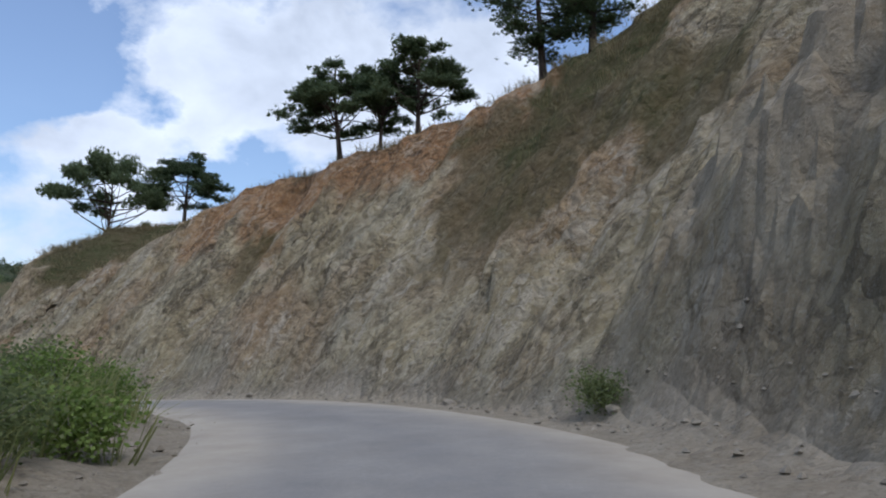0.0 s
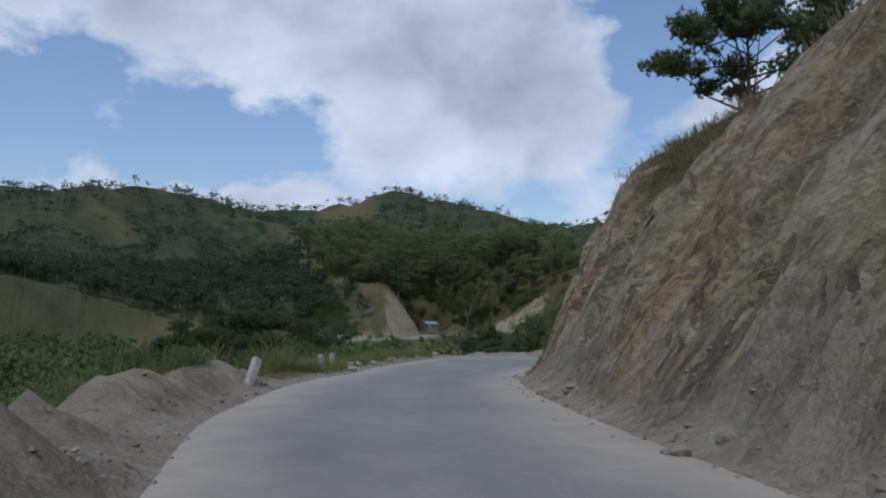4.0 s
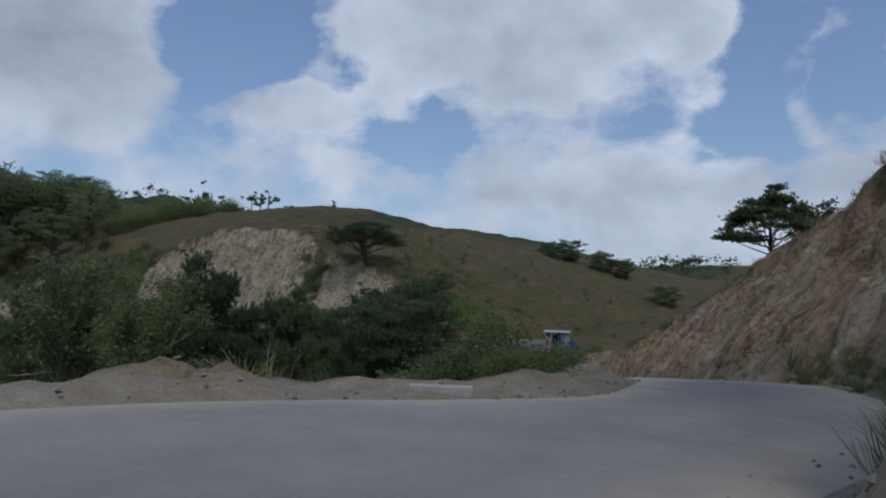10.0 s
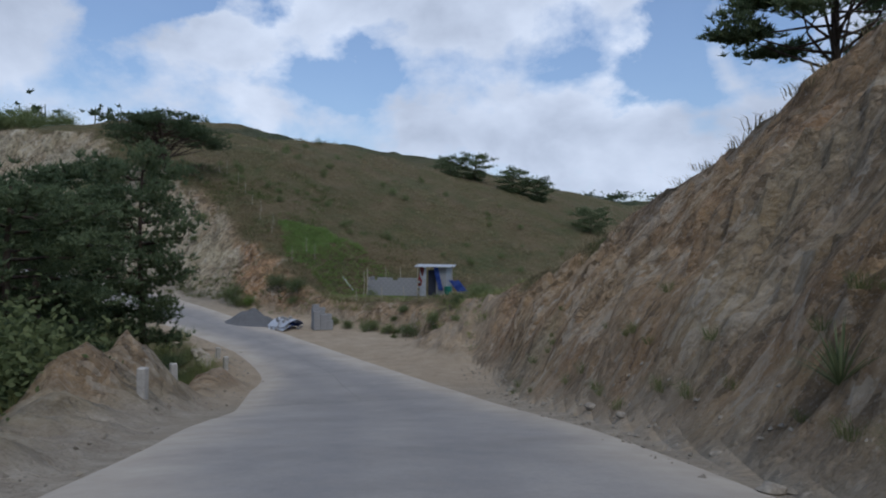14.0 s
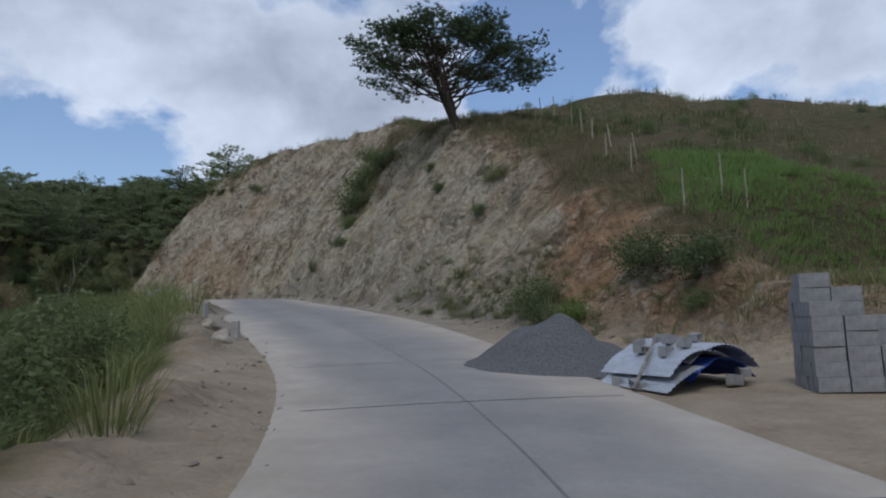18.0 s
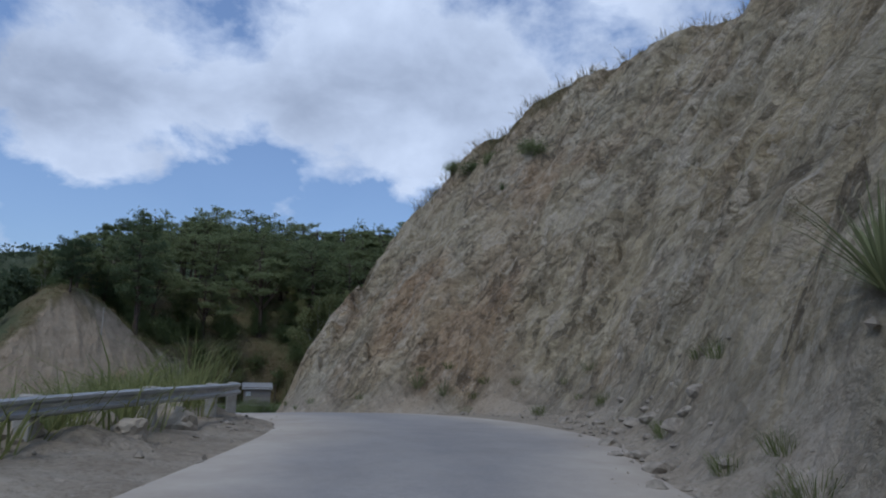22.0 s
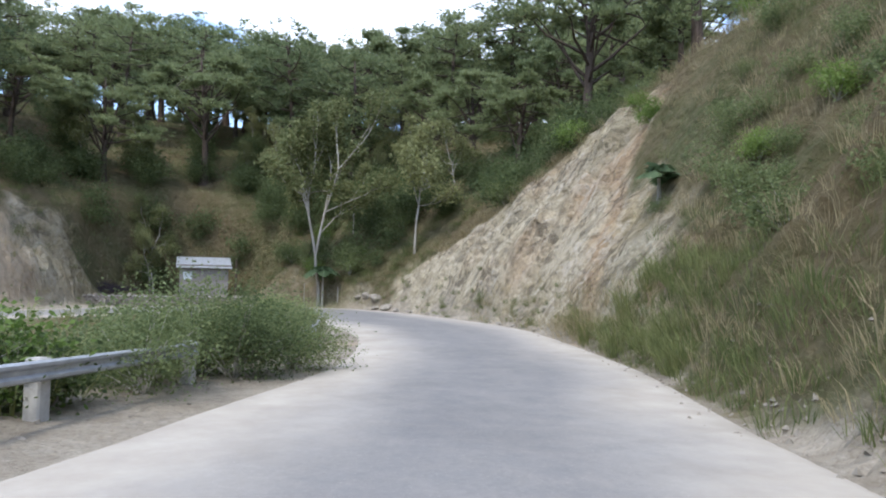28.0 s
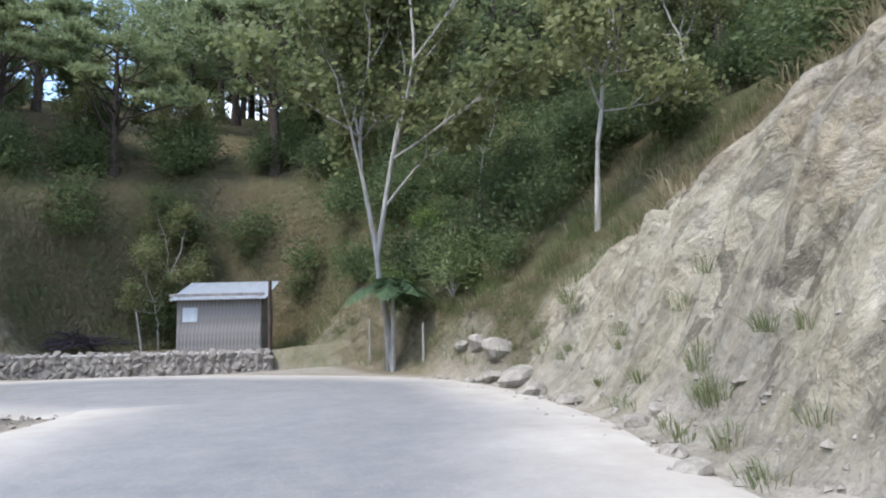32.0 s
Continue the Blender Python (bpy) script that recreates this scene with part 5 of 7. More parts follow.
scatter_bushes(8, -1, 3.5, -7, -3.2, (0, 3), 0.6, 1.1, "bushes on the valley edge")
scatter_bushes(14, 6.3, 9.6, -9.5, -5.4, (0, 1, 3), 0.5, 0.9, "bushes on the valley edge")
scatter_far(16, 6.5, 9.4, -15, -8, "valley_scrub")
scatter_far(16, 9.4, 11.6, -24, -13, "valley_scrub")
scatter_bushes(10, 11.9, 13.4, -6.0, -3.8, (0, 1), 0.45, 0.75, "bushes on the valley edge")
scatter_far(70, 18.6, 23.4, 14, 46, "hill_scrub")
scatter_bushes(14, 11.8, 14.6, -10, -4.2, (0, 1, 2), 0.8, 1.4, "bushes on the valley edge")
scatter_bushes(22, 17.6, 20.0, -8.0, -4.4, (0, 0, 1, 2), 0.6, 1.1, "bushes on the valley edge")
scatter_far(16, 14.6, 19.5, -14, -6.5, "valley_scrub")
scatter_far(8, 19.3, 26, -14, -6, "valley_scrub")
scatter_far(70, 26, 31.0, -12.5, -6.0, "rail_scrub")
scatter_far(14, 39.5, 44.4, -8, -3.8, "valley_scrub")
for i in range(24):
    u = rng.uniform(26.3, 30.9)
    x, y = at_station(u, -float(np.interp(u, LAB, T_LEFT)) - rng.uniform(1.1, 2.4))
    bush_at(int(rng.choice((0, 1, 1, 3))), x, y, rng.uniform(0.6, 1.0), rng.uniform(0, 6.28), "bushes behind the guardrail")
scatter_bushes(6, 36.9, 41, -9, -4.2, (0, 1, 3), 0.7, 1.2, "bushes along the far road")
scatter_bushes(34, 27.2, 30.7, 4.2, 17, (0, 1, 1, 3), 0.5, 1.2, "bushes on the overgrown bank")
scatter_bushes(18, 31.4, 35.0, 9, 17, (0, 1, 2, 3), 0.7, 1.4, "bushes over the pale rock face")
scatter_far(36, 35.0, 38.0, 13, 40, "slope_scrub")
scatter_far(14, 33.8, 35.4, 6, 22, "slope_scrub")
scatter_bushes(12, 34.8, 36.0, 6, 14, (0, 2, 3), 0.7, 1.3, "bushes under the trees")
scatter_bushes(8, 17.8, 18.8, 8.4, 10.4, (0, 1), 0.25, 0.45, "bushes round the building site")
for x, y, k, sc, lb in ((-127.2, 134.0, 4, 1.0, "large dark green bush at the guardrail's end"), (-128.6, 135.4, 4, 0.9, "dark green bush at the guardrail's end"), (-127.9, 133.4, 4, 1.1, "large dark green bush at the guardrail's end"), (-125.6, 132.4, 4, 0.95, ""), (-124.0, 130.0, 4, 0.95, ""), (-122.2, 128.6, 4, 0.9, ""), (-124.4, 131.2, 1, 0.9, ""),
                        (-55.9, 121.9, 0, 0.8, ""), (-50.3, 120.6, 1, 1.1, ""), (-52.0, 121.5, 0, 0.9, ""), (-75.5, 132.3, 0, 1.15, "hanging green bush on the rock cut"), (-74.6, 131.2, 1, 0.9, "dry bush on the rock cut"), (-74.0, 129.9, 1, 0.6, ""),
                        (-65.9, 129.3, 1, 0.6, ""), (-62.3, 129.1, 0, 0.55, ""), (-62.1, 127.5, 1, 0.55, ""), (-76.3, 133.6, 0, 1.1, "hanging green bush on the rock cut"), (-67.6, 130.8, 1, 0.55, ""), (2.8, 11.9, 1, 0.75, "dry brown bush at the foot of the cut"),
                        (-101.0, 138.6, 1, 0.7, ""), (-101.9, 138.2, 0, 0.5, ""), (-99.6, 139.0, 1, 0.6, ""), (-97.0, 139.6, 0, 0.6, ""), (*at_station(32.3, -5.9), 3, 0.8, "bright green clump at the inner edge of the bend"), (-6.6, 14.0, 3, 0.75, "bright green clump at the valley edge")):
    bush_at(k, x, y, sc, x, "", lb)
for x, y, k, sc in ((-50.4, 120.2, 1, 0.6), (-46.6, 117.4, 0, 0.5), (-45.2, 116.6, 1, 0.6), (-43.6, 116.0, 0, 0.6), (-42.2, 115.2, 1, 0.7), (-40.6, 114.4, 0, 0.65), (-39.0, 113.6, 2, 0.5), (-55.4, 121.3, 1, 0.75), (-54.0, 120.9, 3, 0.6),
                    (-37.4, 113.8, 1, 0.7), (-36.2, 114.4, 0, 0.8), (-41.4, 116.6, 1, 0.5)):
    bush_at(k, x, y, sc, x * 3, "bushes round the building site")
for x, y, k, sc in ((-76.9, 133.8, 1, 1.0), (-76.0, 134.2, 0, 1.0), (-75.0, 134.0, 1, 1.1), (-74.2, 134.3, 1, 0.9), (-77.6, 135.2, 1, 1.0), (-78.4, 136.8, 0, 1.0), (-79.0, 138.2, 1, 1.0)):
    bush_at(k, x, y, sc, y * 2, "growth hanging on the rock cut", "olive-brown scrub hanging on the rock cut")
for i in range(14):
    u = rng.uniform(27.2, 29.6)
    x, y = at_station(u, -float(np.interp(u, LAB, T_LEFT)) - rng.uniform(1.3, 4.0))
    bush_at(int(rng.choice((0, 1, 1, 3))), x, y, rng.uniform(0.55, 0.85), rng.uniform(0, 6.28), "bushes behind the guardrail")
for i in range(44):
    u = rng.uniform(10.9, 13.9)
    x, y = at_station(u, float(np.interp(u, LAB, T_TOE)) + rng.uniform(4.4, 9.8) + max(0.0, u - 13.2) * 2)
    bush_at(1, x, y, rng.uniform(0.35, 0.75), rng.uniform(0, 6.28), "scrub on the crest of the cut", "olive scrub on the crest of the brown cut")


def thicket(name, spots, variants, label, lo, hi):
    """Undergrowth too dense to count, joined into one mesh."""
    shapes = []
    for stem, leaves in variants:
        co = np.zeros(len(leaves.vertices) * 3, np.float32)
        leaves.vertices.foreach_get("co", co)
        tri = np.zeros(len(leaves.loops), np.int32)
        leaves.loops.foreach_get("vertex_index", tri)
        shapes.append((co.reshape(-1, 3).astype(float), tri.reshape(-1, 3)))
    return forest(name, spots, shapes, label, BUSH_LEAF, lo, hi)


def stations(n, u0, u1, o0, o1):
    out = []
    for i in range(n):
        x, y = at_station(rng.uniform(u0, u1), rng.uniform(o0, o1))
        if math.hypot(x + 168.5, y - 142.0) > 5.0:
            out.append((x, y, ground_z(x, y) + 0.1))
    return out


THICK = [bush(21, 1.7, 2.6, 1300, BUSH_LEAF, 0.125), bush(22, 1.2, 2.2, 1100, BUSH_LEAF, 0.115), bush(23, 2.1, 2.4, 1350, BUSH_LEAF, 0.13)]
thicket("slope_thicket", stations(110, 35.4, 38.0, 18, 46) + stations(60, 35.9, 37.6, 15.5, 27) + stations(26, 33.2, 35.2, 9.5, 17) + stations(70, 34.6, 36.4, 10, 24), THICK, "dense grey-green undergrowth on the wooded slope", 0.8, 1.7)
for key, text, lo, hi in (("valley_scrub", "dark green scrub on the valley side below the road", 0.8, 1.6), ("hill_scrub", "small dark shrubs dotted over the grassy hill", 0.3, 0.5),
                          ("rail_scrub", "olive scrub on the slope below the guardrail", 0.8, 1.3), ("slope_scrub", "leafy scrub on the slope behind the hut", 0.8, 1.6)):
    thicket(key, scrub[key], THICK, text, lo, hi)
thicket("ridge_thicket", stations(60, 33.0, 35.4, 32, 64), THICK, "tall dark undergrowth between the pines on the ridge", 1.8, 3.2)
thicket("far_bank_thicket", stations(100, 41.9, 44.6, 4.2, 8.5), THICK, "dark undergrowth along the foot of the far hill", 0.9, 1.8)
thicket("bank_thicket", stations(130, 27.4, 31.2, 5.5, 18), THICK, "tangled low shrubs on the overgrown bank", 0.35, 0.9)
for s in bush_src:
    discard(s)


def grass_field(name, spots, height, material, label, blades=16, wide=0.02, spread=0.22, lean=0.45):
    """Clumps of bent blades at the spots (x, y, z, size)."""
    rng = np.random.default_rng(len(spots) + blades)
    P = np.repeat(np.asarray(spots, float), blades, 0)
    n = len(P)
    a = rng.uniform(0, 6.28, n)
    rad = spread * np.sqrt(rng.uniform(0, 1, n)) * P[:, 3]
    root = P[:, :3] + np.stack([np.cos(a) * rad, np.sin(a) * rad, np.full(n, -0.05)], 1)
    ln = height * P[:, 3] * rng.uniform(0.5, 1.1, n)
    out = np.stack([np.cos(a), np.sin(a), np.zeros(n)], 1) + rng.normal(size=(n, 3)) * 0.35
    out[:, 2] = 0
    k = lean * rng.uniform(0.3, 1.2, n)
    mid = root + out * (k * 0.30 * ln)[:, None] + np.array([0, 0, 1.0]) * (0.58 * ln)[:, None]
    tip = root + out * (k * 0.95 * ln)[:, None] + np.array([0, 0, 1.0]) * (ln * (1 - 0.25 * k))[:, None]
    b = a + rng.uniform(0.8, 2.3, n)
    w = wide * rng.uniform(0.7, 1.4, n) * (0.6 + 0.4 * P[:, 3])
    sd = np.stack([np.cos(b), np.sin(b), np.zeros(n)], 1) * w[:, None]
    v = np.stack([root - sd, root + sd, mid - sd * 0.8, mid + sd * 0.8, tip], 1).reshape(-1, 3)
    j = np.arange(n)[:, None] * 5
    t = np.concatenate([j + [0, 1, 2], j + [1, 3, 2], j + [2, 3, 4]])
    return tagged(new(name, tri_mesh(name, v, t, material)), label, "grass", kind="stuff")


def strew(n, u0, u1, o0, o1, s0=0.6, s1=1.3, rel=None, patch=None):
    """Random clumps over a stretch of the plan; rel: offsets count from the left edge, the toe or the crest."""
    u = rng.uniform(u0, u1, n)
    o = rng.uniform(o0, o1, n)
    idx = np.clip(np.round(np.interp(u, LAB, np.arange(len(LAB)))).astype(int), 0, len(LAB) - 1)
    if rel == "left":
        o = -T_LEFT[idx] - o
    if rel == "toe":
        o = T_TOE[idx] + o
    if rel == "crest":
        o = T_TOE[idx] + T_CREST[idx] / T_TAN[idx] + o
    x = LINE[idx, 0] + RIGHT[idx, 0] * o + rng.uniform(-0.5, 0.5, n)
    y = LINE[idx, 1] + RIGHT[idx, 1] * o + rng.uniform(-0.5, 0.5, n)
    z = heights(x, y)
    q = locate(x, y)
    ok = (q[:, 0] > q[:, 3]) | (-q[:, 0] > q[:, 2] + 0.4)
    if patch:
        ok &= fbm(x / patch, y / patch, 301, 3) > rng.uniform(-0.25, 0.25, n)
    s = rng.uniform(s0, s1, n)
    return np.stack([x, y, z, s], 1)[ok]


def join(*a):
    return np.concatenate(a)


grass_field("crest_grass", join(strew(90, 2.65, 3.3, 7.0, 12.0, 0.5, 1.0, "toe"), strew(90, 22.3, 22.9, 3.6, 8, 0.8, 1.4, "toe"), strew(1000, 11.2, 13.3, 4.0, 11, 0.6, 1.15, "toe", 2.5), strew(420, 13.3, 14.5, 6.0, 10.5, 0.6, 1.15, "toe", 2.5), strew(900, 1, 17.5, -0.8, 3.5, rel="crest"), strew(900, 19, 27, -0.8, 3.5, rel="crest"), strew(300, 31, 35, -0.5, 3, rel="crest"), strew(160, 38, 41.5, -0.5, 3, rel="crest")),
            0.44, GRASS_DRY, "dry brown grass along the crest of the cuts", 30, 0.011, 0.45, 1.1)
grass_field("verge_grass", join(strew(220, -1, 4, 0.8, 6, 0.7, 1.3, "left"), strew(520, 6.4, 10.0, 1.7, 8, 0.4, 1.1, "left", 2.0), strew(520, 8.2, 10.3, 0.3, 5, 0.35, 0.8, "left"), strew(500, 10, 14.5, 3.0, 9, 0.6, 1.2, "left"), strew(360, 15, 20, 2.8, 9, 0.4, 0.95, "left", 2.0),
                                strew(1100, 20, 26.5, 1.4, 9, 0.6, 1.4, "left"), strew(800, 26.5, 32, 1.4, 9, 0.6, 1.3, "left"), strew(500, 37, 42, 1.0, 8, 0.5, 1.1, "left")),
            1.05, GRASS_GREEN, "tall green grass on the valley edge of the road", 27, 0.011, 0.4, 0.95)
grass_field("bank_grass", join(strew(800, 27.0, 30.6, 0.2, 13, 0.6, 1.3, "toe", 3.0), strew(220, 30.6, 31.4, 3.0, 13, 0.6, 1.3, "toe", 3.0), strew(60, 30.7, 32.4, 0.0, 1.2, 0.7, 1.2, "toe"), strew(60, 30.6, 31.3, 0.1, 1.0, 0.6, 1.2, "toe"), strew(300, 31, 35, 6, 15, 0.6, 1.2, "toe"), strew(2200, 34.6, 38.2, 7, 48, 0.6, 1.3, None, 5.0)),
            0.68, GRASS_DRY, "long straw-coloured grass on the overgrown bank", 32, 0.0055, 0.45, 1.2)
grass_field("bank_weeds", join(strew(600, 27.0, 30.6, 0.1, 12, 0.5, 1.2, "toe", 3.0), strew(120, 30.6, 31.4, 2.6, 12, 0.5, 1.2, "toe", 3.0), strew(80, 29.2, 30.6, 0.0, 1.8, 0.6, 1.1, "toe"), strew(200, 27.1, 30.6, -0.1, 1.2, 0.4, 0.85, "toe"), strew(420, 34.4, 36.0, 0.3, 8, 0.5, 1.1, "toe"), strew(2600, 34.6, 38.2, 6, 48, 0.6, 1.2, None, 5.0), strew(30, 31.6, 33.8, 0, 0.6, 0.4, 0.6, "toe")),
            0.65, GRASS_GREEN, "green weeds and long grass on the bank", 32, 0.006, 0.4, 1.1)
grass_field("toe_grass", join(strew(260, 11.0, 12.9, 0.0, 1.5, 0.5, 1.15, "toe"), strew(60, 12.9, 13.6, 0.0, 0.8, 0.5, 1.0, "toe"), strew(40, 14, 16.5, 0.3, 1.6, 0.4, 0.8, "toe"), strew(150, 19.7, 21.2, 0.0, 1.6, 0.5, 1.0, "toe"), strew(45, 21.2, 27, 0.0, 0.8, 0.4, 0.8, "toe"), strew(60, 8.2, 10.2, 0.1, 0.9, 0.35, 0.65, "toe"),
                              strew(30, 31.5, 34.8, 0.0, 1.2, 0.5, 0.9, "toe"), strew(26, 30.9, 32.2, 0.0, 1.0, 0.5, 0.9, "toe")), 0.5, GRASS_GREEN, "grass tufts at the foot of the cuts", 100, 0.0032, 0.24, 1.25)
grass_field("hill_grass", join(strew(5200, 17.6, 24.6, 0.3, 38, 0.5, 1.2, "crest", 6.0), strew(700, 11, 17, 1, 12, 0.5, 1.2, "crest")), 0.42, GRASS_DRY, "short brown-green grass over the hill", 12, 0.022, 0.5, 0.9)
grass_field("hill_green", join(strew(1800, 18.0, 21.5, 1.0, 14, 0.5, 1.1, "crest", 5.0), strew(500, 21, 24, 0.2, 6, 0.5, 1.0, "crest")), 0.40, GRASS_GREEN, "fresh green grass on the lower hill", 12, 0.024, 0.5, 0.8)
grass_field("tall_reeds", join(strew(90, 5.9, 9.3, 1.8, 6.5, 0.7, 1.25, "left", 2.5), strew(34, 17.4, 20.2, 1.4, 4.5, 0.4, 0.7, "left"), strew(40, 24.2, 26.2, 1.6, 4.0, 0.7, 1.1, "left"), strew(26, 31.0, 32.6, 0.8, 2.4, 0.6, 0.9, "left"), strew(26, 29.7, 30.6, 0.3, 1.8, 0.4, 0.62, "toe"), strew(8, 30.7, 31.2, 0.1, 0.8, 0.35, 0.5, "toe")),
            1.75, GRASS_GREEN, "tall arching reed grass beside the road", 130, 0.007, 0.5, 1.0)
grass_field("site_grass", join(strew(420, 17.5, 19.6, 0.1, 5.5, 0.5, 1.2, "toe", 2.5)), 0.5, GRASS_GREEN, "rough green weeds round the building site", 26, 0.010, 0.4, 1.0)
GRASS_FRESH = leaf_material("fresh_grass", (0.14, 0.23, 0.055), (0.27, 0.38, 0.12), 0.5)
gq = rng.uniform(0, 1, (2400, 2))
fxy = np.array([-55.6, 130.6]) + gq[:, :1] * np.array([9.6, 0.6]) + gq[:, 1:] * np.array([3.2, -6.2])
keep = fbm(fxy[:, 0] / 2, fxy[:, 1] / 2, 311, 3) > rng.uniform(-0.5, 0.1, len(fxy))
fxy = fxy[keep]
grass_field("field_grass", np.column_stack([fxy, heights(fxy[:, 0], fxy[:, 1]), rng.uniform(0.5, 1.1, len(fxy))]), 0.34, GRASS_FRESH, "bright fresh green plot on the hill", 18, 0.014, 0.45, 0.8)

# ---- built things ----
WOOD_GREY = bark_material("weathered_planks", (0.13, 0.118, 0.108), (0.34, 0.315, 0.29), 2.5)
ZINC = plain_material("zinc_sheet", (0.42, 0.44, 0.46), (0.60, 0.62, 0.65), 3.0, 0.45, 0.6, 0.1)
RAIL_METAL = plain_material("galvanised_rail", (0.30, 0.31, 0.32), (0.46, 0.47, 0.48), 5.0, 0.5, 0.5, 0.1)
CONCRETE = plain_material("concrete", (0.30, 0.29, 0.265), (0.46, 0.44, 0.40), 6.0, 0.9)
BLOCKM = plain_material("hollow_block", (0.20, 0.20, 0.20), (0.33, 0.33, 0.325), 9.0, 0.9)
STONE = plain_material("rubble_stone", (0.14, 0.122, 0.096), (0.33, 0.295, 0.24), 3.0, 0.95, 0.0, 0.8)
PALE_STONE = plain_material("pale_boulder", (0.24, 0.205, 0.155), (0.42, 0.375, 0.30), 2.0, 0.95, 0.0, 0.9)
GRAVEL = plain_material("grey_gravel", (0.06, 0.06, 0.062), (0.155, 0.155, 0.155), 22.0, 0.95, 0.0, 1.0)
TARP = plain_material("blue_tarpaulin", (0.03, 0.07, 0.30), (0.06, 0.12, 0.42), 3.0, 0.5)
RED_CLOTH = plain_material("red_cloth", (0.22, 0.03, 0.03), (0.32, 0.06, 0.05), 3.0, 0.8)
BAMBOO = bark_material("dry_pole", (0.28, 0.24, 0.17), (0.50, 0.45, 0.36), 2.0)
NOTICE = plain_material("faded_notice", (0.42, 0.46, 0.48), (0.55, 0.58, 0.58), 5.0, 0.7)
MORTAR = plain_material("mortar", (0.16, 0.142, 0.118), (0.27, 0.245, 0.21), 5.0, 0.95)
ROOF_FAR = plain_material("far_roof", (0.25, 0.12, 0.10), (0.33, 0.18, 0.14), 0.5, 0.8)
WALL_FAR = plain_material("far_wall", (0.45, 0.40, 0.36), (0.55, 0.50, 0.45), 0.5, 0.9)
PALM_LEAF = leaf_material("palm_leaf", (0.05, 0.085, 0.038), (0.12, 0.17, 0.078), 0.35)
YUCCA_LEAF = leaf_material("spiky_leaf", (0.10, 0.13, 0.06), (0.24, 0.26, 0.13), 0.3)
prng = random.Random(31)


def corrugated(w, d, pitch=0.12, depth=0.018, rows=2, arch=0.0):
    """A ribbed sheet of metal, w across the ribs and d along them, with thickness."""
    n = max(8, int(w / pitch * 4))
    bm = bmesh.new()
    lay = []
    for thick in (0.0, -0.004):
        grid = []
        for i in range(n + 1):
            x = -w / 2 + w * i / n
            z = depth * math.sin(2 * math.pi * (x + w / 2) / pitch) + thick + arch * (1 - (2 * x / w) ** 2)
            grid.append([bm.verts.new((x, -d / 2 + d * j / rows, z)) for j in range(rows + 1)])
        lay.append(grid)
    for k, grid in enumerate(lay):
        for i in range(n):
            for j in range(rows):
                f = (grid[i][j], grid[i + 1][j], grid[i + 1][j + 1], grid[i][j + 1])
                bm.faces.new(f if k == 0 else f[::-1])
    top, low = lay
    for i in range(n):
        for j in (0, rows):
            bm.faces.new((top[i][j], low[i][j], low[i + 1][j], top[i + 1][j]))
    for i in (0, n):
        for j in range(rows):
            bm.faces.new((top[i][j], top[i][j + 1], low[i][j + 1], low[i][j]))
    bmesh.ops.recalc_face_normals(bm, faces=bm.faces)
    return bm


def rock_mesh(name, r, seed, material, flat=0.7, sub=2):
    bm = bmesh.new()
    bmesh.ops.create_icosphere(bm, subdivisions=sub, radius=r)
    rg = random.Random(seed)
    off = Vector((rg.uniform(0, 50), rg.uniform(0, 50), rg.uniform(0, 50)))
    for v in bm.verts:
        n = noise.noise(v.co / r * 1.1 + off) * 0.45 + noise.noise(v.co / r * 2.7 + off) * 0.2
        v.co *= 1 + n
        v.co.z *= flat
    me = bpy.data.meshes.new(name)
    bm.to_mesh(me)
    bm.free()
    me.materials.append(material)
    return me


# wooden hut on its terrace
HX, HY, HZ = -170.3, 140.75, -5.12
hut = thing("hut", (HX, HY, HZ), "small weathered grey plank hut with a zinc roof", "hut", rz=math.atan2(-0.5, 3.5) + math.pi / 2)
HW, HD, HH = 3.5, 2.4, 2.2
board = box_mesh("plank", (0.150, 0.022, HH), WOOD_GREY, 0.004)
for k in range(23):
    p = part("plank", board, None, hut)
    p.location = (-HW / 2 + 0.08 + k * 0.152, -HD / 2 + prng.uniform(-0.006, 0.006), HH / 2 + prng.uniform(-0.03, 0.0))
    p.rotation_euler = (0, prng.uniform(-0.006, 0.006), 0)
    p = part("plank", board, None, hut)
    p.location = (-HW / 2 + 0.08 + k * 0.152, HD / 2, HH / 2 + 0.2)
for k in range(15):
    for sx in (-1, 1):
        p = part("plank", board, None, hut)
        p.location = (sx * (HW / 2 + 0.015), -HD / 2 + 0.12 + k * 0.154, HH / 2)
        p.rotation_euler = (0, 0, math.pi / 2)
for sx in (-1, 1):
    for sy in (-1, 1):
        bm = bmesh.new()
        box(bm, (0.09, 0.09, HH + 0.2), (sx * (HW / 2 - 0.06), sy * (HD / 2 - 0.07), (HH + 0.2) / 2), bevel=0.008)
        part("corner_post", bm, WOOD_GREY, hut)
roof = part("roof", corrugated(HW + 0.55, HD + 0.75, 0.16, 0.02), ZINC, hut, "dull zinc corrugated roof sheet")
roof.location, roof.rotation_euler = (0, 0, HH + 0.42), (radians(17), 0, 0)
bm = bmesh.new()
box(bm, (HW + 0.45, 0.03, 0.12), (0, -HD / 2 - 0.30, HH + 0.16), bevel=0.004)
part("fascia", bm, WOOD_GREY, hut, "dark eaves board")
bm = bmesh.new()
box(bm, (0.62, 0.012, 0.60), (-HW / 2 + 0.55, -HD / 2 - 0.022, 1.55), bevel=0.002)
part("notice", bm, NOTICE, hut, "faded pale notice sheet")
bm = bmesh.new()
box(bm, (HW + 0.1, HD + 0.1, 0.12), (0, 0, 0.0))
part("sill_beam", bm, WOOD_GREY, hut)


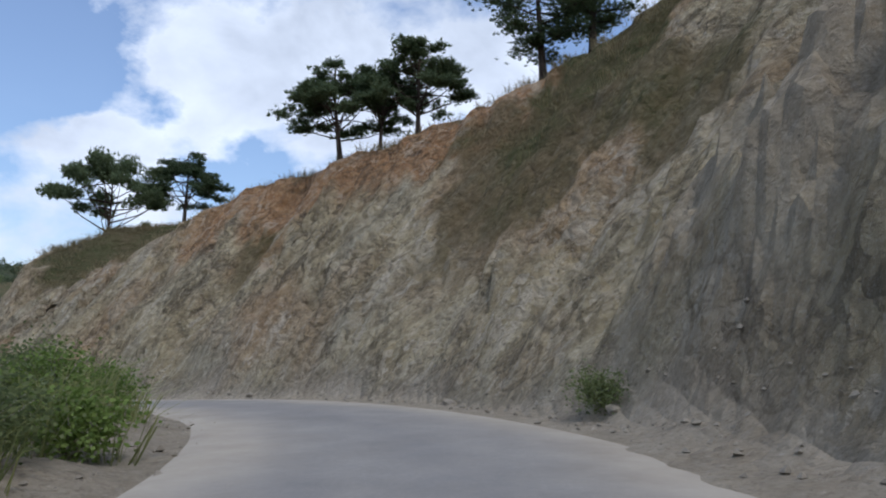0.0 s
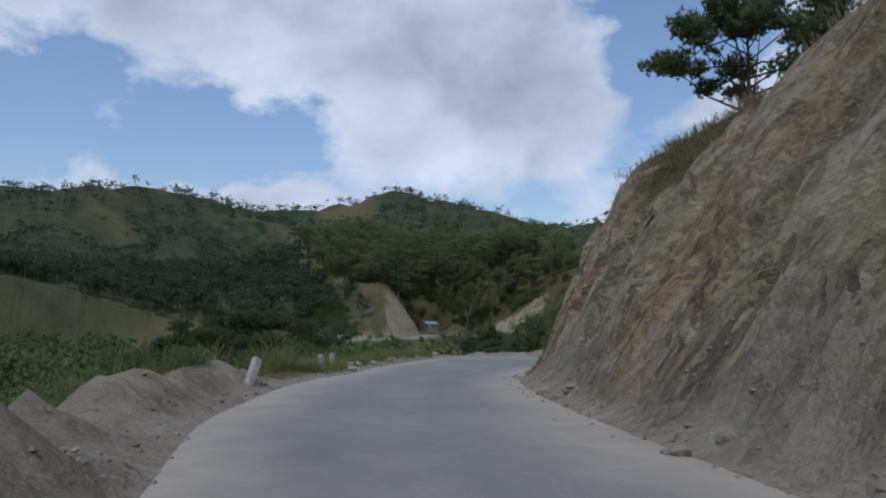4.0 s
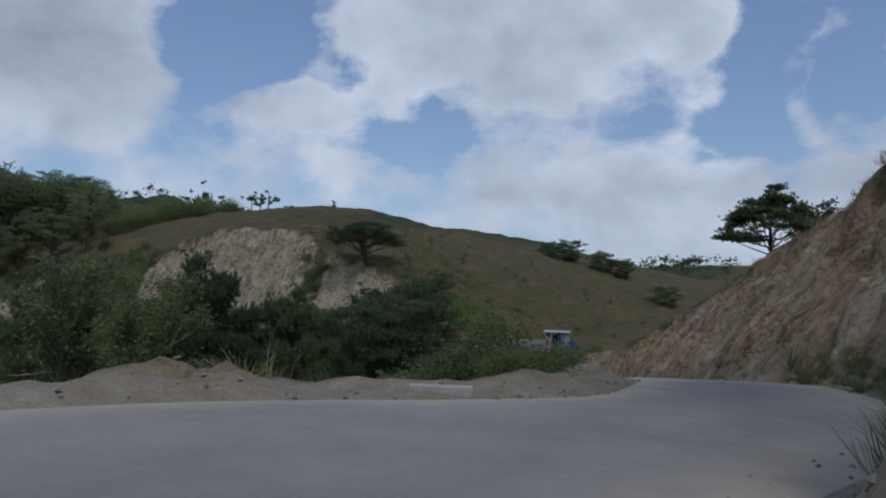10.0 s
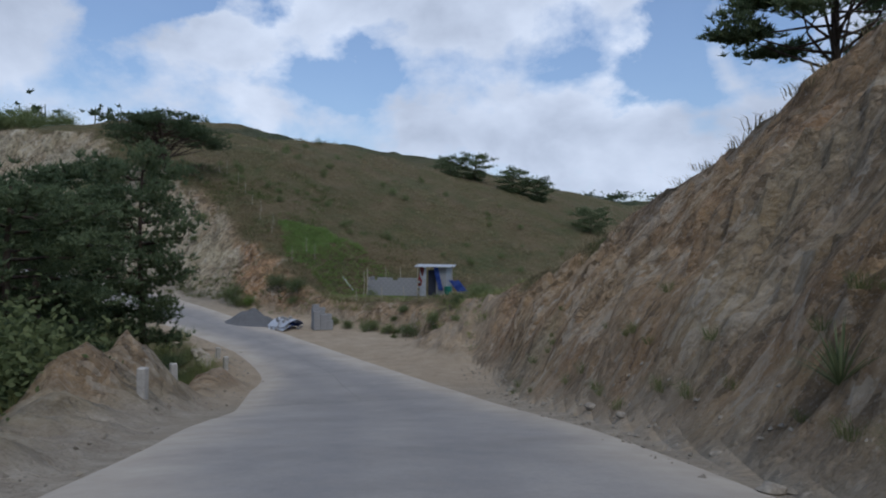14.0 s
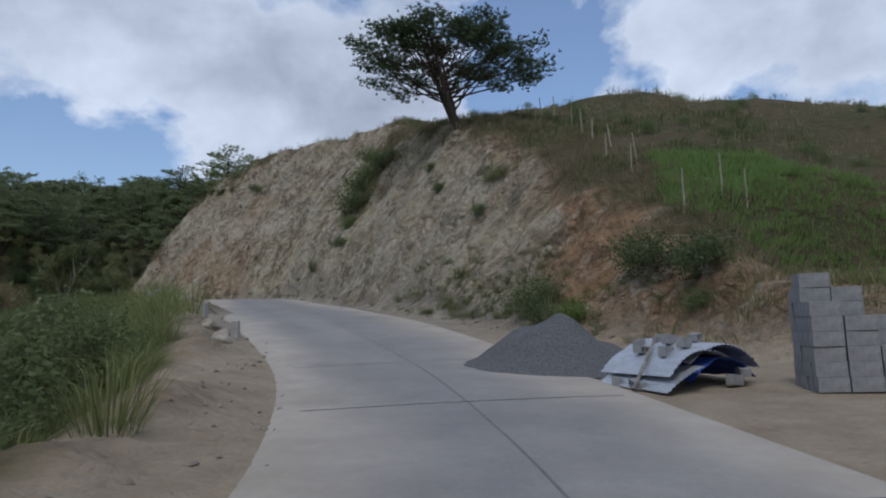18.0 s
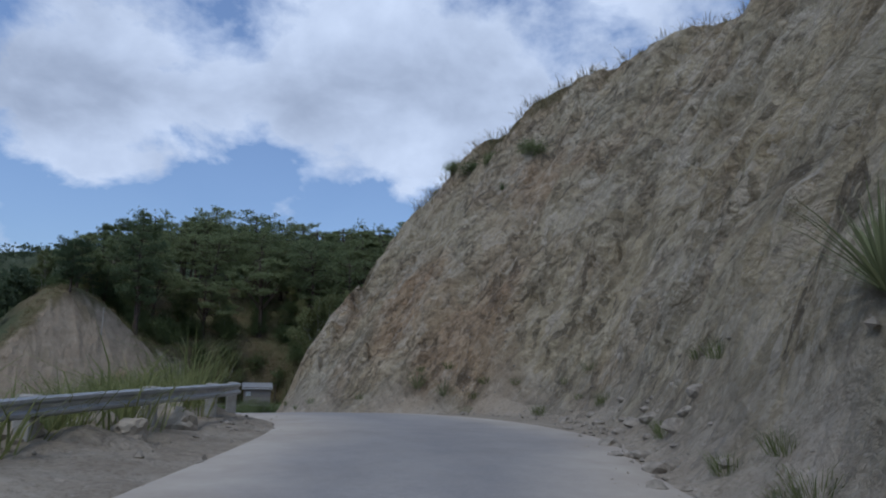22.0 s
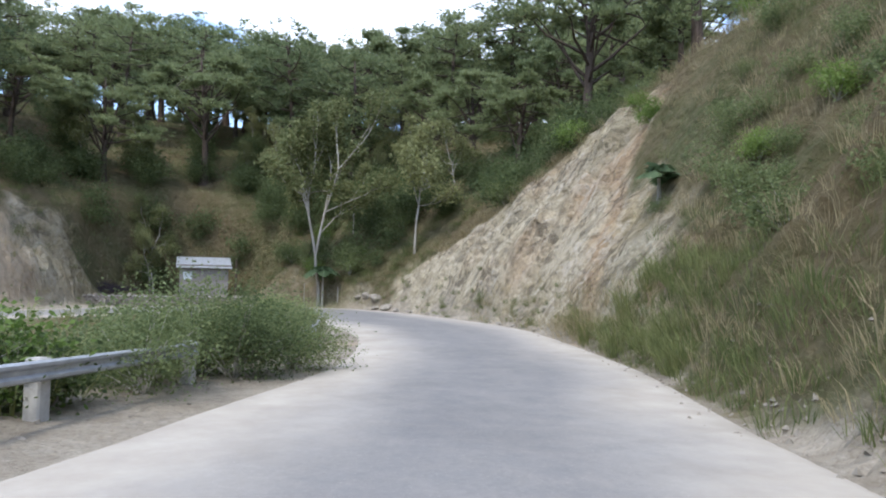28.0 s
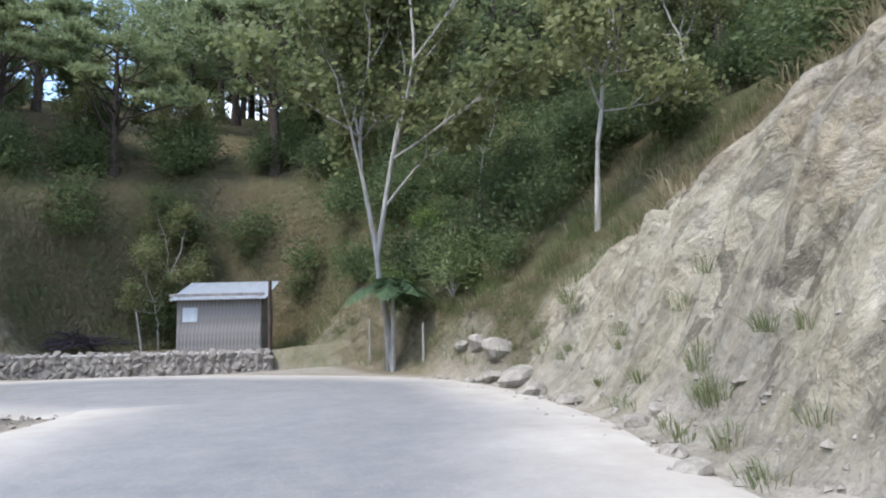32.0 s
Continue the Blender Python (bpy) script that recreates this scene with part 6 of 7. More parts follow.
def pole(at, h, r, label, category="post", lean=(0, 0), mat=None, name="pole", group="", sides=7):
    rg = random.Random(at[0] * 7 + at[1])
    pts = [(lean[0] * s + rg.uniform(-0.02, 0.02) * h * 0.2, lean[1] * s + rg.uniform(-0.02, 0.02) * h * 0.2, s * h - 0.1) for s in (0, 0.33, 0.66, 1)]
    v, t = tube(pts, [r, r * 0.95, r * 0.85, r * 0.7], sides)
    top = len(v)
    t = list(map(tuple, t)) + [(top - sides, top - sides + i, top - sides + i + 1) for i in range(1, sides - 1)]
    ob = new(name, tri_mesh(name, v, t, mat or BAMBOO))
    ob.location = at
    return tagged(ob, label, category, group)


pole((-168.0, 142.75, HZ - 0.1), 3.1, 0.10, "thick rough wooden post beside the hut", mat=PINE_BARK)
pole((-170.6, 137.2, HZ), 1.9, 0.045, "pale crooked stick standing on the terrace", mat=PALE_BARK, lean=(0.1, -0.25))
pole((-159.0, 147.7, ground_z(-159.0, 147.7)), 1.2, 0.04, "short pale stake on the bank", mat=PALE_BARK)
pole((-162.4, 146.4, ground_z(-162.4, 146.4)), 1.7, 0.035, "thin pale stake beside the forked tree", mat=PALE_BARK)
pole((-158.9, 121.2, ground_z(-158.9, 121.2)), 3.2, 0.07, "dead bare trunk standing on the mound", "dead tree", mat=PALE_BARK)

# rubble retaining wall in front of the terrace
W0, W1 = Vector((-164.75, 143.0, -6.0)), Vector((-167.7, 131.4, -6.0))
wall = thing("retaining_wall", W0, "low rubble stone retaining wall below the hut", "wall", kind="structure")
wdir = W1 - W0
wlen = wdir.length
wang = math.atan2(wdir.y, wdir.x)
bm = bmesh.new()
box(bm, (wlen, 0.50, 1.0), (wlen / 2 * math.cos(wang), wlen / 2 * math.sin(wang), 0.40), (0, 0, wang))
part("core", bm, MORTAR, wall)
WALL_STONE = plain_material("wall_stone", (0.12, 0.105, 0.088), (0.30, 0.265, 0.225), 3.0, 0.95, 0.0, 0.8)
stones = [rock_mesh("stone", 0.19, 400 + i, WALL_STONE, 0.8, 1) for i in range(8)]
for row in range(5):
    x = prng.uniform(0, 0.1)
    while x < wlen - 0.1:
        sc = prng.uniform(0.75, 1.3)
        p = part("stone", stones[prng.randrange(8)], None, wall)
        side = -0.17
        p.location = (x * math.cos(wang) - side * math.sin(wang) * -1, x * math.sin(wang) + side * math.cos(wang) * -1, 0.08 + row * 0.20 + prng.uniform(-0.03, 0.03))
        p.rotation_euler = (prng.uniform(0, 6), prng.uniform(0, 6), prng.uniform(0, 6))
        p.scale = (sc * 1.15, sc, sc)
        x += 0.27 * sc + prng.uniform(0.0, 0.06)
bm = bmesh.new()
box(bm, (wlen, 0.54, 0.07), (wlen / 2 * math.cos(wang), wlen / 2 * math.sin(wang), 0.93), (0, 0, wang), 0.015)
part("coping", bm, CONCRETE, wall, "uneven cement coping")

# broad-leaved palm-like plant under the forked tree, and spiky plants on the cuts


def frond_plant(name, at, n, ln, leafw, trunk_h, label, category, seed, mat, arch=0.9, leaflets=11):
    rg = np.random.default_rng(seed)
    ob = thing(name, at, label, category)
    if trunk_h > 0.1:
        v, t = tube([(0, 0, -0.1), (0.04, 0, trunk_h * 0.5), (0, 0.03, trunk_h)], [0.09, 0.07, 0.05], 7)
        part("stem", tri_mesh("stem", v, t, PALE_BARK, True), None, ob)
    for k in range(n):
        a = k * 2.4 + rg.uniform(-0.3, 0.3)
        up = rg.uniform(0.7, 1.45)
        L = ln * rg.uniform(0.75, 1.1)
        s = np.linspace(0, 1, 8)
        rad = L * s * math.cos(up) * (1 + 0.1 * s)
        z = trunk_h + L * (math.sin(up) * s - arch * 0.55 * s * s)
        P = np.stack([np.cos(a) * rad, np.sin(a) * rad, z], 1)
        side = np.array([-math.sin(a), math.cos(a), 0])
        S = Soup()
        S.add(*tube(P, 0.018 * (1 - 0.8 * s), 4))
        if leaflets:
            for j in range(1, leaflets + 1):
                f = 0.15 + 0.85 * j / leaflets
                i = min(int(f * 7), 6)
                c = P[i] + (P[i + 1] - P[i]) * (f * 7 - i)
                d = P[i + 1] - P[i]
                d /= np.linalg.norm(d)
                w = leafw * math.sin(math.pi * min(f, 0.97)) ** 0.6
                for sg in (-1, 1):
                    tip = c + (side * sg * 0.9 + d * 0.45 + np.array([0, 0, -0.35])) * w
                    S.add([c - d * 0.05, c + d * 0.06, tip, c + (tip - c) * 0.5 + d * 0.07], [(0, 1, 3), (0, 3, 2)])
        part("frond", S.mesh("frond", mat), None, ob)
    return ob


def spiky(at, n, ln, seed, label):
    """A rosette of stiff narrow leaves."""
    rg = np.random.default_rng(seed)
    ob = thing("spiky_plant", at, label, "plant")
    S = Soup()
    for k in range(n * 2):
        a, up = rg.uniform(0, 6.28), rg.uniform(0.45, 1.5)
        L = ln * rg.uniform(0.6, 1.1)
        s = np.linspace(0, 1, 4)
        P = np.stack([np.cos(a) * L * s * math.cos(up), np.sin(a) * L * s * math.cos(up), L * (s * math.sin(up) - 0.25 * s * s)], 1)
        side = np.array([-math.sin(a), math.cos(a), 0]) * 0.011
        w = np.array([1, 1, 0.7, 0.05])[:, None]
        v = np.concatenate([P - side * w, P + side * w])
        S.add(v, [(i, i + 4, i + 1) for i in range(3)] + [(i + 1, i + 4, i + 5) for i in range(3)])
    part("leaves", S.mesh("leaves", YUCCA_LEAF), None, ob)
    return ob


def on_ground(x, y, dz=0.0):
    return (x, y, ground_z(x, y) + dz)


frond_plant("palm", on_ground(-159.9, 146.9), 16, 1.9, 0.55, 2.3, "young palm-like plant with drooping green fronds", "palm", 3, PALM_LEAF, 1.5, 22)
frond_plant("palm", on_ground(-131.2, 148.8, -0.2), 12, 1.5, 0.45, 1.0, "green fern-like palm on the overgrown bank", "palm", 5, PALM_LEAF, 1.3, 18)
for (x, y), n, ln, lb in (((-95.1, 133.6), 46, 1.15, "tall spiky green plant at the foot of the cut"), ((-93.8, 134.0), 30, 0.9, "dry spiky tuft at the foot of the cut"), ((-76.6, 129.8), 50, 1.2, "spiky green plant leaning over the road edge"),
                          ((-28.5, 71.1), 44, 1.6, "leafy reed clump at the foot of the brown cut"), ((-29.4, 81.2), 34, 1.0, "reed clump at the foot of the brown cut"), ((-54.9, 121.0), 60, 1.7, "tall green reed clump beside the road"), ((-141.7, 148.4), 46, 1.2, "arching grass clump below the pale rock"),
                          ((-97.6, 138.4), 24, 0.7, "small spiky plant on the rock cut")):
    spiky(on_ground(x, y, -0.1), n, ln, int(-x * 10), lb)

# guardrail along the outer bend
rail = thing("guardrail", on_ground(*at_station(26, -4)), "dull galvanised steel guardrail on short posts", "guardrail")
inv = rail.matrix_basis.inverted()


def rail_point(u, out=0.0):
    i = np.interp(u, LAB, np.arange(len(LAB)))
    k = int(i)
    f = i - k
    k2 = min(k + 1, len(LAB) - 1)
    o = -(T_LEFT[k] * (1 - f) + T_LEFT[k2] * f) - 0.35 - out
    c = LINE[k] * (1 - f) + LINE[k2] * f
    r = RIGHT[k] * (1 - f) + RIGHT[k2] * f
    return Vector((c[0] + r[0] * o, c[1] + r[1] * o, c[2])), Vector((r[0], r[1], 0)).normalized()


PROFILE = [(0.00, 0.115), (0.045, 0.09), (0.045, 0.055), (0.0, 0.022), (0.0, -0.022), (0.045, -0.055), (0.045, -0.09), (0.0, -0.115)]


def rail_run(u0, u1, height=0.62, rise=0.0, out=0.0):
    """A run of beams on posts; out: how far its first end stands off the road edge."""
    n = int(round((u1 - u0) / 0.42))
    us = [u0 + (u1 - u0) * i / n for i in range(n + 1)]
    for a, b in zip(us[:-1], us[1:]):
        bm = bmesh.new()
        rows = []
        for s in (0, 0.33, 0.67, 1.0):
            p, r = rail_point(a + (b - a) * s, out * (u1 - a - (b - a) * s) / (u1 - u0))
            rows.append([[bm.verts.new(inv @ (p + r * (dx + th) + Vector((0, 0, height + rise * (a + (b - a) * s - u0) / (u1 - u0) + dz)))) for dx, dz in PROFILE] for th in (0.0, -0.012)])
        for q0, q1 in zip(rows[:-1], rows[1:]):
            for lay in (0, 1):
                for i in range(len(PROFILE) - 1):
                    f = (q0[lay][i], q1[lay][i], q1[lay][i + 1], q0[lay][i + 1])
                    bm.faces.new(f if lay else f[::-1])
            for i in (0, len(PROFILE) - 1):
                bm.faces.new((q0[0][i], q1[0][i], q1[1][i], q0[1][i]))
        for q in (rows[0], rows[-1]):
            for i in range(len(PROFILE) - 1):
                bm.faces.new((q[0][i], q[0][i + 1], q[1][i + 1], q[1][i]))
        part("beam", bm, RAIL_METAL, rail)
    for u in us:
        p, r = rail_point(u, out * (u1 - u) / (u1 - u0))
        bm = bmesh.new()
        box(bm, (0.20, 0.20, 1.0), (0, 0, 0), bevel=0.02)
        ob = part("post", bm, CONCRETE, rail, "short square concrete post")
        ob.matrix_basis = inv @ Matrix.LocRotScale(p - r * 0.14 + Vector((0, 0, height - 0.37 + rise * (u - u0) / (u1 - u0))), Euler((0, 0, math.atan2(r.y, r.x))), None)


rail_run(22.3, 24.3, 0.50, 0.16, 2.0)
rail_run(26.7, 29.35)
rail_run(30.5, 30.95, 0.5)

# concrete marker posts along the valley edge
for (x, y), h, tilt in (((-34.45, 33.9), 0.62, 0.03), ((-36.3, 35.4), 0.62, -0.05), ((-60.4, 114.5), 0.45, 0.1), ((-47.7, 103.4), 0.5, 0.02), ((-45.8, 100.3), 0.6, 0.03), ((-41.4, 87.3), 0.65, 0.03), ((-43.6, 92.4), 0.6, -0.03), ((-25.1, 27.1), 0.7, -0.5), ((-66.3, 117.0), 0.6, 0.1)):
    bm = bmesh.new()
    box(bm, (0.20, 0.20, h + 0.4), (0, 0, (h - 0.4) / 2), bevel=0.025)
    for v in bm.verts:
        v.co += Vector([prng.uniform(-0.008, 0.008) for _ in range(3)])
    me = bpy.data.meshes.new("marker_post")
    bm.to_mesh(me)
    bm.free()
    me.materials.append(CONCRETE)
    ob = tagged(new("marker_post", me), "worn pale concrete marker post at the road edge", "post", "marker posts")
    ob.location, ob.rotation_euler = on_ground(x, y), (tilt, tilt * 0.5, prng.uniform(0, 1))

# fallen kerb beam beside the wide bend
bm = bmesh.new()
box(bm, (1.1, 0.22, 0.20), (0, 0, 0.02), bevel=0.02)
me = bpy.data.meshes.new("kerb_beam")
bm.to_mesh(me)
bm.free()
me.materials.append(CONCRETE)
ob = tagged(new("kerb_beam", me), "pale concrete kerb beam lying at the road edge", "kerb")
ob.location, ob.rotation_euler = on_ground(-37.3, 56.6), (0, 0, 0.15)

# loose boulders and stones
fallen = [rock_mesh("boulder", 0.45, 600 + i, STONE, 0.7, 2) for i in range(5)]
bould = [rock_mesh("boulder", 0.45, 500 + i, PALE_STONE, 0.75, 3) for i in range(6)]


def boulder(x, y, s, label="pale tan boulder lying at the road edge", group="boulders", kinds=None):
    ob = tagged(new("boulder", prng.choice(kinds or bould)), label, "boulder", group)
    ob.location = on_ground(x, y, 0.1 * s)
    ob.rotation_euler, ob.scale = (prng.uniform(-0.3, 0.3), prng.uniform(-0.3, 0.3), prng.uniform(0, 6.28)), (s, s, s)


for x, y, s in ((-38.3, 38.0, 0.4), (-39.0, 39.2, 0.45), (-40.7, 41.3, 0.5), (-44.2, 47.1, 0.5), (-37.4, 36.9, 0.5), (-38.8, 38.1, 0.4), (-59.2, 113.4, 0.6), (-60.6, 113.9, 0.5), (-69.6, 118.3, 0.7), (-70.9, 118.9, 0.6), (-68.9, 117.6, 0.5), (-71.8, 119.3, 0.5),
                (-35.4, 40.4 - 4.5, 0.5), (-47.3, 101.6, 0.7), (-45.8, 99.3, 0.7), (-48.6, 103.6, 0.75), (-49.4, 104.6, 0.6), (-48.0, 102.6, 0.8), (-142.4, 148.9, 0.3)):
    boulder(x, y, s)
for x, y, s in ((-157.2, 148.5, 0.5), (-156.5, 148.8, 0.75), (-155.4, 149.0, 1.0), (-154.6, 148.6, 0.7), (-153.4, 148.9, 0.9), (-151.6, 148.6, 0.6), (-149.9, 148.7, 0.5)):
    boulder(x, y, s, "tan broken rock at the foot of the pale cut", "boulders", fallen)
for i in range(26):
    u = prng.uniform(22.4, 31)
    boulder(*at_station(u, -float(np.interp(u, LAB, T_LEFT)) - prng.uniform(1.0, 2.2)), prng.uniform(0.35, 0.9), "whitish rock behind the guardrail", "rocks behind the guardrail")
for i in range(70):
    u = prng.choice([prng.uniform(0.5, 10), prng.uniform(12, 17), prng.uniform(20, 27), prng.uniform(31.3, 34.8)])
    boulder(*at_station(u, float(np.interp(u, LAB, T_TOE)) + prng.uniform(-0.4, 0.3)), prng.uniform(0.12, 0.4), "fallen stone at the foot of the cut", "fallen stones", fallen)
for i in range(22):
    u = prng.uniform(22.7, 24.0)
    boulder(*at_station(u, float(np.interp(u, LAB, T_TOE)) + prng.uniform(-0.5, 0.6)), prng.uniform(0.10, 0.32), "broken brown rock fallen from the cut", "fallen stones", fallen)
# pebbles on the verges
rg = np.random.default_rng(91)
S = Soup()
pv = np.array([(0.5, 0, 0), (-0.5, 0.1, 0), (0, 0.5, 0.05), (0.05, -0.5, 0), (0, 0, 0.42), (0, 0, -0.3)])
pt = [(0, 2, 4), (2, 1, 4), (1, 3, 4), (3, 0, 4), (2, 0, 5), (1, 2, 5), (3, 1, 5), (0, 3, 5)]
n = 5200
u = rg.uniform(-1, 35, n)
idx = np.clip(np.round(np.interp(u, LAB, np.arange(len(LAB)))).astype(int), 0, len(LAB) - 1)
right = rg.uniform(0, 1, n) < 0.72
o = np.where(right, T_TOE[idx] + np.abs(rg.normal(0, 0.7, n)) - 0.5, -T_LEFT[idx] - np.abs(rg.normal(0, 0.8, n)) + 0.3)
gx, gy = LINE[idx, 0] + RIGHT[idx, 0] * o + rg.uniform(-0.5, 0.5, n), LINE[idx, 1] + RIGHT[idx, 1] * o + rg.uniform(-0.5, 0.5, n)
gz = heights(gx, gy)
for i in range(n):
    s = rg.uniform(0.03, 0.13)
    a = rg.uniform(0, 6.28)
    r = np.array([[math.cos(a), -math.sin(a), 0], [math.sin(a), math.cos(a), 0], [0, 0, 1]]) * s
    S.add((pv + rg.normal(size=pv.shape) * 0.1) @ r.T + (gx[i], gy[i], gz[i] + 0.1 * s), pt)
tagged(new("loose_stones", S.mesh("loose_stones", STONE)), "small loose stones along the verges", "stones", kind="stuff")

# reed clumps beside the guardrail
for x, y, n, ln in ((-99.6, 122.0, 150, 2.2), (-98.0, 121.2, 130, 2.0), (-101.2, 121.6, 110, 1.8), (-134.7, 137.6, 150, 1.7), (-135.6, 138.0, 130, 1.5), (-133.6, 136.7, 150, 1.7)):
    spiky(on_ground(x, y, -0.1), n, ln, int(-x * 10), "tall green reed clump beside the road")

# joints of the concrete slabs, narrow dark strips
JOINT = plain_material("tar_joint", (0.14, 0.137, 0.13), (0.20, 0.195, 0.185), 6.0, 0.9)
road_ob = bpy.data.objects["road"]
for u0, u1 in ((16.4, 21.6),):
    q0, q1 = int(np.interp(u0, lab5, np.arange(len(lab5)))), int(np.interp(u1, lab5, np.arange(len(lab5))))
    for i in range(q0, q1 - 9, 9):
        bm = bmesh.new()
        rows = [[bm.verts.new((xr[i, c] + T5[i, 0] * s, yr[i, c] + T5[i, 1] * s, zr5[i, c] + 0.005)) for c in range(2, 23)] for s in (-0.016, 0.016)]
        for c in range(20):
            bm.faces.new((rows[0][c], rows[0][c + 1], rows[1][c + 1], rows[1][c]))
        part("joint", bm, JOINT, road_ob)
        bm = bmesh.new()
        rows = [[bm.verts.new((xr[k, 12] + R5[k, 0] * s, yr[k, 12] + R5[k, 1] * s, zr5[k, 12] + 0.005)) for k in range(i, i + 10)] for s in (-0.012, 0.012)]
        for c in range(9):
            bm.faces.new((rows[0][c], rows[0][c + 1], rows[1][c + 1], rows[1][c]))
        part("joint", bm, JOINT, road_ob)

# gravel heap
bm = bmesh.new()
bmesh.ops.create_grid(bm, x_segments=36, y_segments=36, size=2.0)
for v in bm.verts:
    r = math.hypot(v.co.x * 0.85, v.co.y)
    v.co.z = 0.95 * math.exp(-(r / 1.05) ** 2) * (1 + 0.25 * noise.noise(v.co * 1.7)) + 0.03 * noise.noise(v.co * 5) * (r < 1.6) - 0.06 - 0.12 * max(0.0, r - 1.4)
me = bpy.data.meshes.new("gravel_mound")
bm.to_mesh(me)
bm.free()
me.materials.append(GRAVEL)
ob = tagged(new("gravel_mound", me), "dark grey gravel heap on the dirt lay-by", "gravel heap")
ob.location, ob.rotation_euler = on_ground(-51.7, 115.9, 0.0), (0, 0, 0.6)


def block_mesh():
    """A hollow cement block with three cells."""
    bm = bmesh.new()
    L, W, H, t = 0.40, 0.15, 0.20, 0.03
    box(bm, (L, t, H), (0, W / 2 - t / 2, 0), bevel=0.004)
    box(bm, (L, t, H), (0, -W / 2 + t / 2, 0), bevel=0.004)
    for x in (-L / 2 + t / 2, -0.063, 0.063, L / 2 - t / 2):
        box(bm, (t, W - 2 * t, H), (x, 0, 0))
    me = bpy.data.meshes.new("block")
    bm.to_mesh(me)
    bm.free()
    me.materials.append(BLOCKM)
    return me


BLK = block_mesh()
stack = thing("block_stack", on_ground(-46.6, 115.5), "stepped stack of grey hollow cement blocks", "blocks", rz=0.55)
for row in range(8):
    for ix in range(3):
        for iy in range(5):
            top = (8, 7, 5)[ix] - (0 if iy > 1 else 2) - (1 if iy == 4 else 0)
            if row < top:
                p = part("block", BLK, None, stack)
                p.location = (-0.45 + ix * 0.42 + prng.uniform(-0.015, 0.015), -0.36 + iy * 0.165 + prng.uniform(-0.01, 0.01), 0.10 + row * 0.202)
                p.rotation_euler = (0, 0, prng.uniform(-0.05, 0.05))

# heap of bent roofing sheets weighted with blocks
gx0, gy0 = -48.8, 114.9
heap = thing("sheet_heap", on_ground(gx0, gy0), "bent zinc roofing sheets over a blue tarpaulin", "roofing sheets", rz=1.15)
heap.scale = (0.74, 0.74, 0.74)
for dx, dy, dz, rx, ry, w, ar in ((0.25, 0.1, 0.42, 0.05, 0.10, 1.9, 0.42), (-0.5, 0.0, 0.40, 0.0, -0.20, 1.5, 0.30), (-0.95, -0.1, 0.22, 0.03, -0.45, 1.0, 0.05)):
    p = part("sheet", corrugated(w, 2.1, 0.11, 0.014, 2, ar), ZINC, heap)
    p.location, p.rotation_euler = (dx, dy, dz), (rx, ry, 0.06 * dx)
bm = bmesh.new()
bmesh.ops.create_grid(bm, x_segments=20, y_segments=12, size=0.5)
for v in bm.verts:
    v.co = Vector((v.co.x * 1.7 + 0.2, v.co.y * 1.9, 0.12 + 0.42 * (1 - (2 * v.co.x) ** 2) + 0.05 * noise.noise(v.co * 6)))
bmesh.ops.solidify(bm, geom=bm.faces[:], thickness=0.006)
part("tarpaulin", bm, TARP, heap, "blue tarpaulin lining")
for x, y, z, r in ((-0.35, -0.5, 0.86, 0.4), (-0.15, 0.1, 0.92, 0.3), (0.25, -0.2, 0.95, 0.5), (0.05, 0.6, 0.9, 0.35), (-0.7, 0.3, 0.72, 0.2), (-0.75, -0.4, 0.70, 0.4), (-0.4, 0.75, 0.82, 0.5), (-1.35, -0.2, 0.1, 1.2), (-1.3, 0.5, 0.1, 0.9), (0.4, -1.0, 0.12, 0.2), (0.75, -0.9, 0.25, 1.0)):
    p = part("block", BLK, None, heap)
    p.location, p.rotation_euler = (x, y, z - 0.02), (radians(90) if prng.random() < 0.5 else 0, prng.uniform(-0.15, 0.15), r)
v, t = tube([(-1.7, -0.5, 0.02), (-0.4, 0.2, 1.0)], [0.035, 0.03], 6)
part("prop_pole", tri_mesh("prop_pole", v, t, WOOD_GREY), None, heap)

# half-built block house with a tin lean-to
site = thing("block_house", (-42.9, 125.9, -5.42), "half-built grey block wall beside a tin lean-to", "building site", rz=0.06)
for row in range(7):
    for k in range(10):
        if row == 6 and k in (0, 1, 5):
            continue
        p = part("block", BLK, None, site)
        p.location = (-3.2 + k * 0.405 + (0.2 if row % 2 else 0), 0, 0.10 + row * 0.205)
    for k in range(5):
        p = part("block", BLK, None, site)
        p.location, p.rotation_euler = (-3.3, 0.3 + k * 0.405, 0.10 + row * 0.205), (0, 0, math.pi / 2)
for x, y, h in ((-3.4, -0.2, 2.2), (-2.0, 0.3, 2.3), (-0.8, 0.3, 2.3), (0.6, -0.1, 2.6), (0.65, 0.9, 2.4), (3.3, -0.1, 2.5), (-3.9, 1.0, 1.9)):
    v, t = tube([(x, y, -0.2), (x + 0.05, y, h * 0.5), (x + prng.uniform(-0.1, 0.1), y, h)], [0.04, 0.035, 0.03], 6)
    part("pole", tri_mesh("pole", v, t, BAMBOO), None, site)
for x, w, z in ((1.05, 0.5, 1.15), (2.75, 0.75, 1.15), (3.2, 0.4, 1.15)):
    p = part("tin_wall", corrugated(w, 2.3, 0.09, 0.01), ZINC, site, "upright tin wall sheet")
    p.location, p.rotation_euler = (x, 0.02 * x, z), (radians(90), 0, 0)
for row in range(11):
    p = part("block", BLK, None, site)
    p.location = (2.3, 0.12, 0.10 + row * 0.205)
    p = part("block", BLK, None, site)
    p.location = (2.7, 0.12, 0.10 + row * 0.205)
# thin near-black sheet set just behind the doorway
bm = bmesh.new()
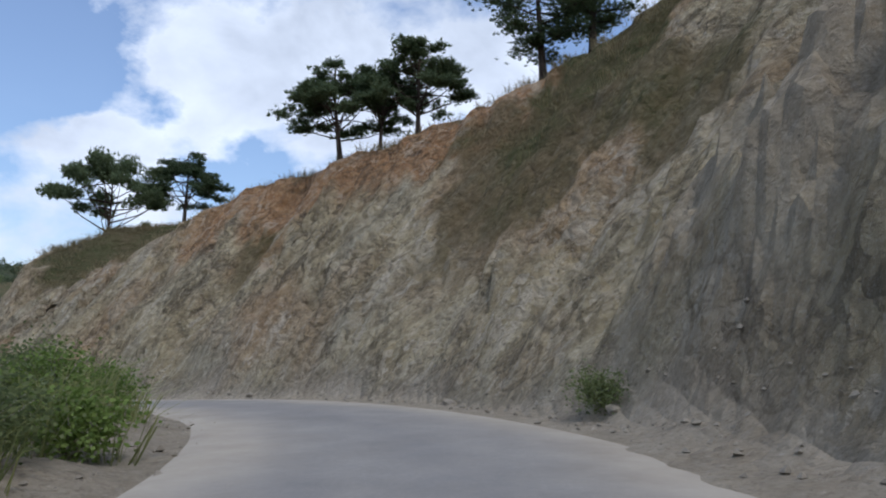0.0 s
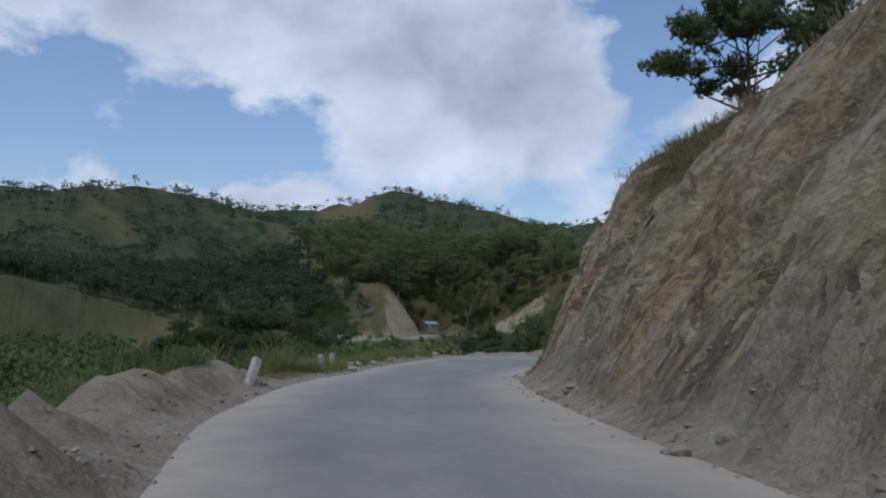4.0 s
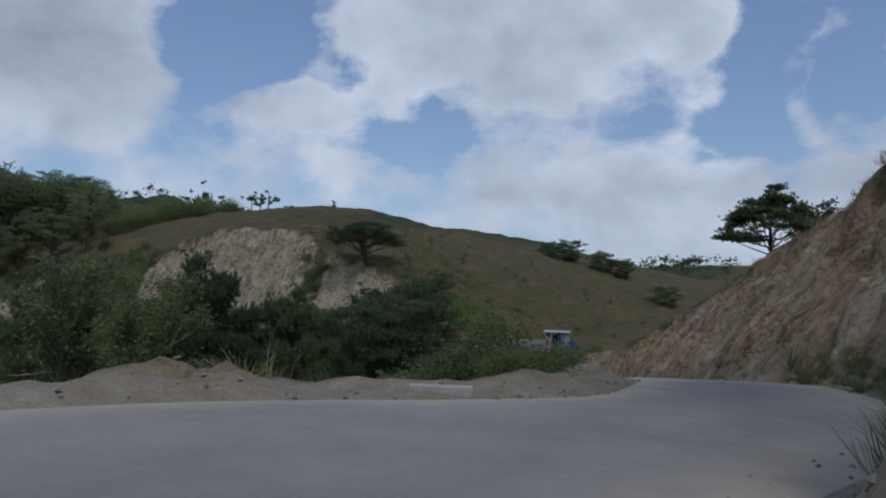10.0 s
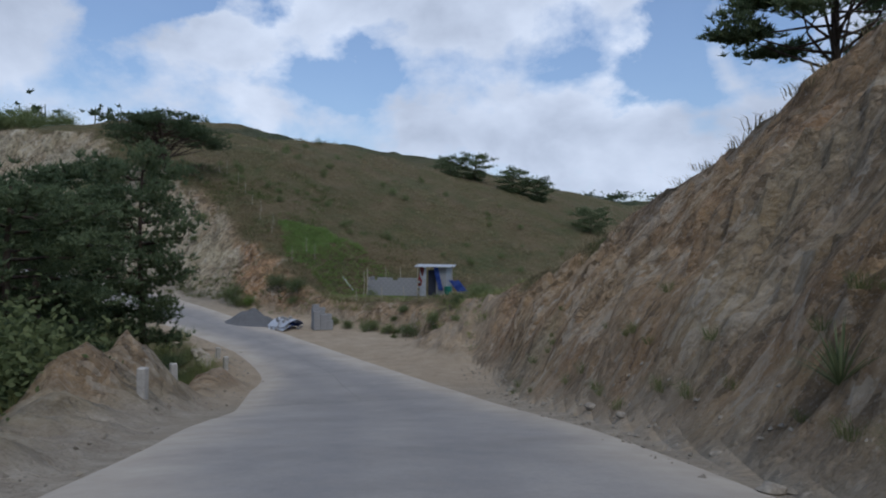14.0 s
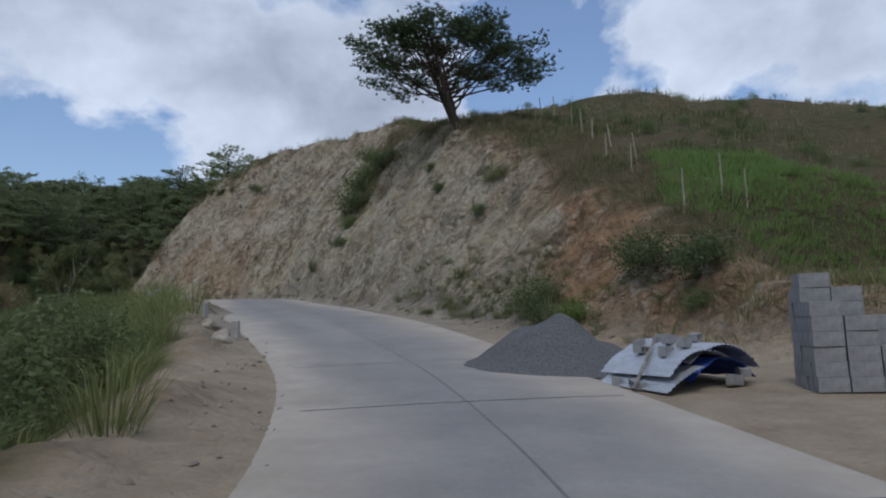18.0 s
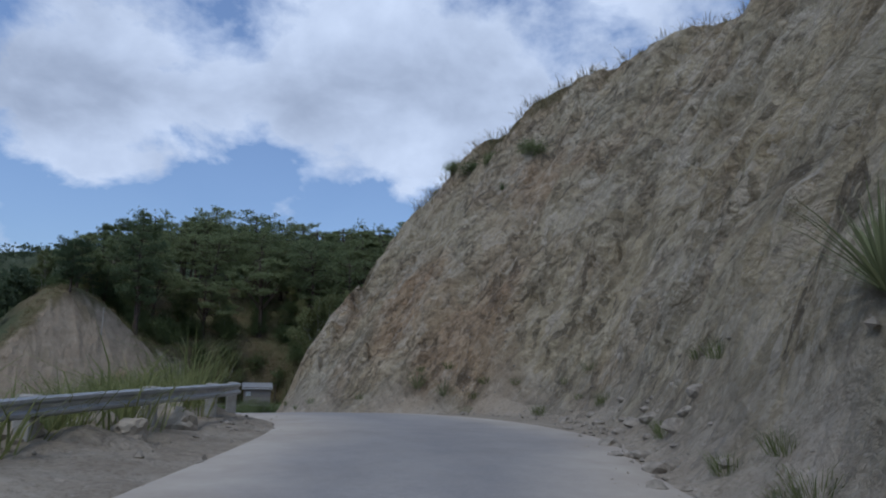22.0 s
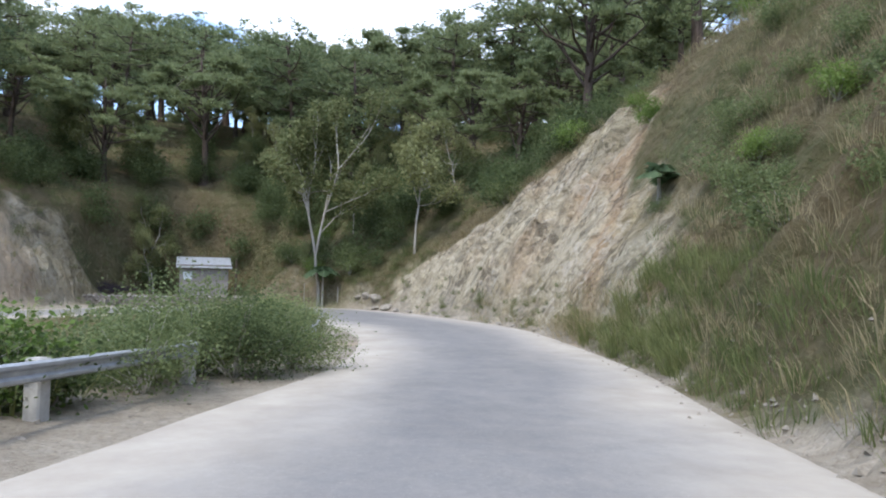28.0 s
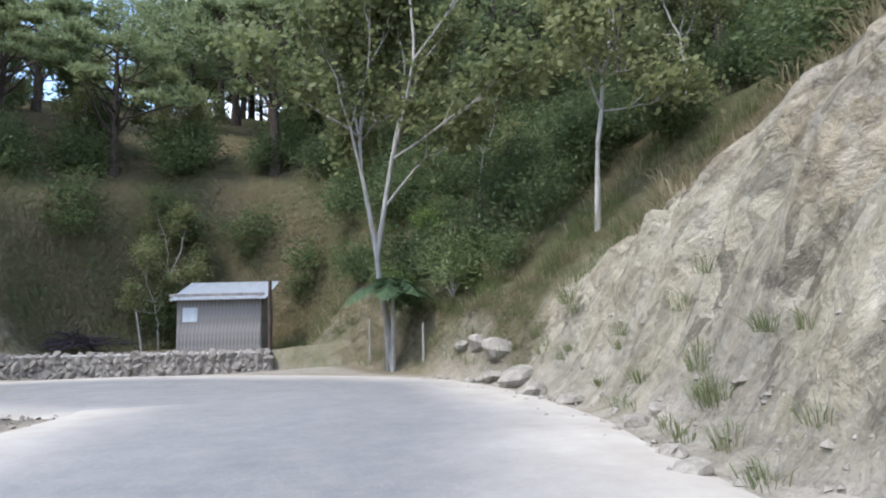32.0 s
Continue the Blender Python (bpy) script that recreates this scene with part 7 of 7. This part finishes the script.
box(bm, (0.62, 0.03, 2.1), (1.75, 0.25, 1.05))
part("dark_doorway_cloth", bm, plain_material("dark_cloth", (0.015, 0.018, 0.03), (0.03, 0.035, 0.05), 3.0), site, "dark cloth hung in the doorway")
p = part("tin_roof", corrugated(3.2, 2.4, 0.11, 0.012), ZINC, site, "flat tin roof sheet")
p.location, p.rotation_euler = (1.95, 0.9, 2.42), (radians(4), 0, 0)
for pts, mat, nm in ((((0.75, 0.0, 0.8), (1.0, 0.0, 2.3), 0.35), RED_CLOTH, "red_cloth"), (((2.05, -0.06, 2.3), (2.5, -0.1, 0.5), 0.35), TARP, "blue_tarp"), (((3.5, -0.2, 1.3), (4.5, -0.3, 0.1), 0.8), TARP, "blue_tarp")):
    a, b, w = Vector(pts[0]), Vector(pts[1]), pts[2]
    bm = bmesh.new()
    grid = [[bm.verts.new(a + (b - a) * (i / 8) + Vector((w * (j / 4 - 0.5), 0.06 * math.sin(i * 1.3 + j), 0.03 * math.sin(j * 2.0)))) for j in range(5)] for i in range(9)]
    for i in range(8):
        for j in range(4):
            bm.faces.new((grid[i][j], grid[i + 1][j], grid[i + 1][j + 1], grid[i][j + 1]))
    bmesh.ops.solidify(bm, geom=bm.faces[:], thickness=0.008)
    part(nm, bm, mat, site, "crumpled cloth sheet hung on the wall")
bm = bmesh.new()
bmesh.ops.create_cone(bm, cap_ends=True, segments=18, radius1=0.32, radius2=0.30, depth=0.85, matrix=Matrix.Translation((3.1, -0.6, 0.42)))
part("barrel", bm, plain_material("green_barrel", (0.01, 0.10, 0.07), (0.02, 0.16, 0.11), 4.0, 0.5), site, "dark green plastic barrel")

# thin fence posts over the hill
for x, y in ((-55.3, 128.5), (-57.6, 131.1), (-58.7, 131.5), (-62.3, 136.2), (-64.1, 137.5), (-64.7, 137.1), (-50.8, 126.0), (-52.0, 124.1), (-45.7, 120.4), (-43.9, 120.8), (-42.4, 121.7), (-51.4, 125.7), (-55.2, 127.7), (-57.0, 129.4), (-60.3, 133.6)):
    pole(on_ground(x, y), prng.uniform(1.1, 1.5), 0.03, "thin pale fence pole on the grassy hill", lean=(prng.uniform(-0.15, 0.15), prng.uniform(-0.1, 0.1)), name="fence_post", group="fence posts on the hill")

# distant houses
def far_house(x, y, w, label, rz):
    ob = thing("house", on_ground(x, y, -0.3), label, "house", rz=rz)
    bm = bmesh.new()
    box(bm, (w, w * 0.6, w * 0.42), (0, 0, w * 0.21))
    wall_part = part("wall", bm, WALL_FAR, ob)
    bm = bmesh.new()
    a = [bm.verts.new(c) for c in ((-w * 0.55, -w * 0.38, w * 0.40), (w * 0.55, -w * 0.38, w * 0.40), (w * 0.55, 0, w * 0.66), (-w * 0.55, 0, w * 0.66), (-w * 0.55, w * 0.38, w * 0.40), (w * 0.55, w * 0.38, w * 0.40))]
    for f in ((0, 1, 2, 3), (3, 2, 5, 4), (0, 3, 4), (1, 5, 2)):
        bm.faces.new([a[i] for i in f])
    bmesh.ops.solidify(bm, geom=bm.faces[:], thickness=0.15)
    part("roof", bm, ROOF_FAR, ob, "rust-red sheet roof")
    for k in (-0.3, 0.0, 0.3):
        bm = bmesh.new()
        box(bm, (w * 0.14, 0.12, w * 0.16), (k * w, -w * 0.3 - 0.03, w * 0.22))
        part("window", bm, plain_material("dark_glass", (0.02, 0.025, 0.03), (0.04, 0.045, 0.05), 1.0, 0.3), wall_part, "dark window opening")


far_house(-300.0, 470.0, 16.0, "far house with a rust-red roof on the ridge", 0.9)


# heap of dark cut branches beside the hut
BRUSH = bark_material("dark_branches", (0.035, 0.026, 0.028), (0.10, 0.08, 0.085), 3.0)
bx0, by0 = -171.6, 133.9
brush = thing("brush_heap", on_ground(bx0, by0), "dark purplish heap of cut dry branches", "brush heap")
brg = np.random.default_rng(8)
for i in range(110):
    S = Soup()
    a, r = brg.uniform(0, 6.28), 1.2 * math.sqrt(brg.uniform(0, 1))
    c = np.array([math.cos(a) * r * 1.3, math.sin(a) * r, 0.75 * (1 - (r / 1.25) ** 2) * brg.uniform(0.2, 1.0)])
    d = brg.normal(size=3) * np.array([0.55, 0.55, 0.16])
    S.add(*tube(np.stack([c - d, c + brg.normal(size=3) * 0.08, c + d]), [0.026, 0.020, 0.006], 4))
    for j in range(3):
        e = d * 0.5 + brg.normal(size=3) * 0.18
        S.add(*tube(np.stack([c + d * 0.2 * j, c + d * 0.2 * j + e]), [0.012, 0.004], 3))
    part("branch", S.mesh("branch", BRUSH), None, brush)
